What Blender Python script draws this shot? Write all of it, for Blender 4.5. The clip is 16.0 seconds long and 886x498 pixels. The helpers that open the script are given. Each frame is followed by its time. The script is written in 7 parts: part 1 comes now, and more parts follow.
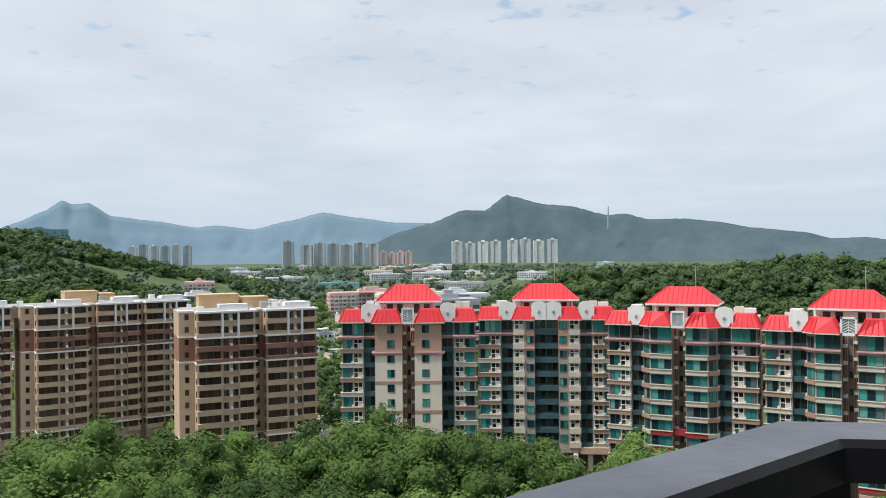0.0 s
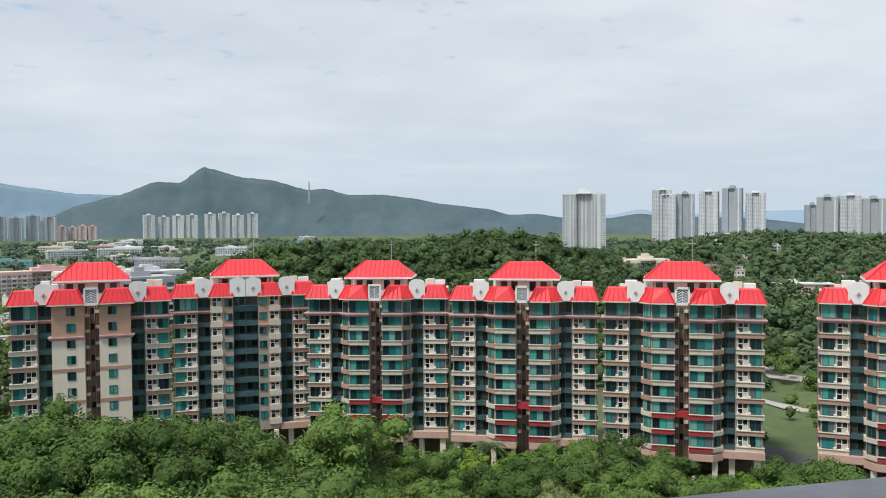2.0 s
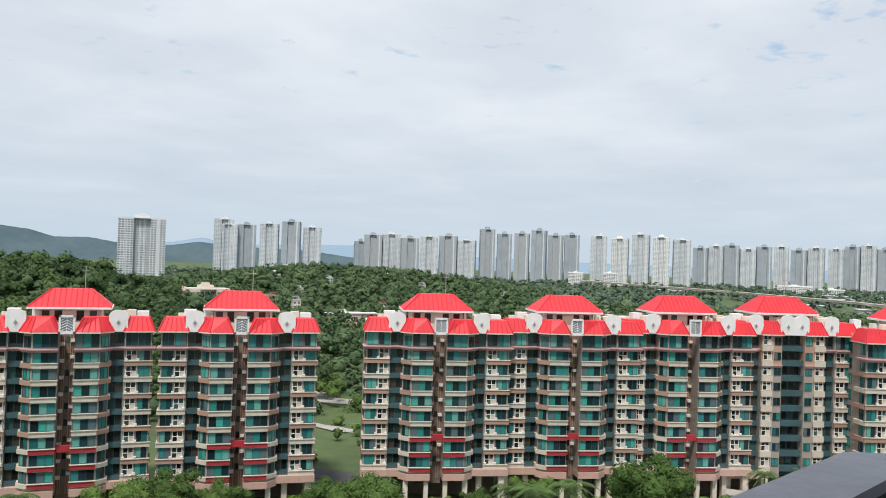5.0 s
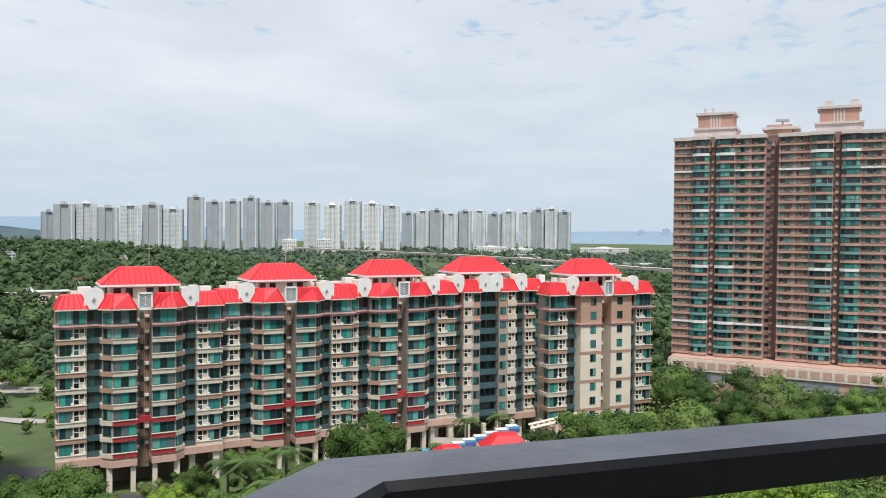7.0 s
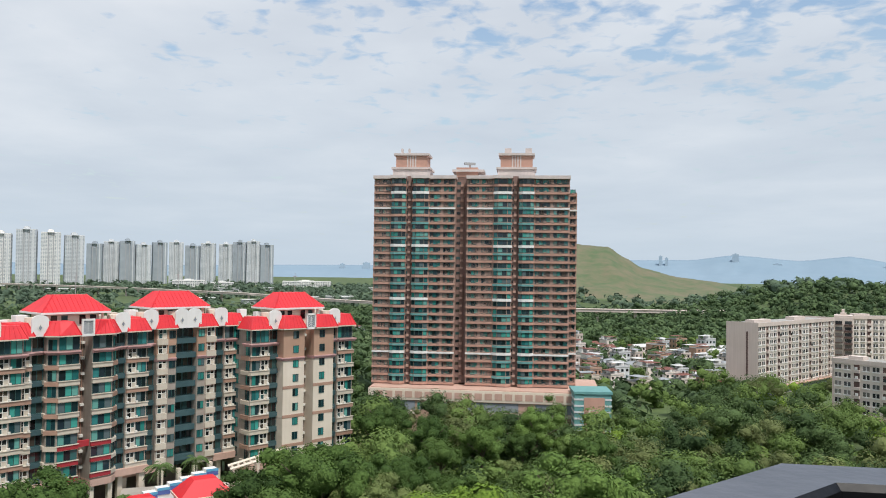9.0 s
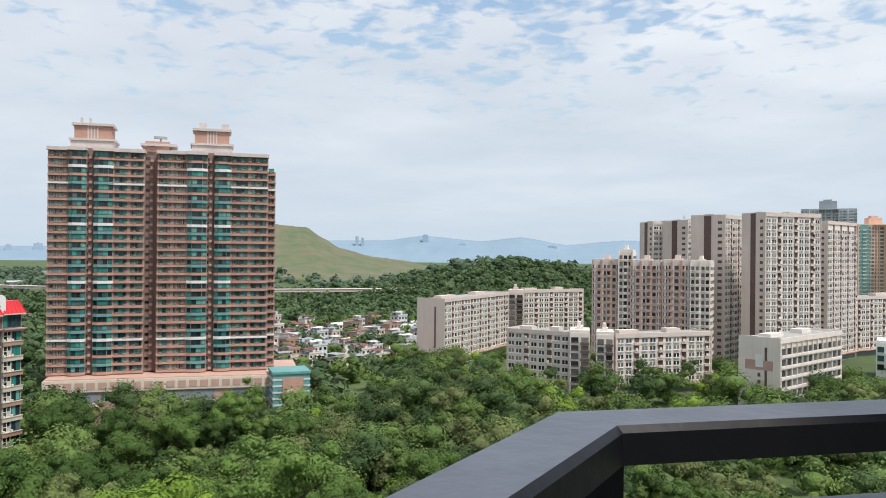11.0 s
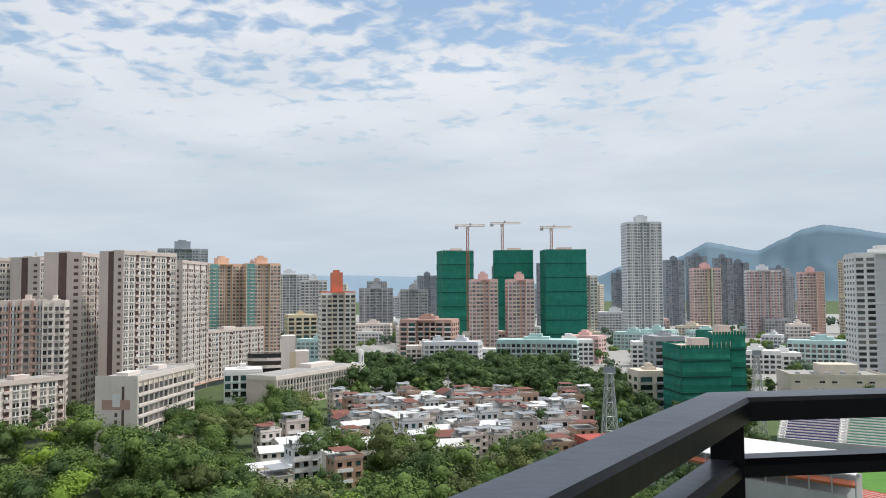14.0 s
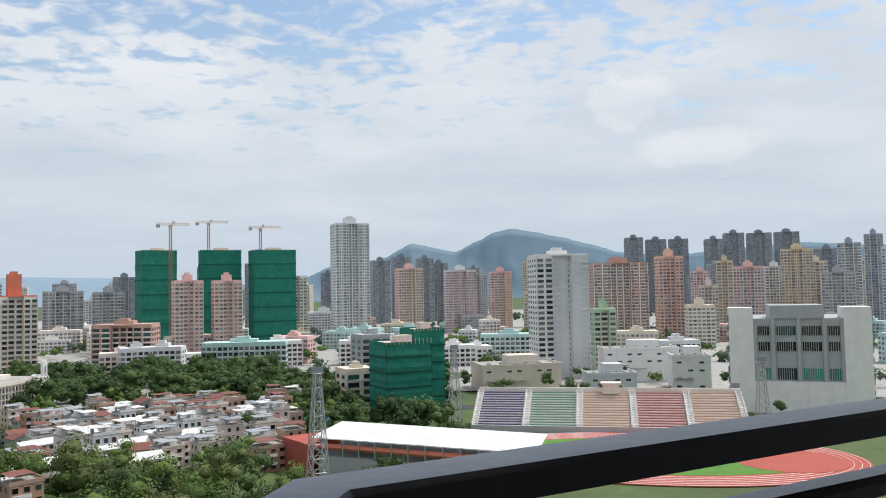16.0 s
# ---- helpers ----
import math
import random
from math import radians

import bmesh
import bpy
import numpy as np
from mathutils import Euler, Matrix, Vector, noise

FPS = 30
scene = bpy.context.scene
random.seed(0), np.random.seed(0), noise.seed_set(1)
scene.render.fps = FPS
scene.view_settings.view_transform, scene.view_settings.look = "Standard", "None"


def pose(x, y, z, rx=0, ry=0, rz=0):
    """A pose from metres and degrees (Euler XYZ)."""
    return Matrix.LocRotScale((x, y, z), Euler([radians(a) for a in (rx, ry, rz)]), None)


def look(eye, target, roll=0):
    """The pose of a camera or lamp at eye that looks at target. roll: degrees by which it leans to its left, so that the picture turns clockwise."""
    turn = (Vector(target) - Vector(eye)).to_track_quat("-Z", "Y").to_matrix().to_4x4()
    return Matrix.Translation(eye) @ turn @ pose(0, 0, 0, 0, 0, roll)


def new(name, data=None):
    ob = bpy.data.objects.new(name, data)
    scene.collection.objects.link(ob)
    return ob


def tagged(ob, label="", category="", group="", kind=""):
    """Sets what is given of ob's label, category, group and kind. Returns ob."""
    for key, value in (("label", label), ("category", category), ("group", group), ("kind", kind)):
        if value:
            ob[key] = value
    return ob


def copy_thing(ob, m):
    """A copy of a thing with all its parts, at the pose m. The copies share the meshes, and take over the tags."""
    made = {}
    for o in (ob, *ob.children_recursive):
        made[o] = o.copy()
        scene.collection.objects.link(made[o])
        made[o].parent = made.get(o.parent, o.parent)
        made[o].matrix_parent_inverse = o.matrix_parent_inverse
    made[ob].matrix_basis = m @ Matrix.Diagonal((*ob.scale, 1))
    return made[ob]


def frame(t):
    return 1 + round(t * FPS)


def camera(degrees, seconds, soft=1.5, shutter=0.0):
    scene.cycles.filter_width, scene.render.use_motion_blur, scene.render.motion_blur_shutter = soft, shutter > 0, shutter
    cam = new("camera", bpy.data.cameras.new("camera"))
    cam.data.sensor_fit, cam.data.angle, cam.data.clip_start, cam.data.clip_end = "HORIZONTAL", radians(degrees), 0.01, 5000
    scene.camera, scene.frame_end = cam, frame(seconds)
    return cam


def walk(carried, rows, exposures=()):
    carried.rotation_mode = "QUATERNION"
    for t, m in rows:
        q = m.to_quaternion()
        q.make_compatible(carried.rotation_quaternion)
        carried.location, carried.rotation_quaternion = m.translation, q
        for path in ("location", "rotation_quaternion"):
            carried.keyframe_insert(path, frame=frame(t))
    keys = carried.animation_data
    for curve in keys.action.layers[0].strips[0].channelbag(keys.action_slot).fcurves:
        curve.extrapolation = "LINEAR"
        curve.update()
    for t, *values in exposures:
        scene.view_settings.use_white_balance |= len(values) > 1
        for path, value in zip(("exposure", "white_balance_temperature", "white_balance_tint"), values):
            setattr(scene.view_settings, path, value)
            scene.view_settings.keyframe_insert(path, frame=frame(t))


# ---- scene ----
cam = camera(58.24, 16.0, 1.0)
EYE_Z = 50.0
PATH = [
    (0.0, pose(-0.926, 0.101, EYE_Z + -0.041, 90.22, 0.56, 0.00)),
    (0.5, pose(-0.778, 0.115, EYE_Z + 0.004, 90.82, 0.52, -2.81)),
    (1.0, pose(-0.715, 0.164, EYE_Z + 0.022, 90.84, -0.17, -6.62)),
    (1.5, pose(-0.698, 0.248, EYE_Z + 0.030, 89.49, 0.03, -14.12)),
    (2.0, pose(-0.703, 0.343, EYE_Z + 0.036, 88.22, 0.40, -21.29)),
    (2.5, pose(-0.716, 0.425, EYE_Z + 0.033, 87.68, 0.16, -25.09)),
    (3.0, pose(-0.725, 0.459, EYE_Z + 0.007, 88.32, -0.08, -29.96)),
    (3.5, pose(-0.711, 0.521, EYE_Z + 0.004, 89.50, -0.69, -37.61)),
    (6.0, pose(-0.553, 0.727, EYE_Z + -0.026, 90.12, -0.55, -62.25)),
    (6.5, pose(-0.361, 0.697, EYE_Z + -0.040, 89.44, 0.55, -69.00)),
    (7.0, pose(-0.184, 0.568, EYE_Z + -0.018, 88.81, -0.55, -72.53)),
    (7.5, pose(-0.015, 0.622, EYE_Z + -0.038, 89.27, -1.70, -78.88)),
    (8.0, pose(0.022, 0.637, EYE_Z + 0.004, 90.69, -1.53, -87.37)),
    (8.5, pose(0.049, 0.660, EYE_Z + 0.006, 91.45, -1.15, -90.97)),
    (11.0, pose(0.245, 0.738, EYE_Z + -0.047, 90.26, -0.47, -115.19)),
    (11.5, pose(0.327, 0.625, EYE_Z + -0.041, 91.16, -0.47, -124.01)),
    (12.0, pose(0.424, 0.643, EYE_Z + -0.033, 91.69, 0.42, -131.82)),
    (12.5, pose(0.494, 0.676, EYE_Z + -0.021, 91.20, 0.04, -135.04)),
    (13.0, pose(0.569, 0.700, EYE_Z + -0.026, 90.82, -0.36, -141.67)),
    (13.5, pose(0.723, 0.694, EYE_Z + -0.029, 91.96, -0.33, -153.45)),
    (14.0, pose(0.724, 0.563, EYE_Z + -0.036, 93.06, 0.37, -159.17)),
    (14.5, pose(0.631, 0.362, EYE_Z + -0.008, 94.66, -0.08, -161.32)),
    (15.0, pose(0.577, 0.183, EYE_Z + -0.011, 95.31, -0.24, -166.48)),
    (15.5, pose(0.551, -0.037, EYE_Z + 0.001, 94.38, 0.21, -174.54)),
    (16.0, pose(0.609, -0.178, EYE_Z + -0.012, 92.83, 1.08, -179.83)),
]
walk(cam, PATH, exposures=[(0.0, 0.05), (0.5, 0.12), (1.0, 0.05), (1.5, -0.03), (2.0, 0.0), (6.5, 0.04), (7.0, 0.05), (8.0, 0.0), (8.5, -0.06), (11.0, 0.07), (11.5, 0.05), (12.0, 0.01), (13.5, -0.04), (15.0, -0.12), (16.0, -0.06)])

# ---- sky and sun ----
SUN_AZ, SUN_EL = 245.0, 62.0
world = bpy.data.worlds.new("sky")
scene.world = world
world.use_nodes = True
wn, wl = world.node_tree.nodes, world.node_tree.links
wn.clear()


def wnode(kind, **values):
    n = wn.new(kind)
    for k, v in values.items():
        n.inputs[k].default_value = v
    return n


def wmath(op, a, b=None, clamp=False):
    n = wn.new("ShaderNodeMath")
    n.operation, n.use_clamp = op, clamp
    for i, v in enumerate((a, b)):
        if v is None:
            continue
        if isinstance(v, (int, float)):
            n.inputs[i].default_value = v
        else:
            wl.new(v, n.inputs[i])
    return n.outputs[0]


def wramp(src, stops):
    n = wn.new("ShaderNodeValToRGB")
    el = n.color_ramp.elements
    while len(el) < len(stops):
        el.new(0.5)
    for e, (p, c) in zip(el, stops):
        e.position, e.color = p, (*c, 1)
    wl.new(src, n.inputs[0])
    return n.outputs[0]


def wmix(fac, a, b):
    n = wn.new("ShaderNodeMix")
    n.data_type = "RGBA"
    wl.new(fac, n.inputs[0])
    wl.new(a, n.inputs[6])
    wl.new(b, n.inputs[7])
    return n.outputs[2]


coord = wn.new("ShaderNodeTexCoord").outputs["Generated"]
sep = wn.new("ShaderNodeSeparateXYZ")
wl.new(coord, sep.inputs[0])
up = wmath("MAXIMUM", sep.outputs[2], 0.0)
flat = wmath("ADD", up, 0.09)
comb = wn.new("ShaderNodeCombineXYZ")
wl.new(wmath("DIVIDE", sep.outputs[0], flat), comb.inputs[0])
wl.new(wmath("DIVIDE", sep.outputs[1], flat), comb.inputs[1])


def wnoise(scale, detail, rough, distort, off):
    m = wn.new("ShaderNodeMapping")
    m.inputs["Location"].default_value = (off, off * 0.7, 0)
    wl.new(comb.outputs[0], m.inputs[0])
    n = wnode("ShaderNodeTexNoise", Scale=scale, Detail=detail, Roughness=rough, Distortion=distort)
    wl.new(m.outputs[0], n.inputs["Vector"])
    return n.outputs[0]


sky = wn.new("ShaderNodeTexSky")
sky.sky_type, sky.sun_disc = "NISHITA", False
sky.sun_elevation, sky.sun_rotation = radians(SUN_EL), radians(SUN_AZ)
sky.air_density, sky.dust_density = 1.6, 1.0
dim = wn.new("ShaderNodeVectorMath")
dim.operation = "SCALE"
dim.inputs[3].default_value = 0.15
wl.new(sky.outputs[0], dim.inputs[0])
big = wnoise(0.35, 3, 0.5, 0.1, 3.1)
mid = wnoise(1.3, 5, 0.52, 0.15, 9.0)
fine = wnoise(5.0, 5, 0.5, 0.2, 1.7)
ripple = wnoise(11.0, 4, 0.5, 0.5, 5.2)
# broken cloud towards the south-east half of the sky, closed deck elsewhere
lean = wmath("MAXIMUM", wmath("ADD", wmath("MULTIPLY", sep.outputs[1], -0.8), wmath("MULTIPLY", sep.outputs[0], 0.4)), 0.0)
side = wmath("MULTIPLY", wmath("MULTIPLY", lean, 0.275), wmath("MULTIPLY", wmath("SUBTRACT", up, 0.12), 4.2, True))
gap = wmath("ADD", wmath("ADD", wmath("MULTIPLY", mid, 0.30), wmath("ADD", wmath("MULTIPLY", fine, 0.58), wmath("MULTIPLY", ripple, 0.52))), wmath("MULTIPLY", big, 0.20))
cover = wmath("SUBTRACT", wmath("ADD", gap, 0.02), side)
mask = wramp(cover, [(0.59, (0.10, 0.10, 0.10)), (0.715, (1, 1, 1))])
shade = wramp(wmath("ADD", wmath("MULTIPLY", big, 0.55), wmath("MULTIPLY", mid, 0.45)),
              [(0.36, (0.60, 0.66, 0.75)), (0.5, (0.71, 0.765, 0.84)), (0.64, (0.87, 0.90, 0.95))])
deep = wn.new("ShaderNodeVectorMath")
deep.operation = "MULTIPLY"
wl.new(dim.outputs[0], deep.inputs[0])
deep.inputs[1].default_value = (0.84, 0.89, 0.99)
deck = wmix(mask, deep.outputs[0], shade)
# two heaped clouds over the town
heap_c = wramp(mid, [(0.35, (0.78, 0.82, 0.88)), (0.6, (0.96, 0.97, 0.99))])
for place, reach, tall in (((-0.231, -0.9459, 0.222), 0.058, 1.5), ((-0.3013, -0.9384, 0.163), 0.085, 3.2)):
    away = wn.new("ShaderNodeVectorMath")
    away.operation = "SUBTRACT"
    wl.new(coord, away.inputs[0])
    away.inputs[1].default_value = place
    wide = wn.new("ShaderNodeVectorMath")
    wide.operation = "MULTIPLY"
    wl.new(away.outputs[0], wide.inputs[0])
    wide.inputs[1].default_value = (1, 1, tall)
    far_off = wn.new("ShaderNodeVectorMath")
    far_off.operation = "LENGTH"
    wl.new(wide.outputs[0], far_off.inputs[0])
    lump = wnode("ShaderNodeTexNoise", Scale=28.0, Detail=4.0, Roughness=0.55)
    wl.new(coord, lump.inputs["Vector"])
    edge = wmath("SUBTRACT", wmath("ADD", reach, wmath("MULTIPLY", wmath("SUBTRACT", lump.outputs[0], 0.5), 0.09)), far_off.outputs[1])
    deck = wmix(wramp(wmath("MULTIPLY", edge, 10.0), [(0.0, (0, 0, 0)), (0.22, (0.85, 0.85, 0.85))]), deck, heap_c)
haze_c = wn.new("ShaderNodeRGB")
haze_c.outputs[0].default_value = (0.575, 0.675, 0.775, 1)
low = wramp(up, [(0.0, (1, 1, 1)), (0.10, (0.55, 0.55, 0.55)), (0.30, (0, 0, 0))])
out_c = wmix(low, deck, haze_c.outputs[0])
bg = wnode("ShaderNodeBackground", Strength=1.0)
wl.new(out_c, bg.inputs[0])
wo = wn.new("ShaderNodeOutputWorld")
wl.new(bg.outputs[0], wo.inputs[0])

sun_data = bpy.data.lights.new("sun", "SUN")
sun_data.energy, sun_data.angle, sun_data.color = 3.7, radians(8), (1.0, 0.96, 0.9)
sun = new("sun", sun_data)
sd = Vector((math.sin(radians(SUN_AZ)) * math.cos(radians(SUN_EL)), math.cos(radians(SUN_AZ)) * math.cos(radians(SUN_EL)), math.sin(radians(SUN_EL))))
sun.matrix_world = look(sd * 100, (0, 0, 0))


# ---- materials ----
def surf(name, c1, c2=None, scale=0.6, rough=0.8, bump=0.0, fine=12.0, metal=0.0, vary=0.0, streak=0.0, spec=0.4):
    """Two-scale mottled surface; vary: brightness spread from piece to piece; streak: rain streaks down walls."""
    m = bpy.data.materials.new(name)
    m.use_nodes = True
    nt = m.node_tree
    b = nt.nodes["Principled BSDF"]
    b.inputs["Roughness"].default_value, b.inputs["Metallic"].default_value = rough, metal
    b.inputs["Specular IOR Level"].default_value = spec
    c2 = c2 or tuple(v * 0.78 for v in c1)
    pos = nt.nodes.new("ShaderNodeNewGeometry").outputs["Position"]

    def noise_n(s, detail, vec=pos):
        n = nt.nodes.new("ShaderNodeTexNoise")
        n.inputs["Scale"].default_value, n.inputs["Detail"].default_value = s, detail
        nt.links.new(vec, n.inputs["Vector"])
        return n.outputs[0]

    def mth(op, a, c):
        n = nt.nodes.new("ShaderNodeMath")
        n.operation = op
        for i, v in enumerate((a, c)):
            if isinstance(v, (int, float)):
                n.inputs[i].default_value = v
            else:
                nt.links.new(v, n.inputs[i])
        return n.outputs[0]

    f = mth("ADD", mth("MULTIPLY", noise_n(scale, 3), 0.65), mth("MULTIPLY", noise_n(fine, 4), 0.35))
    if streak:
        mp = nt.nodes.new("ShaderNodeMapping")
        mp.inputs["Scale"].default_value = (1.6, 1.6, 0.06)
        nt.links.new(pos, mp.inputs[0])
        f = mth("ADD", mth("MULTIPLY", f, 1 - streak), mth("MULTIPLY", noise_n(1.0, 5, mp.outputs[0]), streak))
    r = nt.nodes.new("ShaderNodeValToRGB")
    r.color_ramp.elements[0].position, r.color_ramp.elements[1].position = 0.35, 0.65
    r.color_ramp.elements[0].color, r.color_ramp.elements[1].color = (*c2, 1), (*c1, 1)
    nt.links.new(f, r.inputs[0])
    col = r.outputs[0]
    if vary:
        rnd = nt.nodes.new("ShaderNodeObjectInfo").outputs["Random"]
        isl = nt.nodes.new("ShaderNodeNewGeometry").outputs["Random Per Island"]
        amt = mth("ADD", mth("MULTIPLY", mth("ADD", mth("MULTIPLY", rnd, 0.5), mth("MULTIPLY", isl, 0.5)), 2 * vary), 1 - vary)
        v = nt.nodes.new("ShaderNodeVectorMath")
        v.operation = "SCALE"
        nt.links.new(col, v.inputs[0])
        nt.links.new(amt, v.inputs[3])
        col = v.outputs[0]
    nt.links.new(col, b.inputs["Base Color"])
    if bump:
        bp = nt.nodes.new("ShaderNodeBump")
        bp.inputs["Strength"].default_value, bp.inputs["Distance"].default_value = bump, 0.05
        nt.links.new(noise_n(fine, 5), bp.inputs["Height"])
        nt.links.new(bp.outputs[0], b.inputs["Normal"])
    return m


def glass(name, stops, rough=0.12):
    """Window glass in front of dark rooms and drawn curtains: tint differs from pane to pane."""
    m = bpy.data.materials.new(name)
    m.use_nodes = True
    nt = m.node_tree
    b = nt.nodes["Principled BSDF"]
    rnd = nt.nodes.new("ShaderNodeObjectInfo").outputs["Random"]
    isl = nt.nodes.new("ShaderNodeNewGeometry").outputs["Random Per Island"]
    a = nt.nodes.new("ShaderNodeMath")
    a.operation = "ADD"
    nt.links.new(rnd, a.inputs[0])
    nt.links.new(isl, a.inputs[1])
    fr = nt.nodes.new("ShaderNodeMath")
    fr.operation = "FRACT"
    nt.links.new(a.outputs[0], fr.inputs[0])
    r = nt.nodes.new("ShaderNodeValToRGB")
    r.color_ramp.interpolation = "CONSTANT"
    el = r.color_ramp.elements
    while len(el) < len(stops):
        el.new(0.5)
    for i, (e, c) in enumerate(zip(el, stops)):
        e.position, e.color = i / len(stops), (*c, 1)
    nt.links.new(fr.outputs[0], r.inputs[0])
    nt.links.new(r.outputs[0], b.inputs["Base Color"])
    b.inputs["Roughness"].default_value = rough
    b.inputs["Specular IOR Level"].default_value = 0.5
    return m


def leafy(name, dark, light, tone=False):
    m = bpy.data.materials.new(name)
    m.use_nodes = True
    nt = m.node_tree
    b = nt.nodes["Principled BSDF"]
    b.inputs["Roughness"].default_value, b.inputs["Specular IOR Level"].default_value = 0.7, 0.1
    isl = nt.nodes.new("ShaderNodeNewGeometry").outputs["Random Per Island"]
    rnd = nt.nodes.new("ShaderNodeObjectInfo").outputs["Random"]
    pos = nt.nodes.new("ShaderNodeNewGeometry").outputs["Position"]
    n = nt.nodes.new("ShaderNodeTexNoise")
    n.inputs["Scale"].default_value, n.inputs["Detail"].default_value = 0.09, 3
    nt.links.new(pos, n.inputs["Vector"])
    mx = nt.nodes.new("ShaderNodeMix")
    mx.data_type = "RGBA"
    mx.inputs[6].default_value, mx.inputs[7].default_value = (*dark, 1), (*light, 1)
    s = None
    if tone:
        at_n = nt.nodes.new("ShaderNodeAttribute")
        at_n.attribute_name = "tone"
        rnd = at_n.outputs["Fac"]
    for src, w in ((isl, 0.16), (rnd, 0.7), (n.outputs[0], 0.45)):
        k = nt.nodes.new("ShaderNodeMath")
        k.operation = "MULTIPLY_ADD"
        nt.links.new(src, k.inputs[0])
        k.inputs[1].default_value = w
        if s is None:
            k.inputs[2].default_value = -0.12
        else:
            nt.links.new(s, k.inputs[2])
        s = k.outputs[0]
    nt.links.new(s, mx.inputs[0])
    nt.links.new(mx.outputs[2], b.inputs["Base Color"])
    rough_n = nt.nodes.new("ShaderNodeTexNoise")
    rough_n.inputs["Scale"].default_value, rough_n.inputs["Detail"].default_value = 1.6, 5
    nt.links.new(pos, rough_n.inputs["Vector"])
    bp = nt.nodes.new("ShaderNodeBump")
    bp.inputs["Strength"].default_value, bp.inputs["Distance"].default_value = 0.9, 0.5
    nt.links.new(rough_n.outputs[0], bp.inputs["Height"])
    nt.links.new(bp.outputs[0], b.inputs["Normal"])
    tr = nt.nodes.new("ShaderNodeBsdfTranslucent")
    nt.links.new(mx.outputs[2], tr.inputs[0])
    ms = nt.nodes.new("ShaderNodeMixShader")
    ms.inputs[0].default_value = 0.14
    o = nt.nodes["Material Output"]
    nt.links.new(b.outputs[0], ms.inputs[1])
    nt.links.new(tr.outputs[0], ms.inputs[2])
    nt.links.new(ms.outputs[0], o.inputs[0])
    return m


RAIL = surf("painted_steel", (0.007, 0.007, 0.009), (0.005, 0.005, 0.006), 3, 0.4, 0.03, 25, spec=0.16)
# top faces of the same steel: smudges, and sky sheen put into the colour
RAIL_TOP = surf("smudged_sky_sheen_cap", (0.085, 0.09, 0.11), (0.045, 0.048, 0.062), 7, 0.34, 0.04, 34, spec=0.5)
RED = surf("red_roof_tile", (0.72, 0.035, 0.045), (0.60, 0.028, 0.04), 0.4, 0.55, 0.15, 6)
WHITE = surf("white_paint", (0.82, 0.81, 0.795), (0.70, 0.69, 0.67), 0.3, 0.7, streak=0.3)
CREAM = surf("cream_render", (0.72, 0.64, 0.54), (0.62, 0.54, 0.44), 0.25, 0.8, streak=0.3)
TAN = surf("tan_render", (0.47, 0.30, 0.215), (0.39, 0.245, 0.175), 0.3, 0.8, streak=0.2)
BEIGE = surf("beige_tile", (0.64, 0.57, 0.47), (0.50, 0.44, 0.36), 0.3, 0.7, streak=0.35)
STONE = surf("greybrown_tile", (0.38, 0.33, 0.285), (0.28, 0.24, 0.205), 0.3, 0.75, streak=0.35)
PINKBR = surf("pinkbrown_tile", (0.43, 0.27, 0.20), (0.34, 0.21, 0.155), 0.3, 0.75, streak=0.2)
MAUVE = surf("mauve_cornice", (0.55, 0.33, 0.32), (0.45, 0.26, 0.25), 0.4, 0.7)
CRIM = surf("crimson_tile", (0.42, 0.035, 0.045), (0.33, 0.03, 0.035), 0.4, 0.6)
DKGREEN = surf("dark_green_tile", (0.062, 0.115, 0.125), (0.045, 0.09, 0.10), 0.4, 0.4)
SHAFT = surf("shaft_tile", (0.22, 0.165, 0.135), (0.15, 0.11, 0.09), 0.4, 0.85, streak=0.4)
TEAL = glass("teal_glass", [(0.03, 0.21, 0.18), (0.012, 0.02, 0.024), (0.06, 0.32, 0.27), (0.012, 0.03, 0.035), (0.02, 0.12, 0.12), (0.13, 0.34, 0.30), (0.015, 0.045, 0.055), (0.04, 0.20, 0.20), (0.02, 0.035, 0.045), (0.10, 0.14, 0.15)])
DARKG = glass("dark_glass", [(0.015, 0.02, 0.022), (0.03, 0.035, 0.035), (0.06, 0.05, 0.04), (0.012, 0.012, 0.014), (0.04, 0.09, 0.09)])
GREYG = glass("grey_glass", [(0.05, 0.055, 0.06), (0.09, 0.095, 0.1), (0.16, 0.15, 0.14), (0.03, 0.03, 0.035), (0.22, 0.21, 0.2)])
# panes for far towers: haze before the dark rooms is put into the tint
HAZEG = glass("haze_paled_glass", [(0.16, 0.18, 0.20), (0.22, 0.235, 0.25), (0.28, 0.285, 0.29), (0.12, 0.14, 0.16), (0.32, 0.32, 0.32)])
TRIMP = surf("pinkish_white_trim", (0.64, 0.57, 0.545), (0.52, 0.455, 0.435), 0.3, 0.8, streak=0.3)
FRAME = surf("window_frame", (0.78, 0.76, 0.70), None, 1, 0.5)
FRAMEG = surf("dark_window_frame", (0.03, 0.09, 0.085), None, 1, 0.45)
BROWNW = surf("tan_brick", (0.58, 0.43, 0.31), (0.48, 0.35, 0.25), 0.3, 0.85, streak=0.2)
BROWND = surf("maroon_brick", (0.20, 0.095, 0.075), (0.16, 0.075, 0.06), 0.3, 0.85)
BROWNM = surf("redbrown_brick", (0.33, 0.175, 0.125), (0.26, 0.135, 0.10), 0.3, 0.85, streak=0.2)
BROWNG = glass("brown_glazing", [(0.035, 0.022, 0.017), (0.05, 0.03, 0.022), (0.022, 0.016, 0.014), (0.07, 0.045, 0.033), (0.03, 0.03, 0.03)], 0.2)
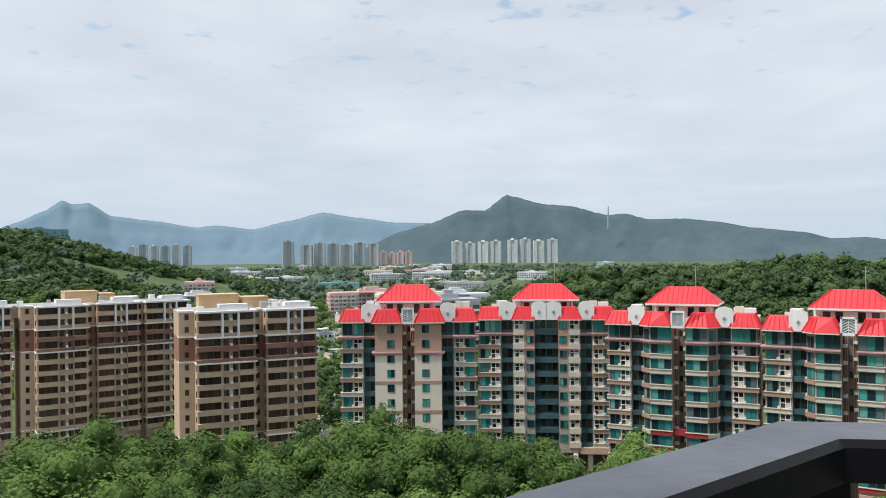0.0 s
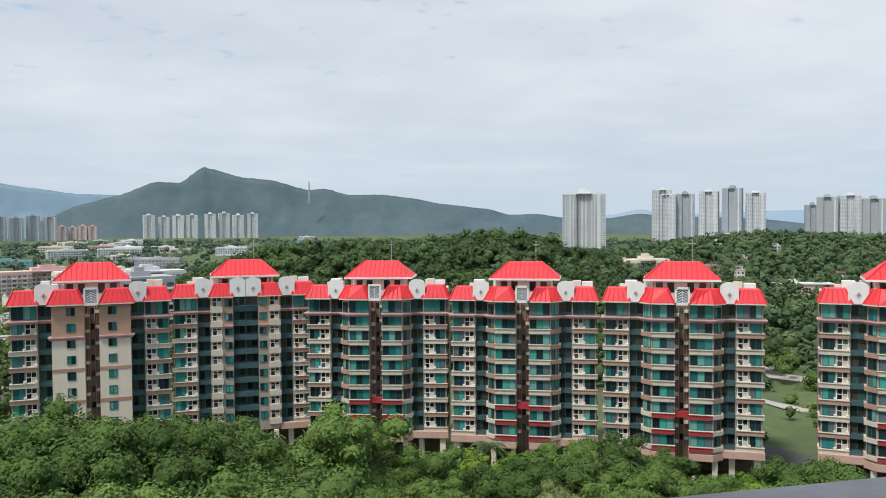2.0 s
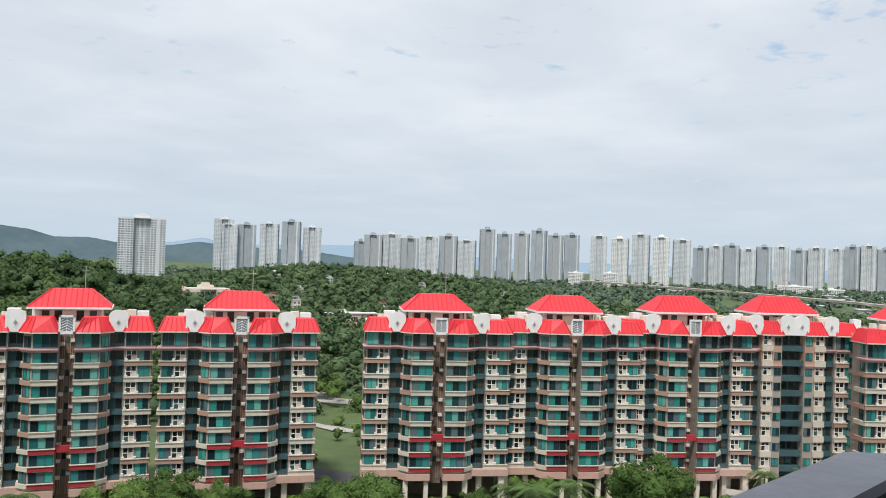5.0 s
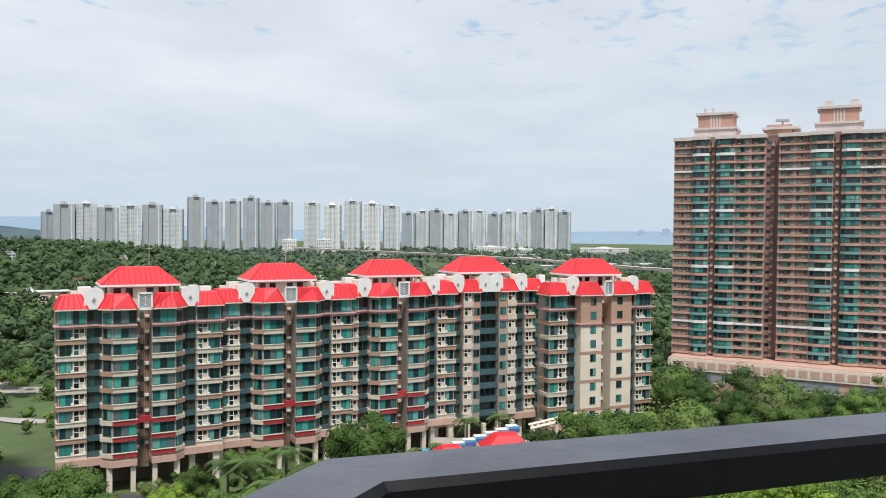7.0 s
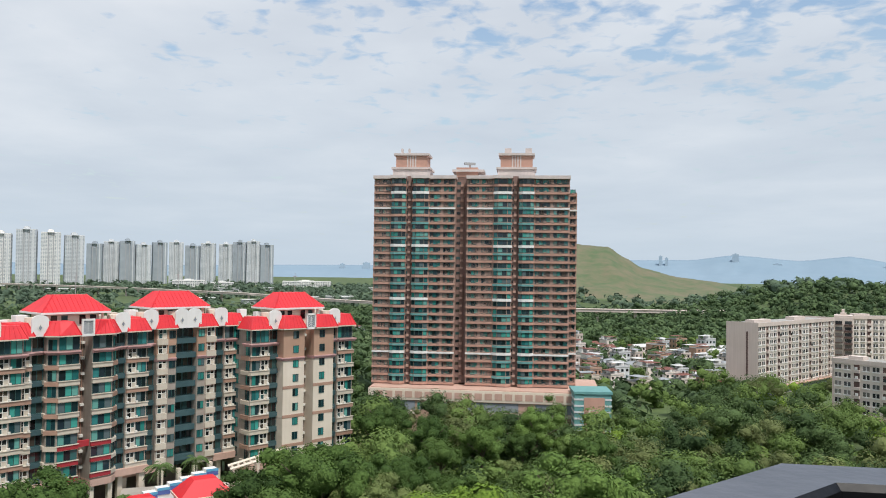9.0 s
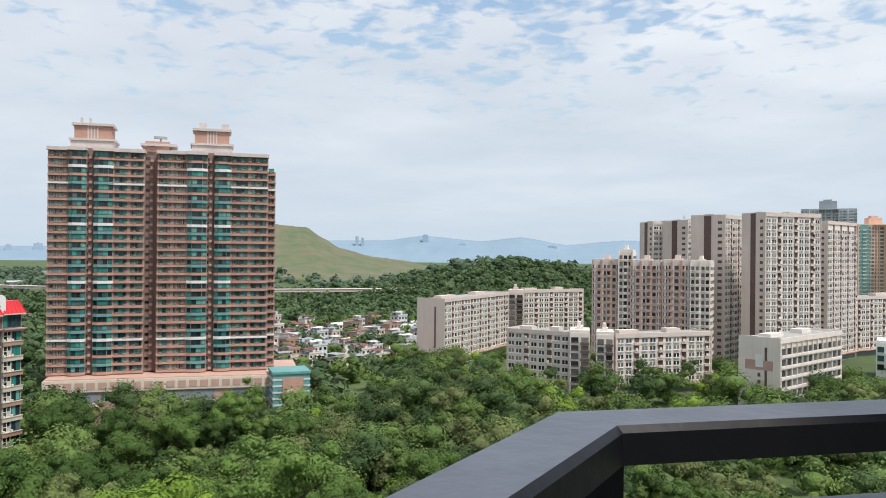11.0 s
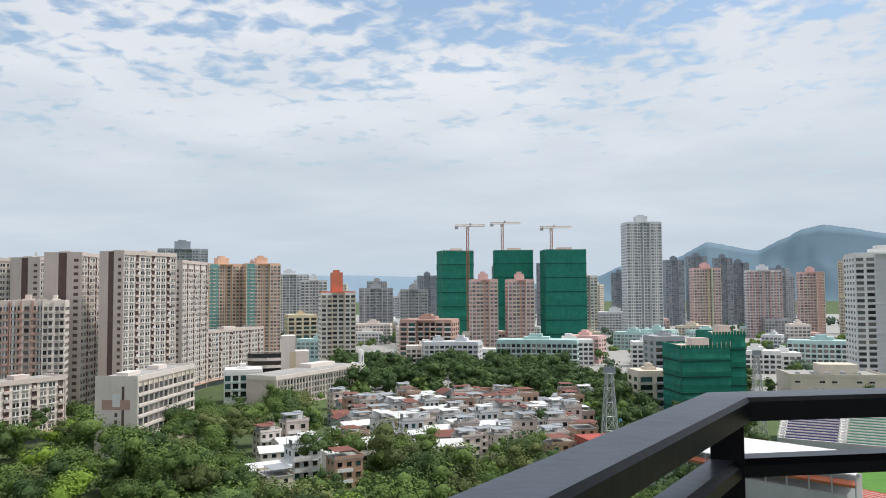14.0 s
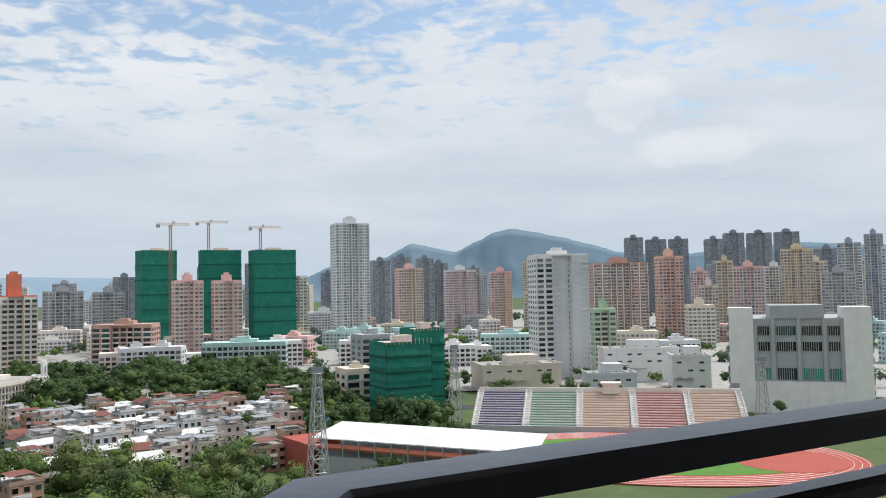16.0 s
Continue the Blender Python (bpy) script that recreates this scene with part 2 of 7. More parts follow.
OCHRE = surf("ochre_render", (0.62, 0.45, 0.26), (0.52, 0.37, 0.21), 0.3, 0.85)
BRICK = surf("salmon_brick", (0.54, 0.32, 0.25), (0.44, 0.255, 0.20), 0.3, 0.8, streak=0.2)
SALMON = surf("salmon_podium", (0.56, 0.37, 0.30), (0.46, 0.30, 0.24), 0.3, 0.8, streak=0.3)
TOWERW = surf("tower_brick", (0.42, 0.285, 0.235), (0.33, 0.22, 0.185), 0.3, 0.8, streak=0.3)
BROWNSH = surf("brown_shaft", (0.30, 0.20, 0.175), (0.23, 0.15, 0.13), 0.4, 0.85, streak=0.3)
TEALTILE = surf("teal_tile", (0.16, 0.36, 0.35), (0.12, 0.29, 0.29), 0.4, 0.6)
CONC = surf("warm_grey_concrete", (0.68, 0.585, 0.535), (0.56, 0.475, 0.43), 0.12, 0.85, streak=0.4)
CONCL = surf("light_concrete", (0.80, 0.72, 0.665), (0.67, 0.60, 0.55), 0.15, 0.85, streak=0.4)
CONCD = surf("dark_brown_panel", (0.15, 0.095, 0.085), (0.11, 0.07, 0.062), 0.3, 0.85, streak=0.3)
GREYW = surf("grey_render", (0.43, 0.44, 0.455), (0.35, 0.36, 0.375), 0.2, 0.85, streak=0.3)
# GREYD and BLUEG are raised towards blue, to hold haze on far towers
GREYD = surf("dark_grey_render", (0.26, 0.29, 0.33), (0.21, 0.235, 0.27), 0.2, 0.85)
BLUEG = surf("bluegrey_render", (0.38, 0.42, 0.46), (0.3, 0.335, 0.37), 0.05, 0.85)
PALE = surf("pale_render", (0.66, 0.675, 0.69), (0.56, 0.575, 0.59), 0.05, 0.85)
PINK = surf("pink_tile", (0.73, 0.49, 0.46), (0.62, 0.41, 0.385), 0.2, 0.8)
ORANGE = surf("orange_tile", (0.78, 0.52, 0.39), (0.66, 0.43, 0.32), 0.2, 0.8)
VERM = surf("vermilion_render", (0.70, 0.22, 0.13), (0.6, 0.18, 0.11), 0.3, 0.8)
BROWNR = surf("redbrown_tile", (0.54, 0.36, 0.30), (0.44, 0.285, 0.235), 0.2, 0.8)
YELLOW = surf("yellow_render", (0.66, 0.56, 0.39), (0.56, 0.475, 0.33), 0.2, 0.8)
MINT = surf("mint_render", (0.46, 0.60, 0.44), None, 0.2, 0.8)
AQUA = surf("aqua_render", (0.50, 0.68, 0.66), None, 0.2, 0.8)
BLUEP = surf("blue_panel", (0.10, 0.15, 0.42), None, 0.2, 0.7)
NET = surf("green_scaffold_net", (0.022, 0.23, 0.165), (0.013, 0.15, 0.11), 0.25, 0.9, 0.4, 3, streak=0.3)
NETL = surf("green_net_seam", (0.008, 0.07, 0.055), None, 0.3, 0.9)
STEEL = surf("galvanised_steel", (0.45, 0.47, 0.48), None, 1, 0.5, metal=0.3)
CRANE = surf("crane_paint", (0.62, 0.52, 0.45), None, 1, 0.6)
CRANER = surf("crane_mast_rust", (0.42, 0.16, 0.07), None, 1, 0.7)
ROOFC = surf("roof_screed", (0.40, 0.39, 0.37), (0.29, 0.285, 0.27), 0.3, 0.9, 0.2, 3)
ROOFW = surf("white_roof_sheet", (0.72, 0.72, 0.71), (0.56, 0.56, 0.55), 0.2, 0.6, vary=0.2)
ROOFR = surf("rusty_roof_sheet", (0.22, 0.085, 0.065), (0.16, 0.065, 0.05), 0.4, 0.8, vary=0.2)
ROOFG = surf("grey_roof_sheet", (0.34, 0.36, 0.38), None, 0.4, 0.6, vary=0.2)
ASPH = surf("asphalt", (0.075, 0.075, 0.075), (0.05, 0.05, 0.05), 0.3, 0.95, 0.2, 8)
PAVE = surf("concrete_paving", (0.42, 0.39, 0.35), (0.33, 0.305, 0.275), 0.3, 0.9, 0.2, 5)
TRACK = surf("running_track", (0.42, 0.10, 0.075), (0.36, 0.085, 0.065), 0.2, 0.9)
TURF = surf("pitch_turf", (0.10, 0.24, 0.035), (0.075, 0.19, 0.03), 0.3, 0.9)
WATER = surf("pool_water", (0.14, 0.42, 0.62), (0.10, 0.34, 0.55), 0.5, 0.08)
COURTG = surf("court_green", (0.13, 0.40, 0.27), None, 0.5, 0.85)
COURTB = surf("court_blue", (0.07, 0.33, 0.56), None, 0.5, 0.85)
BARK = surf("bark", (0.13, 0.10, 0.075), (0.085, 0.065, 0.05), 2, 0.95, 0.6, 14)
SEATB = surf("blue_seats", (0.06, 0.075, 0.19), (0.09, 0.10, 0.2), 1.5, 0.7)
SEATG = surf("green_seats", (0.11, 0.27, 0.21), (0.15, 0.3, 0.24), 1.5, 0.7)
SEATY = surf("buff_seats", (0.50, 0.33, 0.24), (0.44, 0.3, 0.22), 1.5, 0.7)
SEATR = surf("red_seats", (0.38, 0.11, 0.11), (0.32, 0.12, 0.11), 1.5, 0.7)
LEAF_A = leafy("leaf_mid", (0.038, 0.076, 0.022), (0.15, 0.24, 0.06))
LEAF_B = leafy("leaf_dark", (0.026, 0.054, 0.018), (0.11, 0.18, 0.048))
LEAF_C = leafy("leaf_yellowgreen", (0.075, 0.14, 0.02), (0.25, 0.37, 0.06))
LEAF_D = leafy("leaf_olive", (0.06, 0.088, 0.032), (0.20, 0.25, 0.09))
LEAF_P = leafy("palm_leaf", (0.045, 0.085, 0.03), (0.15, 0.23, 0.08))
WOOD_A = leafy("wood_mid", (0.05, 0.088, 0.028), (0.178, 0.262, 0.074), True)
WOOD_B = leafy("wood_dark", (0.03, 0.058, 0.024), (0.11, 0.17, 0.062), True)
WOOD_D = leafy("wood_olive", (0.07, 0.092, 0.036), (0.20, 0.235, 0.09), True)
# WOOD_X: leaf colours paled and blued to hold the haze over the plain
WOOD_X = leafy("wood_haze_tint", (0.065, 0.10, 0.07), (0.135, 0.19, 0.125), True)
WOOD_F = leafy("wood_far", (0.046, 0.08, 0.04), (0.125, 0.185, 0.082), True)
# skyline walls and windows alike: blue haze put into one flat colour
SKYL = surf("haze_blue_concrete", (0.36, 0.45, 0.53), (0.33, 0.42, 0.50), 0.01, 1.0, spec=0.0)
GROUND = surf("ground_green", (0.10, 0.145, 0.05), (0.055, 0.08, 0.032), 0.02, 0.95, 0.3, 0.25)
# haze of distance is mixed into the mountain colours, stronger from N to X
MTN_N = surf("wooded_mountain_haze_tint", (0.10, 0.138, 0.15), (0.072, 0.108, 0.126), 0.006, 1.0, 0.0, 0.03, spec=0.0)
MTN_F = surf("distant_mountain_haze_tint", (0.17, 0.245, 0.30), (0.145, 0.215, 0.275), 0.003, 1.0, 0.0, 0.02, spec=0.0)
MTN_X = surf("farthest_mountain_haze_tint", (0.24, 0.32, 0.395), (0.215, 0.295, 0.37), 0.003, 1.0, 0.0, 0.02, spec=0.0)
GRASSH = surf("grassy_hill", (0.085, 0.13, 0.06), (0.17, 0.15, 0.095), 0.03, 0.95, 0.3, 0.09)


# ---- building blocks ----
def bearing(az, dist, z=0.0):
    """A place by its compass bearing in degrees (0 along y, clockwise) and its distance from the balcony."""
    a = radians(az)
    return Vector((dist * math.sin(a), dist * math.cos(a), z))


class MB:
    """Collects boxes, prisms and sheets of one part."""

    def __init__(self):
        self.v, self.f, self.m = [], [], []
        self.skip = ()
        self.o, self.c, self.s = (0.0, 0.0), 1.0, 0.0

    def at(self, x=0.0, y=0.0, deg=0.0):
        self.o, self.c, self.s = (x, y), math.cos(radians(deg)), math.sin(radians(deg))
        return self

    def pt(self, x, y, z):
        self.v.append((self.o[0] + x * self.c - y * self.s, self.o[1] + x * self.s + y * self.c, z))
        return len(self.v) - 1

    def box(self, x0, x1, y0, y1, z0, z1, m=0):
        i = len(self.v)
        for z in (z0, z1):
            for x, y in ((x0, y0), (x1, y0), (x1, y1), (x0, y1)):
                self.pt(x, y, z)
        for k, q in enumerate(((3, 2, 1, 0), (4, 5, 6, 7), (0, 1, 5, 4), (1, 2, 6, 5), (2, 3, 7, 6), (3, 0, 4, 7))):
            if k in self.skip:
                continue
            self.f.append([i + j for j in q])
            self.m.append(m)
        return self

    def prism(self, poly, z0, z1, m=0, top=None, scale=1.0):
        """Upright prism on a counter-clockwise outline; scale shrinks the top."""
        i, n = len(self.v), len(poly)
        cx, cy = sum(p[0] for p in poly) / n, sum(p[1] for p in poly) / n
        for x, y in poly:
            self.pt(x, y, z0)
        for x, y in poly:
            self.pt(cx + (x - cx) * scale, cy + (y - cy) * scale, z1)
        self.f.append(list(range(i + n - 1, i - 1, -1)))
        self.m.append(m)
        self.f.append(list(range(i + n, i + 2 * n)))
        self.m.append(m if top is None else top)
        for k in range(n):
            j = (k + 1) % n
            self.f.append([i + k, i + j, i + n + j, i + n + k])
            self.m.append(m)
        return self

    def face(self, pts, m=0):
        i = len(self.v)
        for p in pts:
            self.pt(*p)
        self.f.append(list(range(i, i + len(pts))))
        self.m.append(m)
        return self

    def hip(self, x0, x1, y0, y1, z0, z1, m=0, eave=None, thick=0.25):
        """Hipped roof with an eave slab below it."""
        self.box(x0 - 0.1, x1 + 0.1, y0 - 0.1, y1 + 0.1, z0 - thick, z0, m if eave is None else eave)
        r = min(x1 - x0, y1 - y0) / 2 * 0.72
        rx, ry = (x0 + r, x1 - r), (y0 + r, y1 - r)
        a = [(x0, y0, z0 + 0.01), (x1, y0, z0 + 0.01), (x1, y1, z0 + 0.01), (x0, y1, z0 + 0.01)]
        b = [(rx[0], ry[0], z1), (rx[1], ry[0], z1), (rx[1], ry[1], z1), (rx[0], ry[1], z1)]
        for k in range(4):
            j = (k + 1) % 4
            self.face([a[k], a[j], b[j], b[k]], m)
        self.face(b, m)
        return self

    def beam(self, p, q, r, m=0):
        """Square bar between two points."""
        p, q = Vector(p), Vector(q)
        d = (q - p).normalized()
        u = d.orthogonal().normalized() * r
        w = d.cross(u).normalized() * r
        i = len(self.v)
        for e in (p, q):
            for k in (u + w, u - w, -u - w, -u + w):
                self.pt(*(e + k))
        for a in range(4):
            b = (a + 1) % 4
            self.f.append([i + a, i + b, i + 4 + b, i + 4 + a])
            self.m.append(m)
        self.f += [[i + 3, i + 2, i + 1, i], [i + 4, i + 5, i + 6, i + 7]]
        self.m += [m, m]
        return self

    def mesh(self, name, mats):
        me = bpy.data.meshes.new(name)
        me.from_pydata(self.v, [], self.f)
        for mt in mats:
            me.materials.append(mt)
        me.polygons.foreach_set("material_index", self.m)
        me.update()
        return me


def part(name, mb, mats, parent, label="", kind=""):
    """Links one mesh as a part of a thing; mb may be a finished mesh."""
    me = mb if isinstance(mb, bpy.types.Mesh) else mb.mesh(name, mats)
    ob = new(name, me)
    ob.parent = parent
    return tagged(ob, label, kind=kind)


def empty(name, m, label, category, group="", kind=""):
    ob = new(name)
    ob.empty_display_size = 0.5
    ob.matrix_basis = m
    return tagged(ob, label, category, group, kind)


def thing(name, mb, mats, label, category, m=None, group="", kind=""):
    me = mb if isinstance(mb, bpy.types.Mesh) else mb.mesh(name, mats)
    ob = new(name, me)
    if m is not None:
        ob.matrix_basis = m
    return tagged(ob, label, category, group, kind)


def smooth(a, b, x):
    t = min(1.0, max(0.0, (x - a) / (b - a)))
    return t * t * (3 - 2 * t)


# ---- ground ----
def bump(az, d, a, sa, dd, sd, h):
    return h * math.exp(-((az - a) / sa) ** 2 - ((d - dd) / sd) ** 2)


KNOLL = ((-60, 14), (-25, 15), (-8, 14.5), (8, 11), (22, 7), (38, 7), (52, 7), (60, 3), (84, 3), (94, 9), (110, 11), (132, 8), (150, 4), (175, 1), (210, 0), (300, 0))


def terrain(x, y):
    d = math.hypot(x, y)
    az = math.degrees(math.atan2(x, y))
    if az < -60:
        az += 360
    k = 0.0
    for (a0, h0), (a1, h1) in zip(KNOLL, KNOLL[1:]):
        if a0 <= az <= a1:
            k = h0 + (h1 - h0) * (az - a0) / (a1 - a0)
    z = k * smooth(15, 60, d) * (1 - smooth(92, 132, d))
    z += 4.0 * smooth(105, 135, d) * (1 - smooth(200, 240, d)) * smooth(-16, -9, az) * (1 - smooth(88, 93, az))
    z += 1.5 * smooth(120, 140, d) * (1 - smooth(175, 240, d)) * smooth(-8, 8, az) * (1 - smooth(64, 70, az))
    if -40 < az < 60:
        z += bump(az, d, 17, 11, 440, 100, 24) + bump(az, d, 8, 7, 400, 80, 15) + bump(az, d, 27, 7, 470, 120, 21)
        z += bump(az, d, 45, 14, 820, 330, 30)
        z += bump(az, d, -31, 12.5, 950, 240, 72)
    if 60 < az < 150:
        z += bump(az, d, 100, 7.0, 1300, 200, 30) + bump(az, d, 120, 8.5, 980, 200, 37)
    z += 1.2 * noise.noise((x * 0.01, y * 0.01, 0)) * smooth(300, 500, d)
    return z


ga, gd = 300, [0, 12, 25, 40, 52, 64, 76, 88, 98, 108, 118, 128, 140, 160, 180, 200, 215, 230, 245, 265, 290, 320, 350, 380, 410, 440, 470, 500, 540, 580, 620, 670, 720, 780, 840, 900, 960, 1020, 1100, 1180, 1260, 1340, 1420, 1520, 1640, 1800, 2000, 2300, 2700, 3200, 3900, 4900]
gm = MB()
for d in gd:
    for i in range(ga):
        p = bearing(i * 360 / ga, max(d, 0.01))
        gm.pt(p.x, p.y, terrain(p.x, p.y))
for j in range(len(gd) - 1):
    for i in range(ga):
        k = (i + 1) % ga
        gm.f.append([j * ga + i, (j + 1) * ga + i, (j + 1) * ga + k, j * ga + k])
        gm.m.append(0)
ground = thing("ground", gm, [GROUND], "green and earthy ground with low growth and bare patches", "ground", kind="structure")
for p in ground.data.polygons:
    p.use_smooth = True


def ridge(name, label, dist, knots, mat, deep=700, base=-20):
    """A mountain range: crest heights by bearing, gullied slopes towards and away from the town."""
    az0, az1 = knots[0][0], knots[-1][0]
    n, rows = int((az1 - az0) * 8) + 1, 12
    mb = MB()
    for r in range(rows + 1):
        s = r / rows
        for i in range(n):
            az = az0 + (az1 - az0) * i / (n - 1)
            e = 0.0
            for (a0, e0), (a1, e1) in zip(knots, knots[1:]):
                if a0 <= az <= a1 + 1e-6:
                    t = (az - a0) / (a1 - a0)
                    e = e0 + (e1 - e0) * (t * 0.6 + 0.4 * t * t * (3 - 2 * t))
            crest = EYE_Z + dist * math.tan(radians(e))
            p = bearing(az, dist - deep * (1 - s))
            g = noise.noise((az * 0.35 + s * 1.2, s * 2.6, dist * 0.01)) * 0.6 + noise.noise((az * 1.1 - s * 2.0, s * 5, dist * 0.02)) * 0.3
            h = base + (crest - base) * (s ** 1.15 + g * 0.15 * math.sin(math.pi * s))
            if r == rows:
                h += crest * 0.012 * noise.noise((az * 3.1, 0, 0))
            mb.pt(p.x, p.y, h)
    for r in range(rows):
        for i in range(n - 1):
            a = r * n + i
            mb.f.append([a, a + 1, a + n + 1, a + n])
            mb.m.append(0)
    i = len(mb.v)
    for k in range(n):
        az = az0 + (az1 - az0) * k / (n - 1)
        p = bearing(az, dist + deep * 0.4)
        mb.pt(p.x, p.y, base)
    for k in range(n - 1):
        a = rows * n + k
        mb.f.append([a, a + 1, i + k + 1, i + k])
        mb.m.append(0)
    ob = thing(name, mb, [mat], label, "mountain", kind="structure")
    for p in ob.data.polygons:
        p.use_smooth = True
    return ob


ridge("backdrop_mountain", "mountain range with twin summits, tinted blue for haze", 4300,
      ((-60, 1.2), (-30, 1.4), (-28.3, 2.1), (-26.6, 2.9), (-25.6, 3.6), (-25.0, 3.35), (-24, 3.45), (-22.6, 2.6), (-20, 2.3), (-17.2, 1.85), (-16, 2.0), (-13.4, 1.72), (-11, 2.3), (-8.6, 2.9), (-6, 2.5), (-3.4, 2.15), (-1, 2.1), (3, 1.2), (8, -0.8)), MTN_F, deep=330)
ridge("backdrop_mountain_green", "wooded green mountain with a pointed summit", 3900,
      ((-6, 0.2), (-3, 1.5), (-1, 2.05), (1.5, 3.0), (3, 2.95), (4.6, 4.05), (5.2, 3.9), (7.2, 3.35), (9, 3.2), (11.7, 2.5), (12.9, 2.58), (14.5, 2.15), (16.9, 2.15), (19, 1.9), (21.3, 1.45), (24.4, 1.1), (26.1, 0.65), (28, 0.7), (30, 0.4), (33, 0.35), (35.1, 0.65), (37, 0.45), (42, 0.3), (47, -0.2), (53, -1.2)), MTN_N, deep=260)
ridge("backdrop_mountain_far", "far mountain line tinted pale blue for haze", 4600,
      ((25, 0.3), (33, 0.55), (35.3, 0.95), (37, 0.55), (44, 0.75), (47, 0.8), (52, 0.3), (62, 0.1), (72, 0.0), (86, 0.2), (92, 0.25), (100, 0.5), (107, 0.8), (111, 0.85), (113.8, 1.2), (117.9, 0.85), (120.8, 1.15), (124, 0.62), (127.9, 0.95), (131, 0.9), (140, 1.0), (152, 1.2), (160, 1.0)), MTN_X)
ridge("backdrop_mountain_peak", "green mountain behind the town, tinted blue for haze", 4000,
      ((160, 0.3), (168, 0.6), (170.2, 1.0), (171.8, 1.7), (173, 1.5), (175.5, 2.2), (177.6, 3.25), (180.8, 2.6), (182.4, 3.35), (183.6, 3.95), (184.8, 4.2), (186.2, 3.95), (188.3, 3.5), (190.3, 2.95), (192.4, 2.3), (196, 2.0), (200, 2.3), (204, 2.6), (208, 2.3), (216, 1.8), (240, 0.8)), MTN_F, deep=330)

ridge("backdrop_hill", "grassy bare hill with reddish earth patches", 1480,
      ((89, -0.8), (93, 0.9), (97, 1.8), (100, 2.25), (102.8, 2.0), (103.6, 1.85), (105.4, 1.72), (106.5, 1.0), (107.8, 0.25), (110.2, -0.35), (112.4, -0.6), (115, -1.2)), GRASSH, deep=420, base=-5)

# ---- balcony ----
RN = (-39.12, 7.7, 53.62, 102.33, 150.74)
RA = (1.163, 0.995, 0.997, 1.051, 1.447)
RAIL_Z = 49.75


def rail_line(inset):
    """Corners of the railing at a distance inside its outer edge, with run-outs at both ends."""
    pts = []
    for (n0, a0), (n1, a1) in zip(zip(RN, RA), zip(RN[1:], RA[1:])):
        m = Matrix(((math.sin(radians(n0)), math.cos(radians(n0))), (math.sin(radians(n1)), math.cos(radians(n1)))))
        pts.append(m.inverted() @ Vector((a0 - inset, a1 - inset)))
    d0 = Vector((math.cos(radians(RN[0])), -math.sin(radians(RN[0]))))
    d1 = Vector((math.cos(radians(RN[-1])), -math.sin(radians(RN[-1]))))
    return [pts[0] - d0 * 1.7] + pts + [pts[-1] + d1 * 2.6]


balcony_railing = empty("balcony_railing", pose(0, 0, 0), "faceted dark painted steel balcony railing, smudged top tinted with sky sheen", "railing")


def rail_bar(name, i, top, thick, in0, in1, mats, soft=0.012):
    a, b = rail_line(in0), rail_line(in1)
    a2, b2 = rail_line(in0 + soft), rail_line(in1 - soft)
    mb = MB()
    rings = []
    for k in (i, i + 1):
        rings.append([(*a[k], top - thick), (*a[k], top - soft), (*a2[k], top), (*b2[k], top), (*b[k], top - soft), (*b[k], top - thick)])
    for q in range(6):
        r = (q + 1) % 6
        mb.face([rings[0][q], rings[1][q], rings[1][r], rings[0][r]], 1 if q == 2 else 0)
    mb.face(rings[0], 0)
    mb.face(rings[1][::-1], 0)
    part(name, mb, mats, balcony_railing)


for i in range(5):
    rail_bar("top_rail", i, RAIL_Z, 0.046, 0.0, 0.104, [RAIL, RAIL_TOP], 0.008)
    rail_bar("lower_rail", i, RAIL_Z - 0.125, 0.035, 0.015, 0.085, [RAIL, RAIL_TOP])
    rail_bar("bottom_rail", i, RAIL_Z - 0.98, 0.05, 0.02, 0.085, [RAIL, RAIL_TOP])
mid_line = rail_line(0.052)
for p in mid_line:
    part("post", MB().box(p.x - 0.032, p.x + 0.032, p.y - 0.032, p.y + 0.032, RAIL_Z - 1.1, RAIL_Z - 0.045), [RAIL], balcony_railing)
floor_pts = [tuple(p) for p in rail_line(-0.06)][::-1]
thing("balcony_floor", MB().prism(floor_pts, RAIL_Z - 1.25, RAIL_Z - 1.1, 0), [ROOFC], "grey tiled balcony floor slab", "floor", kind="structure")
thing("wall_behind", MB().prism([(-12, -5.6), (-3.4, -5.6), (-1.5, -2.7), (-1.9, 0.1), (-12, 0.1)], 0, RAIL_Z + 1.55, 0), [WHITE], "white painted house wall behind the balcony", "wall", kind="structure")
ceil_pts = [(-1.8, -0.6), (-1.75, -1.6), (-0.9, -2.1), (-0.21, -1.735), (0.10, -1.50), (0.30, -1.40), (0.42, -1.30), (0.75, -1.1), (0.75, -0.3), (-0.6, -0.6)]
thing("ceiling", MB().prism(ceil_pts, RAIL_Z + 0.87, RAIL_Z + 1.05, 0), [SHAFT], "dark brown painted canopy board over the balcony", "ceiling", kind="structure")

# ---- windows ----
WIN = {}


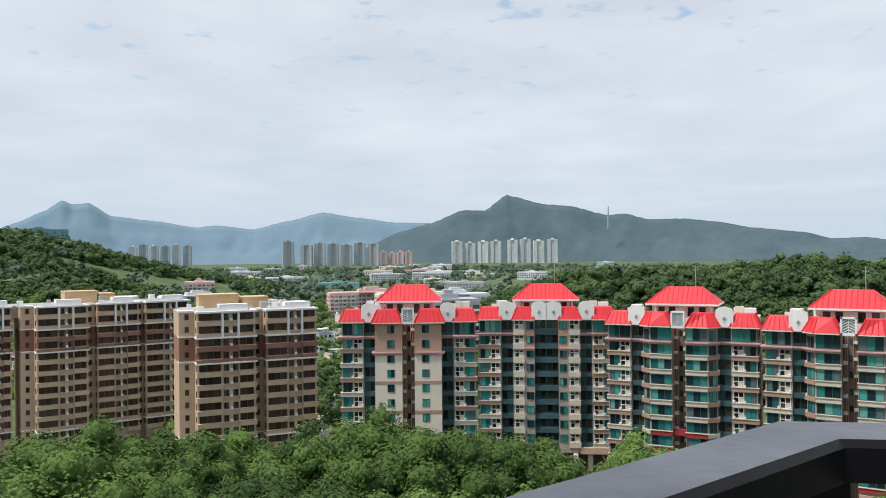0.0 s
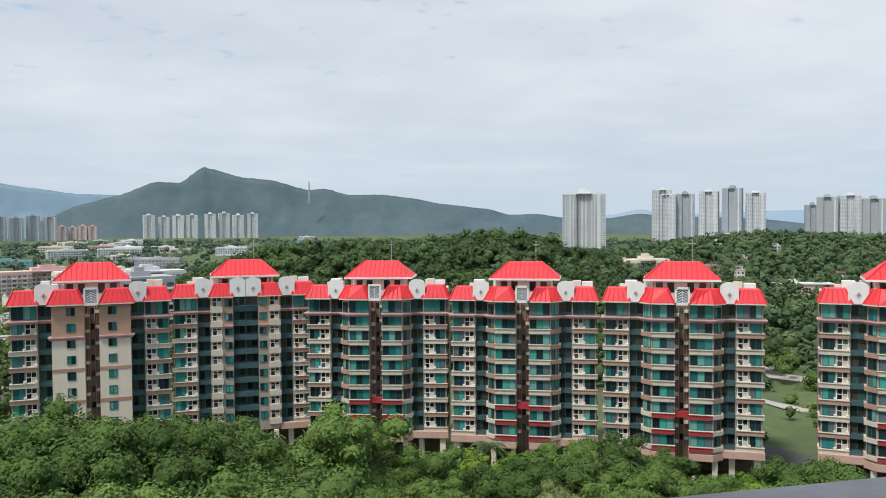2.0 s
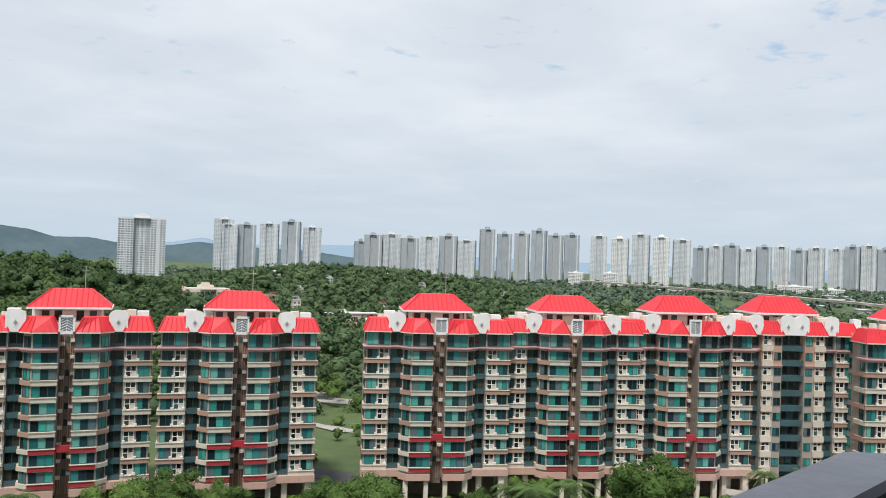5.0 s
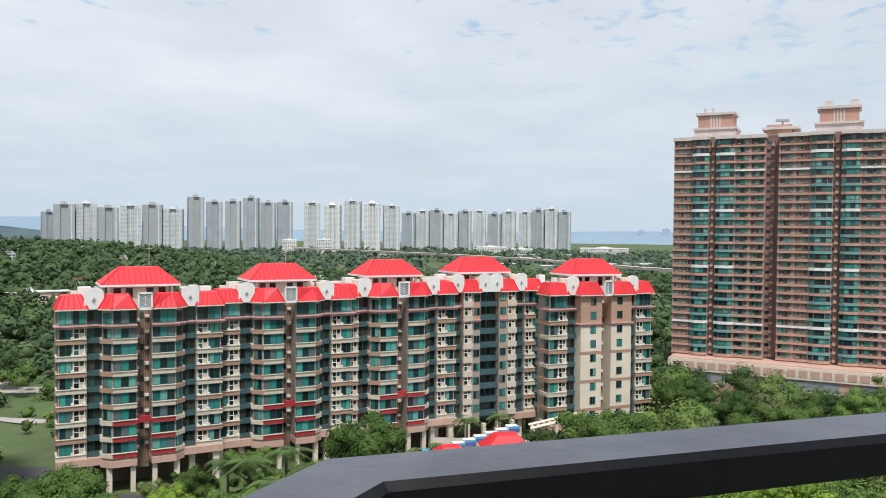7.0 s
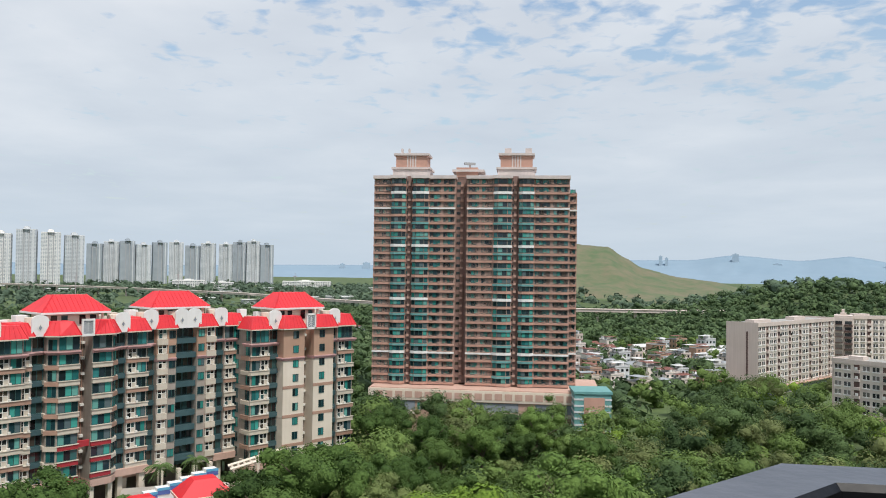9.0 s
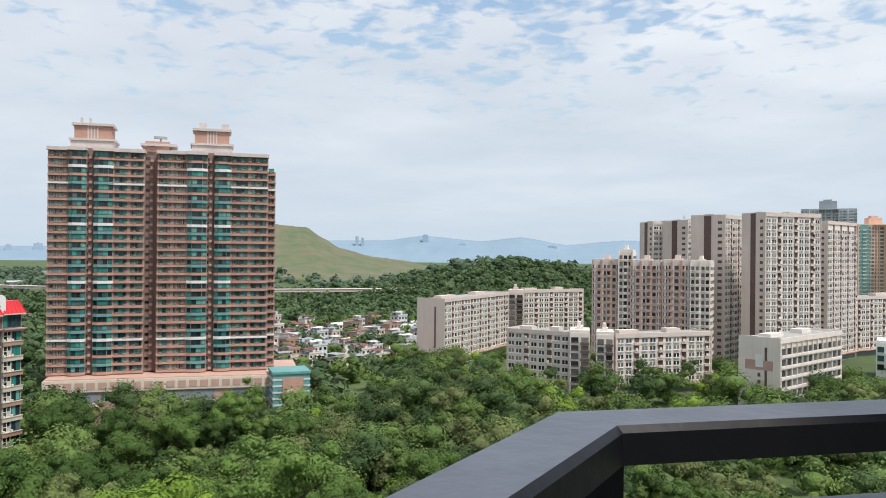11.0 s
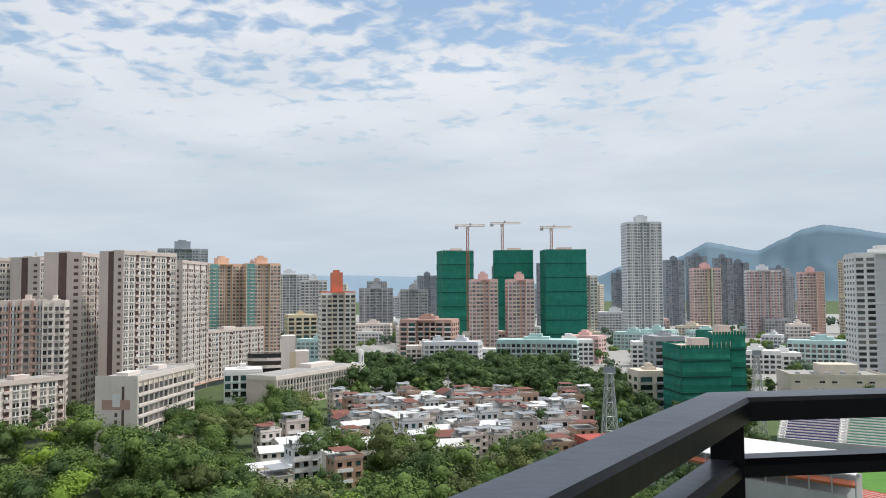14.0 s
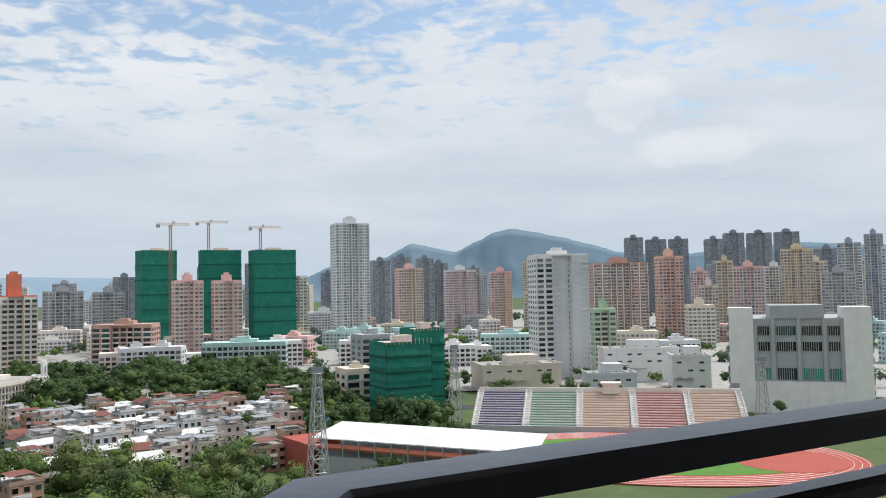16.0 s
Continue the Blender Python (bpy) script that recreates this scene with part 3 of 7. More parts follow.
def window_mesh(w, h, cols=2, rows=1, fr=None, gl=None, t=0.07, solid=0):
    """Framed window, panes set back in the frame; solid: share of lower panes that is a panel."""
    key = (w, h, cols, rows, (fr or FRAME).name, (gl or TEAL).name, solid)
    if key not in WIN:
        mb = MB()
        mb.box(-w / 2, w / 2, -0.02, 0.10, 0, t).box(-w / 2, w / 2, -0.02, 0.10, h - t, h)
        for c in range(cols + 1):
            x = -w / 2 + c * (w - t) / cols
            mb.box(x, x + t, -0.016, 0.10, t, h - t)
        for r in range(1, rows):
            mb.box(-w / 2 + t, w / 2 - t, -0.012, 0.10, h * r / rows - t / 2, h * r / rows + t / 2)
        for c in range(cols):
            for r in range(rows):
                x0, z0 = -w / 2 + c * w / cols, r * h / rows
                x1, z1 = x0 + w / cols, z0 + h / rows
                mb.face([(x0, 0.05, z0), (x1, 0.05, z0), (x1, 0.05, z1), (x0, 0.05, z1)], 2 if solid and r == 0 and c % 2 else 1)
        WIN[key] = mb.mesh("window", [fr or FRAME, gl or TEAL, BEIGE])
    return WIN[key]


def put_window(parent, me, x, y, z, deg=0.0, name="window"):
    ob = new(name, me)
    ob.parent = parent
    ob.matrix_basis = pose(x, y, z, 0, 0, deg)
    return ob


def xz_plate(mb, poly, y0, y1, m=0):
    """Upright plate with an outline in x and z."""
    n = len(poly)
    mb.face([(x, y0, z) for x, z in poly], m)
    mb.face([(x, y1, z) for x, z in poly[::-1]], m)
    for k in range(n):
        (x0, z0), (x1, z1) = poly[k], poly[(k + 1) % n]
        mb.face([(x0, y0, z0), (x0, y1, z0), (x1, y1, z1), (x1, y0, z1)], m)


def skirt_roof(mb, poly, z0, z1, inset):
    """Tiled roof skirt over an outline, with eave board and raised hip ridges."""
    n = len(poly)
    cx, cy = sum(p[0] for p in poly) / n, sum(p[1] for p in poly) / n
    inner = []
    for x, y in poly:
        d = math.hypot(x - cx, y - cy)
        inner.append((cx + (x - cx) * (1 - inset / d), cy + (y - cy) * (1 - inset / d)))
    mb.prism(poly, z0 - 0.22, z0, 1)
    for k in range(n):
        j = (k + 1) % n
        a, b, c, d = (*poly[k], z0 + 0.01), (*poly[j], z0 + 0.01), (*inner[j], z1), (*inner[k], z1)
        mb.face([a, b, c, d], 0)
        mb.beam(a, d, 0.10, 0)
        ln = math.dist(poly[k], poly[j])
        for q in range(1, int(ln / 0.9)):
            t = q / int(ln / 0.9)
            p0, p1 = Vector(a).lerp(Vector(b), t), Vector(d).lerp(Vector(c), t)
            mb.beam(p0, p1, 0.045, 0)
    mb.face([(*p, z1) for p in inner], 0)


ST = 2.9
BASE, EAVE = 4.3, 30.6


LEDGE = {}


def ledge(kind, s, tone):
    """Projecting ledge of one storey: on a wing, a recessed strip or a bay, on the side s."""
    key = (kind, s, tone)
    if key not in LEDGE:
        mb = MB()
        if kind == "wing":
            x0, x1 = sorted((s * 9.15, s * 13.85))
            mb.box(x0, x1, -1.55, -1.15, -0.16, 0.62, 1 if tone == 1 else 0)
            mb.box(x0 - 0.05, x1 + 0.05, -1.68, -1.15, 0.62, 0.72, 0)
            x0, x1 = sorted((s * 11.15, s * 11.6))
            mb.box(x0, x1, -1.66, -1.2, 0.72, 1.12, 4)
            x0, x1 = sorted((s * 9.25, s * 9.7))
            mb.box(x0, x1, -1.66, -1.2, 0.72, 1.12, 4)
            sx = (13.55, 13.95) if s > 0 else (-13.95, -13.55)
            mb.box(*sx, -1.15, 2.4, -0.16, 0.62, 1 if tone == 1 else 0)
        elif kind == "strip":
            x0, x1 = sorted((s * 6.7, s * 9.1))
            mb.box(x0, x1, -0.95, -0.45, -0.15, 0.75, 2)
        else:
            x0, x1 = sorted((s * 1.2, s * 5.25))
            mb.box(x0, x1, -3.48, -3.05, -0.16, 0.62, tone)
            mb.box(x0 - 0.06, x1 + 0.06, -3.62, -3.05, 0.62, 0.72, 0)
            mb.box(x0 + 0.2, x1 - 0.2, -3.3, -3.05, -0.3, -0.16, 0)
            p = [(s * 5.2, -3.52), (s * 7.1, -1.85), (s * 6.7, -1.8), (s * 5.2, -3.1)]
            mb.prism(p if s > 0 else p[::-1], -0.14, 0.6, 1 if tone == 0 else 0)
            x0, x1 = sorted((s * 6.65, s * 7.05))
            mb.box(x0, x1, -1.75, -0.5, 0.1, 0.8, 0)
        LEDGE[key] = mb.mesh("window_ledge", [BEIGE, PINKBR, DKGREEN, CRIM, FRAME])
    return LEDGE[key]


def estate_block(kind, m, label):
    """One apartment block of the red-roofed estate; its front looks along -y."""
    b = empty("apartment_block", m, label, "apartment building", "red-roofed blocks")
    floors = 8
    fz = [BASE + i * ST for i in range(floors)] + [EAVE - 3.1]
    low = -0.5
    # core, wings, strips
    part("wall", MB().box(-13.6, 13.6, 0.6, 12.5, BASE - 1.2, EAVE + 0.2, 0), [STONE], b)
    for s in (-1, 1):
        x0, x1 = sorted((s * 9.1, s * 13.6))
        part("wing_wall", MB().box(x0, x1, -1.2, 0.8, BASE - 1.2, EAVE, 0), [STONE], b)
        x0, x1 = sorted((s * 1.25, s * 6.7))
        body = MB()
        if kind == "bay":
            p = [(s * 1.25, 0.7), (s * 1.25, -3.1), (s * 5.2, -3.1), (s * 6.7, -1.8), (s * 6.7, 0.7)]
            body.prism(p if s > 0 else p[::-1], BASE + low - 0.6, EAVE, 0)
        elif kind == "end":
            body.box(x0, x1, -3.1, 0.7, BASE + low - 0.6, EAVE - 6.1, 1)
            body.box(x0, x1, -3.12, 0.72, EAVE - 6.1, EAVE, 2)
        else:
            x0, x1 = sorted((s * 2.4, s * 6.7))
            body.box(x0, x1, -1.7, 0.7, BASE - 1.2, EAVE - 6.1, 0)
            body.box(x0, x1, -1.72, 0.72, EAVE - 6.1, EAVE, 2)
        part("bay_wall", body, [STONE, CREAM, TAN], b)
    shaft = MB().box(-1.25, 1.25, 0.2, 0.6, 1.0, EAVE, 0) if kind != "mid" else MB().box(-2.4, 2.4, 0.2, 0.6, BASE - 1.2, EAVE, 1)
    for s in (-1, 1):
        x0, x1 = sorted((s * 6.7, s * 9.1))
        shaft.box(x0, x1, -0.5, 0.6, BASE - 1.2, EAVE, 1)
    part("recess_wall", shaft, [SHAFT, DKGREEN], b, "dark recessed wall")
    if kind != "mid":
        pipes = MB()
        for x in (-0.85, -0.55, 0.4, 0.8):
            pipes.beam((x, 0.1, 2), (x, 0.1, EAVE), 0.06, 0)
        for z in fz:
            pipes.box(-1.2, -0.5, -0.5, 0.2, z + 0.4, z + 0.95, 1).box(0.45, 1.15, -0.35, 0.2, z + 1.1, z + 1.6, 1)
            pipes.box(-0.3, 0.35, 0.14, 0.2, z + 0.9, z + 2.0, 2)
        part("drain_pipe", pipes, [PINKBR, FRAME, DARKG], b, "drain pipes and air conditioners in the shaft")
    # ledges under the windows, one to a storey
    for i, z in enumerate(fz[:-1]):
        for s in (-1, 1):
            put_window(b, ledge("wing", s, i % 2), 0, 0, z, 0, "window_ledge")
            put_window(b, ledge("strip", s, 2), 0, 0, z, 0, "balcony_front")
    if kind == "bay":
        for i, z in enumerate(fz[:-1]):
            for s in (-1, 1):
                put_window(b, ledge("bay", s, 3 if i < 3 else 0), 0, 0, z, 0, "bay_ledge")
    if kind == "end":
        bands = MB()
        for i, z in enumerate(fz[:-2]):
            if i % 2 == 1:
                for s in (-1, 1):
                    x0, x1 = sorted((s * 1.2, s * 6.75))
                    bands.box(x0, x1, -3.16, -3.05, z - 0.35, z + 0.25, 0)
        part("string_course", bands, [PINKBR], b)
    if kind == "mid":
        bl = MB()
        for i, z in enumerate(fz):
            bl.box(-2.4, 2.4, -1.2, 0.2, z - 0.15, z + 0.95, 1)
            for s in (-1, 1):
                x0, x1 = sorted((s * 4.4, s * 6.7))
                bl.box(x0, x1, -2.1, -1.7, z - 0.12, z + 0.98, 0)
                bl.box(x0, x1, -1.78, -1.7, z - 0.4, z - 0.12, 2)
        part("bay_ledge", bl, [BEIGE, DKGREEN, PINKBR], b)
    # cornice under the top floor
    cor = MB()
    z = EAVE - 3.35
    for k in range(3):
        o, zz = 0.25 + 0.16 * k, z + 0.2 * k
        for s in (-1, 1):
            x0, x1 = sorted((s * 9.05, s * (13.7 + o)))
            cor.box(x0, x1, -1.6 - o, 1.5, zz - 0.1, zz + 0.1, 0)
            x0, x1 = sorted((s * 6.7, s * 9.05))
            cor.box(x0, x1, -0.9 - o, 0.5, zz - 0.1, zz + 0.1, 0)
            if kind == "bay":
                p = [(s * 1.2, -3.1), (s * 1.2, -3.3 - o), (s * (5.2 + o * 0.4), -3.3 - o), (s * (6.75 + o), -1.9 - o * 0.4), (s * (6.75 + o), -0.6)]
                cor.prism(p if s > 0 else p[::-1], zz - 0.1, zz + 0.1, 0)
            elif kind == "end":
                x0, x1 = sorted((s * 1.2, s * (6.75 + o)))
                cor.box(x0, x1, -3.1 - o * 0.7, -0.6, zz - 3.1, zz - 2.9, 0)
            else:
                x0, x1 = sorted((s * 2.4, s * 6.75))
                cor.box(x0, x1, -1.7 - o * 0.7, -0.6, zz - 3.1, zz - 2.9, 0)
    part("cornice", cor, [MAUVE], b, "mauve banded cornice")
    if kind == "bay":
        part("red_bridge", MB().box(-1.3, 1.3, -2.6, -1.9, BASE + 2 * ST - 0.15, BASE + 2 * ST + 0.95), [CRIM], b, "crimson bridge panel between the bays")
    # windows
    big = window_mesh(3.7, 1.95, 3, 1, FRAMEG, TEAL)
    side = window_mesh(1.55, 1.95, 2, 1, FRAMEG, TEAL)
    w3 = window_mesh(1.9, 1.95, 2, 1, FRAMEG, TEAL)
    w4 = window_mesh(1.8, 2.0, 2, 2, FRAME, DARKG, 0.11, 1)
    w5 = window_mesh(2.2, 1.9, 2, 1, FRAMEG, DARKG, 0.1)
    tall = window_mesh(2.0, 2.45, 2, 1, FRAMEG, TEAL)
    tallb = window_mesh(3.8, 2.45, 3, 1, FRAMEG, TEAL)
    sm = window_mesh(1.45, 1.5, 2, 1, FRAMEG, TEAL)
    for i, z in enumerate(fz):
        for s in (-1, 1):
            put_window(b, w3 if i < 8 else tall, s * 12.4, -1.28, z + (0.76 if i < 8 else 0.45))
            put_window(b, w4 if i < 8 else tall, s * 10.3, -1.30, z + (0.74 if i < 8 else 0.45))
            put_window(b, side, s * 13.66, 0.0, z + 0.78, 90 * s)
            put_window(b, side, s * 13.66, 4.5, z + 0.78, 90 * s)
            put_window(b, w5, s * 7.9, -0.56, z + 0.8)
            if kind == "end":
                put_window(b, sm, s * 3.5, -3.17 - (0.02 if i > 6 else 0), z + 1.0)
            if kind == "mid":
                put_window(b, w4, s * 5.5, -1.82, z + 1.05)
                put_window(b, sm, s * 3.3, -1.80, z + 1.05)
        if kind == "mid":
            put_window(b, w5, -1.2, 0.12, z + 1.0)
            put_window(b, w5, 1.2, 0.12, z + 1.0)
    if kind == "bay":
        for z in fz:
            h = 0.76 if z < EAVE - 4 else 0.45
            for s in (-1, 1):
                put_window(b, big if z < EAVE - 4 else tallb, s * 3.2, -3.18, z + h)
                put_window(b, side, s * 5.99, -2.50, z + h, 41 * s)
    # ground storey: beams and pillars
    gs = MB()
    for s in (-1, 1):
        x0, x1 = sorted((s * 6.6, s * 13.95))
        gs.box(x0, x1, -1.9, 2.0, BASE - 1.4, BASE - 0.1, 0)
        if kind == "bay":
            p = [(s * 1.2, 0.7), (s * 1.2, -3.5), (s * 5.3, -3.5), (s * 7.0, -1.9), (s * 7.0, 0.7)]
            gs.prism(p if s > 0 else p[::-1], BASE + low - 1.3, BASE + low - 0.1, 0)
    part("podium_beam", gs, [SALMON], b, "pink rendered beams over an open ground storey")
    for x, y, w in ((-12.8, -0.9, 0.55), (-8.6, -0.3, 0.5), (8.6, -0.3, 0.5), (12.8, -0.9, 0.55), (-5.6, -2.2, 0.45), (5.6, -2.2, 0.45), (-1.8, -2.6, 0.4), (1.8, -2.6, 0.4)):
        part("pillar", MB().box(x - w, x + w, y - w, y + w, -4.5, BASE - 1.3 if abs(x) > 7 or kind == "mid" else BASE + low - 1.2), [CREAM], b)
    # lobby wall in the dark SHAFT colour paints in the shade under the block
    part("lobby_wall", MB().box(-12.5, 12.5, 4, 11, -4.5, BASE - 1.2, 0).box(-3, -1, 3.9, 4, 0, 2.4, 1).box(1.5, 4.5, 3.9, 4, 0, 2.4, 1), [SHAFT, DARKG], b)
    # roof
    rf = MB()
    for s in (-1, 1):
        p = [(s * 8.9, 3.6), (s * 8.9, -2.0), (s * 14.1, -2.0), (s * 14.1, 3.6)]
        skirt_roof(rf, p if s > 0 else p[::-1], EAVE, EAVE + 2.4, 1.5)
        if kind == "mid":
            p = [(s * 2.3, 1.6), (s * 2.3, -2.4), (s * 7.0, -2.4), (s * 7.0, 1.6)]
        elif kind == "end":
            p = [(s * 1.3, 1.2), (s * 1.3, -3.9), (s * 7.4, -3.9), (s * 7.4, 1.2)]
        else:
            p = [(s * 1.3, 1.2), (s * 1.3, -3.95), (s * 5.4, -3.95), (s * 7.4, -2.2), (s * 7.4, 1.2)]
        skirt_roof(rf, p if s > 0 else p[::-1], EAVE, EAVE + 2.5, 1.5)
    part("roof_skirt", rf, [RED, CREAM], b, "red tiled roof skirts")
    part("roof_deck", MB().box(-13.4, 13.4, 0.5, 12.6, EAVE + 0.2, EAVE + 1.3, 0).box(-13.1, 13.1, 0.8, 12.3, EAVE + 1.3, EAVE + 1.32, 1), [CREAM, ROOFC], b)
    pent = MB().box(-4.9, 4.9, 2.0, 9.5, EAVE + 1.3, EAVE + 3.6, 0)
    for x in (-3.9, -1.9, 1.6, 3.7):
        pent.box(x - 0.6, x + 0.6, 1.95, 2.0, EAVE + 1.5, EAVE + 3.3, 1)
    for x in (-5.3, 5.3):
        pent.box(x - 0.2, x + 0.2, 1.2, 1.6, EAVE + 1.3, EAVE + 3.6, 0)
    part("penthouse", pent, [CREAM, DARKG], b)
    hr = MB().hip(-6.7, 6.7, 0.8, 10.4, EAVE + 3.95, EAVE + 7.05, 0, 1, 0.35)
    for s in (-1, 1):
        hr.beam((s * 6.7, 0.8, EAVE + 4.0), (s * 3.24, 4.26, EAVE + 7.1), 0.12, 0)
    for k in range(15):
        x = -6.3 + k * 0.9
        t = min(1.0, (6.7 - abs(x)) / 3.45)
        hr.beam((x, 0.8, EAVE + 3.98), (x, 0.8 + 3.45 * t, EAVE + 3.98 + 3.1 * t), 0.05, 0)
    part("hip_roof", hr, [RED, WHITE], b, "red tiled hipped roof")
    tops = (-1.45, 1.45) if kind == "mid" else ()
    for x in (*tops, -8.0, 8.0):
        hgt, wd, yy = 3.75, 1.55, -1.75 if abs(x) > 4 else -2.2
        arc = [(x + wd * math.cos(a), EAVE + hgt - 0.9 + 0.9 * math.sin(a)) for a in [math.pi * k / 8 for k in range(9)]]
        mb = MB()
        xz_plate(mb, [(x - wd, EAVE - 0.1), (x + wd, EAVE - 0.1)] + arc, yy, yy + 0.3)
        xz_plate(mb, [(x, EAVE + 0.75), (x + 0.5, EAVE + 1.5), (x, EAVE + 2.25), (x - 0.5, EAVE + 1.5)], yy - 0.05, yy, 1)
        xz_plate(mb, [(x, EAVE + 1.05), (x + 0.3, EAVE + 1.5), (x, EAVE + 1.95), (x - 0.3, EAVE + 1.5)], yy - 0.09, yy - 0.05, 2)
        part("gable_tablet", mb, [WHITE, FRAME, GREYD], b, "white curved tablet with a dark diamond")
        part("curved_screen", MB().prism([(x + 1.3 * math.cos(a), 2.2 + 1.3 * math.sin(a)) for a in [2 * math.pi * k / 12 for k in range(12)]], EAVE + 1.3, EAVE + 3.1, 0, scale=0.85), [CREAM], b)
    if kind != "mid":
        mb = MB().box(-1.25, -0.95, -3.9, -3.6, EAVE - 0.3, EAVE + 2.9, 0).box(0.95, 1.25, -3.9, -3.6, EAVE - 0.3, EAVE + 2.9, 0)
        mb.box(-1.25, 1.25, -3.9, -3.6, EAVE + 2.55, EAVE + 2.9, 0).box(-1.25, 1.25, -3.9, -3.6, EAVE - 0.3, EAVE + 0.15, 0)
        mb.box(-0.95, 0.95, -3.66, -3.62, EAVE + 0.15, EAVE + 2.55, 1)
        for k in range(5):
            mb.beam((-0.95, -3.74, EAVE + 0.2 + k * 0.45), (0, -3.74, EAVE + 0.75 + k * 0.45), 0.035, 0)
            mb.beam((0.95, -3.74, EAVE + 0.2 + k * 0.45), (0, -3.74, EAVE + 0.75 + k * 0.45), 0.035, 0)
        mb.box(-0.05, 0.05, -3.76, -3.7, EAVE + 0.15, EAVE + 2.55, 0)
        part("lattice_screen", mb, [WHITE, GREYD], b, "white screen with a leaf lattice")
    rnd = random.Random(len(label))
    cl = MB()
    for k in range(9):
        x, y = rnd.uniform(-12.5, 12.5), rnd.uniform(2, 11.5)
        if abs(x) < 6:
            x = math.copysign(8.5 + rnd.random() * 3, x)
        w, h = rnd.uniform(0.4, 1.1), rnd.uniform(0.7, 2.2)
        cl.box(x - w, x + w, y - w, y + w, EAVE + 1.3, EAVE + 1.3 + h, k % 2)
    cl.beam((2.0, 6, EAVE + 7.0), (2.0, 6, EAVE + 11.2), 0.05, 2).beam((1.4, 6, EAVE + 10.4), (2.6, 6, EAVE + 10.4), 0.03, 2)
    part("roof_clutter", cl, [CREAM, WHITE, STEEL], b, "roof sheds, tanks and an aerial")
    return b


def facing(nx, ny):
    return math.degrees(math.atan2(nx, -ny))


def spot(az, d, z, nx, ny):
    p = bearing(az, d)
    return pose(p.x, p.y, z, 0, 0, facing(nx, ny))


def placed(az, d, eave, nx, ny, tall, wide=1.0):
    """Where a block stands: its eaves at a height above the sea, its storeys stretched to their true pitch."""
    return spot(az, d, eave - EAVE * tall, nx, ny) @ Matrix.Diagonal((wide, 1, tall, 1))


bay = estate_block("bay", placed(16.25, 152, 36.2, -0.42, -0.9, 0.955, 0.965), "nine-storey beige block with red hipped roof and green bay windows")
for az, d, eave, nx, ny, tall in ((26.75, 147, 36.1, -0.52, -0.85, 0.955), (37.7, 144, 36.3, -0.60, -0.80, 0.955), (51.6, 146, 36.8, -0.70, -0.714, 0.94), (61.1, 154, 36.9, -0.70, -0.714, 0.96), (69.0, 164, 37.1, -0.70, -0.714, 1.0)):
    copy_thing(bay, spot(az, d, 0, nx, ny)).matrix_basis = placed(az, d, eave, nx, ny, tall, 0.965)
mid_b = estate_block("mid", placed(7.0, 160, 36.5, -0.1, -0.99, 0.955, 0.98), "red-roofed block with paired white tablets and green balcony strip")
copy_thing(mid_b, spot(75.5, 176, 0, -0.72, -0.69)).matrix_basis = placed(75.5, 176, 37.2, -0.72, -0.69, 1.04)
end_b = estate_block("end", placed(-2.85, 160, 36.2, 0.0, -1.0, 1.0, 0.98), "red-roofed end block with plain cream walls and tan top storeys")
copy_thing(end_b, spot(83.5, 184, 0, -0.76, -0.65)).matrix_basis = placed(83.5, 184, 36.5, -0.76, -0.65, 1.09)


# ---- generic towers and slabs ----
def pane(mb, x0, x1, y, z0, z1, m, proud=0.07):
    """Window box standing slightly proud of a wall that looks along -y."""
    mb.box(x0, x1, y - proud, y, z0, z1, m)


def wall_pane(mb, side, a0, a1, at, z0, z1, m, proud=0.07):
    """Window on the front (0), left (-1) or right (1) wall."""
    if side == 0:
        mb.box(a0, a1, at - proud, at, z0, z1, m)
    elif side < 0:
        mb.box(at - proud, at, a0, a1, z0, z1, m)
    else:
        mb.box(at, at + proud, a0, a1, z0, z1, m)


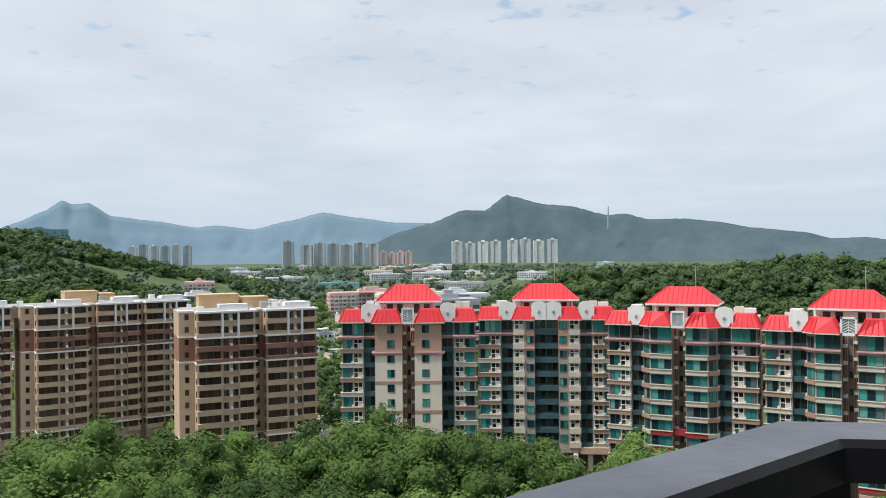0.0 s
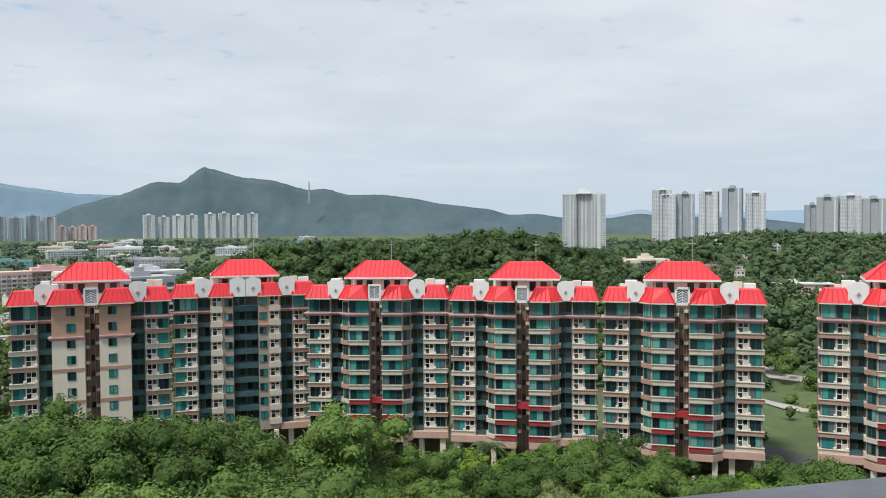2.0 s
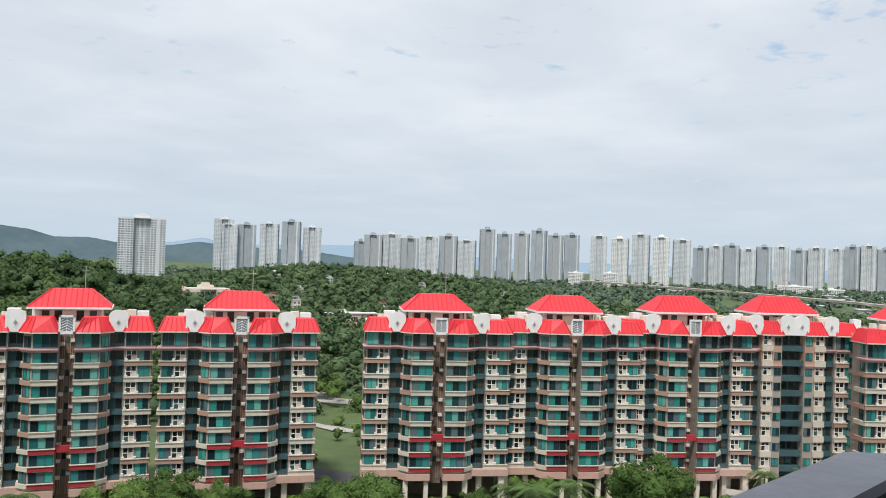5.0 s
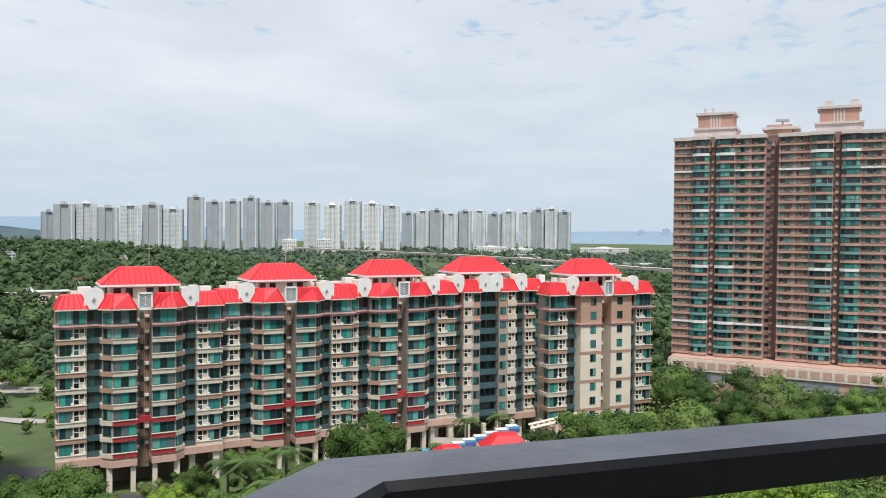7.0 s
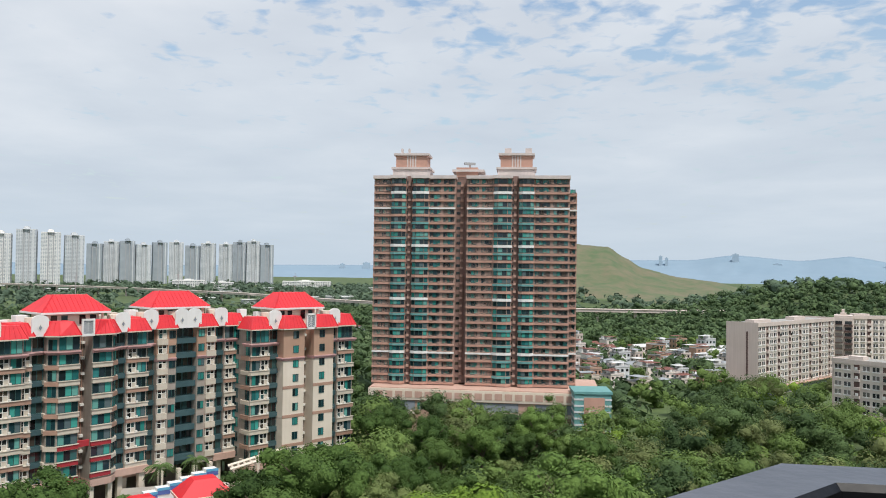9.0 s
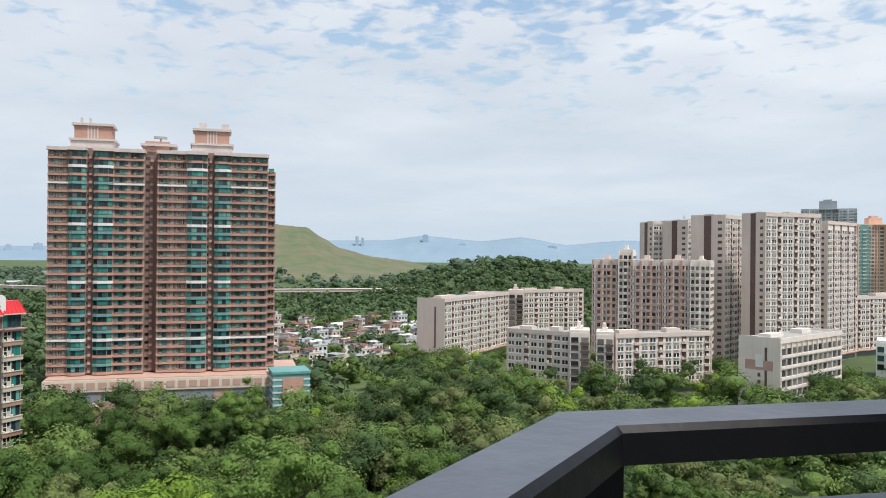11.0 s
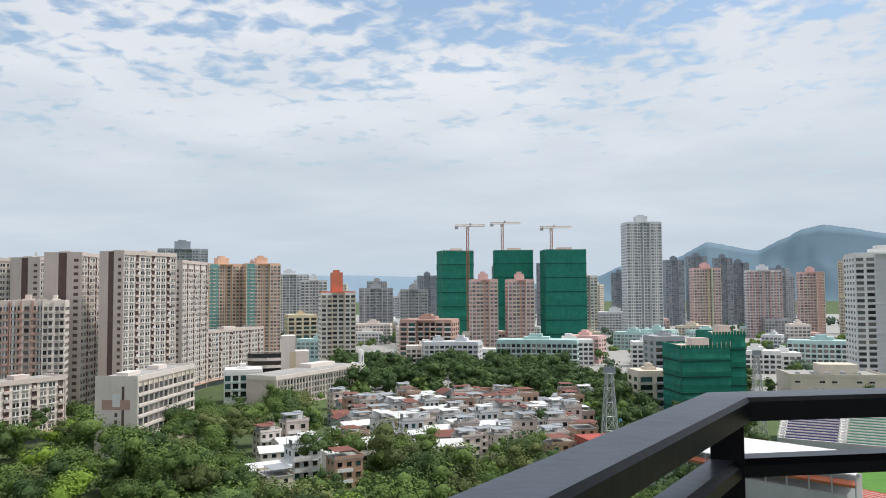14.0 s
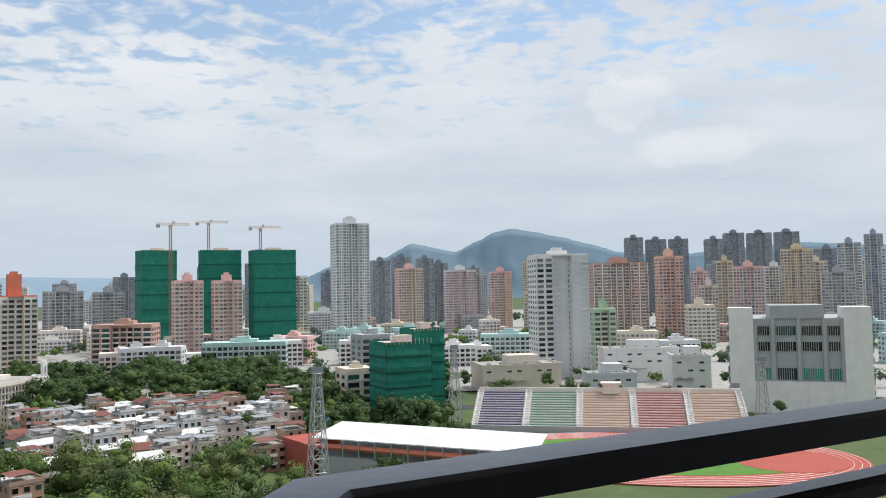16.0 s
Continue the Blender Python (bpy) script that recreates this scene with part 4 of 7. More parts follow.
def city_tower(az, d, w, h, wall, trim=None, glz=None, depth=None, turn=0.0, fh=2.9, bay=3.4, label="", notch=True, cap=None, top_h=5.0, name="tower_block", group="", base=0.0, strips=None, z0=None):
    """High-rise with re-entrant front, window grid on three sides, parapet and tank room."""
    trim, cap = trim or wall, cap or wall
    # far towers take the paler panes that have haze in their colour
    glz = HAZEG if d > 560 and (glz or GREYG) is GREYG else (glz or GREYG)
    depth = depth or max(14.0, w * 0.7)
    p = bearing(az, d)
    b = empty(name, pose(p.x, p.y, terrain(p.x, p.y) - 0.5 if z0 is None else z0, 0, 0, facing(-p.x, -p.y) + turn), label if len(label.split()) > 3 else label + " with a flat roof", "tower block", group)
    body, wins = MB(), MB()
    wins.skip = (0, 4)
    hw = w / 2
    if notch:
        n = w * 0.07
        cols = [(-hw, -hw * 0.36), (-hw * 0.36 + 0.02, hw * 0.36 - 0.02), (hw * 0.36, hw)]
        deep = [0.0, n + 1.2, 0.0]
    else:
        cols, deep = [(-hw, hw)], [0.0]
    for (x0, x1), y in zip(cols, deep):
        body.box(x0, x1, y, depth, 0, h, 0)
    floors = max(2, int((h - base - 1.5) / fh))
    light = d < 950
    for f in range(floors):
        z = h - 1.2 - (f + 1) * fh
        if z < base:
            break
        for ci, ((x0, x1), y) in enumerate(zip(cols, deep)):
            k = max(1, round((x1 - x0) / bay))
            s = (x1 - x0) / k
            for i in range(k):
                a = x0 + i * s
                wall_pane(wins, 0, a + s * 0.14, a + s * 0.86, y, z + 0.85, z + fh - 0.4, 0)
                if light and (i + ci) % 2:
                    wins.box(a + s * 0.06, a + s * 0.94, y - 0.8, y, z - 0.1, z + 0.75, 1)
                elif light:
                    wins.box(a + s * 0.1, a + s * 0.9, y - 0.35, y, z + 0.5, z + 0.8, 1)
        k = max(1, round(depth / bay / 1.2))
        s = depth / k
        for i in range(k):
            a = i * s
            wall_pane(wins, -1, a + s * 0.25, a + s * 0.75, -hw, z + 0.9, z + fh - 0.6, 0)
            wall_pane(wins, 1, a + s * 0.25, a + s * 0.75, hw, z + 0.9, z + fh - 0.6, 0)
    part("wall", body, [wall], b)
    if d < 1250 and h > 40:
        ribs = MB()
        for (x0, x1), y in zip(cols, deep):
            k = max(1, round((x1 - x0) / bay / 2))
            for i in range(k + 1):
                x = x0 + (x1 - x0) * i / k
                ribs.box(max(x - 0.45, x0), min(x + 0.45, x1), y - 0.55, y, base, h + 0.4, 0)
        part("facade_rib", ribs, [trim], b, kind="stuff")
    part("window_grid", wins, [glz, trim], b, kind="stuff")
    if strips:
        st = MB()
        for t0, t1, mi in strips[1]:
            yy = deep[1] if notch and abs((t0 + t1) / 2) < 0.36 else 0.0
            st.box(t0 * hw, t1 * hw, yy - 0.18, yy + 0.1, base, h + 0.3, mi)
        part("facade_strip", st, strips[0], b)
    rf = MB().box(-hw * 0.98, hw * 0.98, 0.2, depth - 0.2, h, h + 0.9, 0)
    part("parapet", rf, [cap], b)
    tk = MB().box(-hw * 0.34, hw * 0.3, depth * 0.25, depth * 0.7, h + 0.9, h + top_h, 0).box(-hw * 0.2, hw * 0.12, depth * 0.3, depth * 0.6, h + top_h, h + top_h + 1.6, 0)
    part("tank_room", tk, [cap], b)
    return b


def slab_block(p, q, depth, h, style, label, name="slab_block", fh=2.8, z=0.0, stripe=True, walls=(CONCL, CONC), group="grey slab blocks", open_base=3.6, bay=3.3):
    """Long slab from p to q along its front; gable ends, window and balcony columns."""
    dr = (q - p)
    ln = Vector((dr.x, dr.y)).length
    b = empty(name, pose(p.x, p.y, z, 0, 0, math.degrees(math.atan2(dr.y, dr.x))), label, "apartment building", group)
    part("wall", MB().box(0, ln, 0, depth, 0, h, 0).box(-0.35, 0.0, -0.3, depth + 0.3, 0, h + 0.8, 1).box(ln, ln + 0.35, -0.3, depth + 0.3, 0, h + 0.8, 1), [walls[0], walls[1]], b)
    part("roof_edge", MB().box(0, ln, -0.35, 0.0, h - 0.9, h + 0.7, 0).box(0, ln, 0.02, depth, h, h + 0.15, 1).box(ln * 0.1, ln * 0.3, depth * 0.4, depth * 0.7, h + 0.15, h + 1.3, 0).box(ln * 0.6, ln * 0.75, depth * 0.4, depth * 0.7, h + 0.15, h + 1.6, 0), [walls[1], ROOFC], b)
    floors = int((h - open_base - 0.5) / fh)
    wins, cols = MB(), MB()
    wins.skip = (4,)
    k = max(2, round(ln / bay))
    s = ln / k
    rnd = random.Random(int(ln * 10))
    for i in range(k):
        a = i * s
        if style == "school":
            cols.box(a - 0.18, a + 0.18, -0.45, 0, 1.0, h - 1, 0)
        elif i % 3 == 2:
            cols.box(a + s * 0.2, a + s * 0.8, -0.06, 0.0, open_base, h - 0.9, 1)
        for f in range(floors):
            zz = open_base + f * fh
            if style == "school":
                wins.box(a + 0.25, a + s - 0.25, -0.08, 0, zz + 1.0, zz + fh - 0.4, 0)
                wins.box(a, a + s, -0.55, 0, zz + 0.05, zz + 0.9, 3)
            elif i % 3 == 2:
                wins.box(a + s * 0.14, a + s * 0.86, -0.7, -0.02, zz + 0.0, zz + 0.95, 2)
                if rnd.random() < 0.7:
                    x = a + rnd.uniform(0.2, 0.5) * s
                    wins.box(x, x + 0.9, -0.9, -0.7, zz + 0.9, zz + 1.9, 1 if rnd.random() < 0.6 else 0)
            else:
                wins.box(a + s * 0.16, a + s * 0.84, -0.07, 0, zz + 0.95, zz + 2.35, 0)
                wins.box(a + s * 0.14, a + s * 0.86, -0.4, 0, zz + 0.55, zz + 0.85, 1)
                wins.box(a + s * 0.46, a + s * 0.54, -0.1, -0.07, zz + 0.95, zz + 2.3, 1)
    part("pier", cols, [walls[1], CONCD], b)
    part("window_grid", wins, [GREYG, WHITE, PINKBR if z else walls[1], walls[1]], b, kind="stuff")
    gb = MB()
    if stripe:
        gb.box(-0.45, -0.35, depth * 0.4, depth * 0.62, 2, h + 0.5, 0)
        for f in range(floors):
            zz = open_base + f * fh
            gb.box(-0.5, -0.34, depth * 0.08, depth * 0.2, zz + 0.8, zz + 2.0, 0)
    else:
        gb.box(-0.4, -0.35, depth * 0.3, depth * 0.36, h * 0.3, h * 0.9, 0)
    part("gable_panel", gb, [CONCD], b, "dark vertical panel on the gable end")
    if style != "school":
        part("ground_arcade", MB().box(0.2, ln - 0.2, -1.6, 0, open_base - 0.5, open_base - 0.1, 0).box(0.5, ln - 0.5, -0.05, 0, 0.3, open_base - 0.6, 1), [SALMON, GREYD], b)
    return b


# ---- brown brick estate ----
def brown_block(p, q, depth, h, secs, stairs, label):
    """Stepped block: secs are (x0, x1, y) of its projecting bays and recesses along the line from p to q."""
    dr = q - p
    b = empty("brown_block", pose(p.x, p.y, 0, 0, 0, math.degrees(math.atan2(dr.y, dr.x))), label, "apartment building", "brown brick blocks")
    fh = 2.86
    n = int((h - 2.6) / fh)
    win_s = window_mesh(1.15, 1.45, 2, 1, BROWND, DARKG)
    win_n = window_mesh(0.9, 1.3, 1, 1, BROWND, DARKG)
    for x0, x1, y in secs:
        w = x1 - x0
        wide = w > 5
        body, bands, trim = MB(), MB(), MB()
        body.box(x0, x1, y, depth, 0, h - 4 * fh - 0.1, 0).box(x0, x1, y, depth, h - 4 * fh - 0.1, h - 2 * fh - 0.1, 1).box(x0, x1, y, depth, h - 2 * fh - 0.1, h, 0)
        part("wall", body, [BROWNW, BROWNM], b)
        if wide:
            big = window_mesh(round(w * 0.37, 2), 1.62, 3, 1, BROWND, BROWNG)
            small = window_mesh(round(w * 0.24, 2), 1.62, 2, 1, BROWND, BROWNG)
        for f in range(n):
            z = h - (f + 1) * fh
            tone = 1 if f in (2, 3) else 0
            if wide:
                bands.box(x0 - 0.12, x0 + w * 0.42, y - 0.75, y, z - 0.12, z + 0.92, tone)
                bands.box(x0 - 0.14, x0 + w * 0.43, y - 0.82, y, z + 0.92, z + 1.0, 0)
                bands.box(x1 - w * 0.29, x1 + 0.12, y - 0.75, y, z - 0.12, z + 0.92, tone)
                bands.box(x1 - w * 0.30, x1 + 0.14, y - 0.82, y, z + 0.92, z + 1.0, 0)
                bands.box(x0 + w * 0.43, x1 - w * 0.30, y - 0.22, y, z + 0.55, z + 0.9, tone)
                bands.box(x0 + w * 0.555, x0 + w * 0.60, y - 0.5, y, z + 0.9, z + 1.5, 2)
                put_window(b, big, x0 + w * 0.215, y - 0.1, z + 1.0)
                put_window(b, small, x1 - w * 0.155, y - 0.1, z + 1.0)
                put_window(b, win_s, x0 + w * 0.49, y - 0.1, z + 1.0)
                put_window(b, win_s, x0 + w * 0.65, y - 0.1, z + 1.0)
                put_window(b, win_n, x0 - 0.1, y + 1.4, z + 1.05, -90)
            else:
                put_window(b, win_n, (x0 + x1) / 2, y - 0.1, z + 1.05)
        o = 0.95 if wide else 0.25
        for k, th in ((0, 0.42), (2, 0.3), (4, 0.3), (n - 1, 0.22)):
            zz = h - k * fh
            trim.box(x0 - o * 0.3, x1 + o * 0.3, y - o, y + 3.0, zz - 0.15, zz - 0.15 + th, 0)
        if wide:
            for xx in (x0 + w * 0.425, x0 + w * 0.70):
                trim.box(xx - 0.22, xx + 0.22, y - 0.9, y, h - 2 * fh, h - 0.2, 0)
            trim.box(x0 + w * 0.38, x1 - w * 0.12, y + 0.2, y + 3.2, h + 0.25, h + 1.7, 0)
            trim.box(x0 + 0.3, x0 + w * 0.38, y + 0.3, y + 0.6, h + 0.25, h + 0.95, 0)
        part("brick_band", bands, [BROWNW, BROWNM, WHITE], b)
        part("white_cornice", trim, [WHITE], b, "white painted cornices and pilasters")
    x0, x1 = secs[0][0], secs[-1][1]
    part("roof_deck", MB().box(x0 + 1, x1 - 1, 9, depth + 4, h - 3, h + 0.1, 0), [ROOFC], b)
    for sx, w, t in stairs:
        part("stair_tower", MB().box(sx, sx + w, 8, 14, h + 0.1, h + t, 0).box(sx - 0.15, sx + w + 0.15, 7.85, 14.15, h + t, h + t + 0.25, 0), [OCHRE], b, "ochre rendered stair tower on the roof")
    rnd = random.Random(int(h * 10))
    cl = MB()
    for k in range(9):
        x, y, w = rnd.uniform(x0 + 2, x1 - 3), rnd.uniform(2, 7.5), rnd.uniform(0.5, 1.6)
        cl.box(x, x + w, y, y + w, h - 0.1, h + rnd.uniform(0.7, 2.0), k % 2)
    part("roof_clutter", cl, [WHITE, GREYW], b, "white sheds and tanks on the roof", kind="stuff")
    return b


brown_block(bearing(-27.3, 225), bearing(-24.3, 227), 16, 37.0, ((-11.0, -5.0, 6.0), (-3.0, 0.0, 4.5), (0.0, 12.0, 0.0), (12.0, 14.8, 4.5), (14.8, 25.4, 2.6), (25.4, 27.2, 5.0), (27.2, 39.0, 2.6)), ((8, 8, 3.2), (16.5, 4, 2.4)), "tan brick apartment block with maroon bands and white cornices")
brown_block(bearing(-17.5, 186), bearing(-9.5, 191), 16, 36.9, ((-3.4, 0.0, 4.5), (0.0, 12.9, 0.0), (12.9, 15.4, 4.0), (15.4, 27.2, 0.0)), ((1.5, 9, 3.4), (11.5, 6, 2.6)), "tan brick apartment block with ochre stair towers on its roof")


# ---- twin tower on its podium ----
def twin_tower():
    c = bearing(95.55, 245)
    t = empty("twin_tower", pose(c.x, c.y, 0, 0, 0, facing(-c.x, -c.y) - 4) @ Matrix.Diagonal((1.035, 1, 1, 1)), "tall salmon brick twin tower with teal bay windows", "tower block")
    h0, h1, fh = 14.5, 78.0, 2.35
    n = 27
    cols = ((-29.6, -24.2, 1.0, "brick"), (-24.2, -19.8, -0.6, "teal"), (-19.8, -17.8, 1.6, "slit"), (-17.8, -12.9, -0.6, "teal"), (-12.9, -4.8, 0.6, "brick"),
            (-4.8, -1.4, 4.0, "slit"), (-1.4, 6.6, 0.6, "brick"), (6.6, 12.0, -0.6, "teal"), (12.0, 14.1, 1.6, "slit"), (14.1, 18.5, -0.6, "teal"), (18.5, 29.0, 0.6, "brick"), (29.0, 31.5, 7.0, "brick"))
    for x0, x1, y, kind in cols:
        w = x1 - x0
        mid_x = (x0 + x1) / 2
        top = h1 - (3.5 if x0 > 28 else 0)
        if kind == "slit":
            mb = MB().box(x0, x1, y, 16, h0, top + 1, 0)
            for i in range(n):
                z = h0 + i * fh
                mb.box(mid_x - 0.4, mid_x + 0.4, y - 0.5, y, z + 0.3, z + 1.0, 1)
                mb.box(x0 + 0.1, mid_x - 0.5, y - 0.08, y, z + 1.0, z + 1.8, 2)
            mb.beam((mid_x + 0.6, y - 0.1, h0), (mid_x + 0.6, y - 0.1, top), 0.09, 0)
            part("light_well", mb, [BROWNSH, SALMON, DARKG], t)
            continue
        if kind == "teal":
            poly = [(x0, 15), (x0, y + 0.8), (x0 + w * 0.25, y), (x1 - w * 0.25, y), (x1, y + 0.8), (x1, 15)]
            body = MB().prism(poly, h0 - 1.5, top, 0)
            band = MB()
            me = window_mesh(round(w * 0.5, 2), 1.4, 2, 1, FRAMEG, TEAL)
            ms = window_mesh(1.25, 1.4, 1, 1, FRAMEG, TEAL)
            for i in range(n):
                z = h0 + i * fh
                put_window(t, me, mid_x, y - 0.06, z + 0.85)
                ang = math.degrees(math.atan2(0.8, w * 0.25))
                put_window(t, ms, x0 + w * 0.125 - 0.02, y + 0.4 - 0.05, z + 0.85, -ang)
                put_window(t, ms, x1 - w * 0.125 + 0.02, y + 0.4 - 0.05, z + 0.85, ang)
                o = 0.3
                pl = [(x0 - 0.1, y + 2), (x0 - 0.1, y + 0.8 - o), (x0 + w * 0.25, y - o), (x1 - w * 0.25, y - o), (x1 + 0.1, y + 0.8 - o), (x1 + 0.1, y + 2)]
                m = 1 if i % 7 == 4 else (2 if i % 2 else 0)
                band.prism(pl, z + 0.0, z + (0.78 if m == 1 else 0.6), m)
            part("wall", body, [TOWERW], t)
            part("spandrel_band", band, [BRICK, WHITE, TEALTILE], t, kind="stuff")
        else:
            body = MB().box(x0, x1, y, 15, h0 - 1.5, top, 0)
            band = MB()
            k = 2 if w > 6 else 1
            me = window_mesh(round(w / k - 0.9, 2), 1.35, max(2, int(w / k / 1.2)), 1, FRAMEG, TEAL)
            for i in range(n - (1 if x0 > 28 else 0)):
                z = h0 + i * fh
                for j in range(k):
                    put_window(t, me, x0 + w * (j + 0.5) / k, y - 0.05, z + 0.85)
                m = 1 if i in (4, n - 4) else 0
                band.box(x0, x1, y - 0.45, y, z + 0.05, z + 0.55, m)
                for j in range(int(w / 2.2)):
                    xx = x0 + 0.8 + j * 2.2
                    band.box(xx, xx + 0.7, y - 0.6, y - 0.3, z + 0.75, z + 1.1, 2)
            part("wall", body, [TOWERW], t)
            part("spandrel_band", band, [BRICK, WHITE, TOWERW], t, kind="stuff")
    crown = MB()
    for x0, x1, y, kind in cols:
        if kind != "slit" and x0 < 28:
            crown.box(x0 - 0.2, x1 + 0.2, y - 1.0, 15, h1, h1 + 1.0, 0)
    part("parapet", crown, [TRIMP], t)
    for cx in (-18.6, 13.2):
        mb = MB().box(cx - 5.6, cx + 5.6, 2, 12, h1 + 1.0, h1 + 3.4, 0).box(cx - 4.8, cx + 4.8, 3, 11, h1 + 3.4, h1 + 8.2, 1)
        mb.box(cx - 6.0, cx + 6.0, 1.6, 12.4, h1 + 3.2, h1 + 3.8, 2).box(cx - 5.4, cx + 5.4, 2.4, 11.6, h1 + 7.6, h1 + 8.3, 2)
        for k in (-1.2, -0.4, 0.4, 1.2):
            mb.box(cx + k - 0.2, cx + k + 0.2, 2.85, 3.0, h1 + 3.8, h1 + 7.6, 2)
        for k in ((-3.4, -1.2) if cx < 0 else (-3.6, 2.6)):
            mb.box(cx + k, cx + k + (0.4 if cx < 0 else 2.0), 4, 6.5, h1 + 8.3, h1 + 10.0, 2)
        part("roof_turret", mb, [TRIMP, BRICK, TRIMP], t, "salmon and cream roof turret")
    part("core_top", MB().box(-5.0, 1.5, 4, 12, h1, h1 + 4.0, 0).box(-6.2, 3.5, 3.4, 12.4, h1 + 2.6, h1 + 3.3, 1).beam((-1, 6, h1 + 4), (-1, 6, h1 + 5), 0.15, 1).prism([(-2.6, 4.6), (0.8, 5.4), (0.6, 6.4), (-2.8, 5.6)], h1 + 5.0, h1 + 5.7, 2), [BRICK, TRIMP, GREYW], t)


twin_tower()
pc = bearing(96.9, 238)
podium = empty("podium", pose(pc.x, pc.y, 0, 0, 0, facing(-pc.x, -pc.y) - 4), "salmon rendered shopping podium with dark openings", "building")
mb = MB().box(-36, 33, 0, 30, 0, 14.2, 0).box(-36.3, 33, -0.5, 0, 10.6, 13.9, 1)
for x in range(-34, 32, 3):
    mb.box(x, x + 2.2, -0.62, -0.5, 11.3, 13.2, 0)
part("wall", mb, [SALMON, CREAM], podium)
# each opening is a dark sheet on the solid wall, for the shade inside
for x0, x1 in ((-35, -22), (-11, 9), (14, 26)):
    part("opening", MB().box(x0, x1, -0.1, 0, 7.6, 10.3, 0).box(x0 - 0.4, x1 + 0.4, -0.8, 0, 6.6, 7.5, 1), [GREYD, CREAM], podium, "dark horizontal car park opening")
for x in (-20, -16.5, -13.5):
    put_window(podium, window_mesh(2.6, 2.2, 3, 1, FRAME, TEAL), x, -0.08, 7.8)
pb = bearing(104.3, 231)
corner = empty("corner_pavilion", pose(pb.x, pb.y, 0, 0, 0, facing(-pb.x, -pb.y) + 8), "teal and salmon banded pavilion with a square motif", "building")
mb = MB().box(-5.2, 5.2, 0, 11, 0, 15.6, 0)
for z in range(6):
    mb.box(-5.35, -2.6, -0.12, 0, 4.2 + z * 1.8, 4.7 + z * 1.8, 1).box(3.4, 5.35, -0.12, 0, 4.2 + z * 1.8, 4.7 + z * 1.8, 1).box(-5.35, -5.2, -0.1, 11, 4.2 + z * 1.8, 4.7 + z * 1.8, 1)
mb.box(-2.5, 3.3, -0.16, 0, 3.6, 14.0, 2).box(-1.2, 2.0, -0.22, -0.16, 7.0, 10.6, 3).box(-0.8, 1.6, -0.26, -0.22, 7.4, 10.2, 2).box(-0.2, 1.0, -0.3, -0.26, 8.1, 9.5, 3)
mb.box(-5.5, 5.5, -0.3, 11.2, 15.0, 15.7, 0).box(-5.3, 5.3, -0.14, 0, 2.8, 3.5, 4)
part("wall", mb, [TEALTILE, PALE, BRICK, CREAM, BLUEP], corner)

# ---- grey slab estate ----
G = "ten-storey warm grey concrete slab with columns of balconies"
slab_block(bearing(115.2, 343), bearing(119.8, 410), 13, 29.4, "grey", G, stripe=False)
slab_block(bearing(120.9, 424), bearing(125.1, 445), 13, 29.9, "grey", G, stripe=False)
part_tower = lambda az, d, w, h, dp, mats, lab: city_tower(az, d, w, h, mats[0], mats[1], GREYG, dp, 0, 2.8, 3.2, lab, notch=False, name="stair_tower", top_h=2.0)
part_tower(120.35, 416, 8, 30.5, 12, (CONC, CONCD), "grey concrete lift tower with open landings")
G2 = "seven-storey grey concrete slab with balconies and washing"
slab_block(bearing(119.75, 300), bearing(124.1, 289), 12, 21.2, "grey", G2, stripe=False)
part_tower(124.85, 284, 7, 22.6, 12, (CONCL, CONCD), "pale concrete stair tower with slot windows")
part_tower(126.6, 282, 6, 22.4, 12, (CONCL, CONCD), "pale concrete stair tower with slot windows")
slab_block(bearing(127.4, 287), bearing(133.7, 308), 12, 21.2, "grey", G2, stripe=False)
slab_block(bearing(132.2, 426), bearing(133.8, 438), 18, 67, "grey", "tall grey slab with dark recessed balconies", bay=3.0)
slab_block(bearing(129.9, 440), bearing(131.7, 446), 18, 66.8, "grey", "tall grey slab with a dark gable stripe", bay=3.0)
slab_block(bearing(134.6, 360), bearing(136.15, 384), 15, 66.4, "grey", "tall grey slab with brown gable stripes", bay=2.7)
slab_block(bearing(137.15, 346), bearing(140.45, 366), 13, 66.6, "grey", "tall grey slab with a white balcony grid and brown gable stripe", bay=3.0)
slab_block(bearing(140.9, 410), bearing(142.55, 440), 18, 65.5, "grey", "tall grey slab with brown panels", bay=2.7)
for k, (az, w, h) in enumerate(((126.7, 12.4, 47.4), (128.0, 6, 51.5), (129.4, 13, 47.2), (131.45, 11.5, 47.4), (133.0, 8, 47.2))):
    city_tower(az, 350 - k * 2, w, h, CONCL if k in (1, 4) else CONC, CONCL if k in (1, 4) else BROWNR, GREYG, 12, -8, 2.8, 2.2, "mid-rise block with dull red panels and white grid", notch=False, top_h=1.3, group="red-panelled blocks", strips=None if k in (1, 4) else ([PALE], ((-0.86, -0.74, 0), (-0.3, -0.2, 0), (0.24, 0.34, 0), (0.76, 0.86, 0))))
school = slab_block(bearing(138.05, 262), bearing(141.65, 301), 13, 24.0, "school", "six-storey beige school with banded windows", "school", 3.3, walls=(CREAM, CONCL), stripe=False, open_base=2.0, bay=3.6, group="")
part("gable_sign", MB().box(-0.42, -0.36, 2.0, 11.0, 14.5, 17.5, 0).box(-0.5, -0.42, 5.2, 7.6, 15.4, 19.4, 1), [BROWNR, WHITE], school, "brown band and white emblem on the gable")
for z in (12.4, 10.2, 8.0):
    part("sign_character", MB().box(-0.46, -0.38, 6.0, 6.9, z, z + 1.2, 0), [CONCD], school, "dark wall sign")
slab_block(bearing(140.6, 421), bearing(146.35, 490), 14, 29.3, "grey", G)
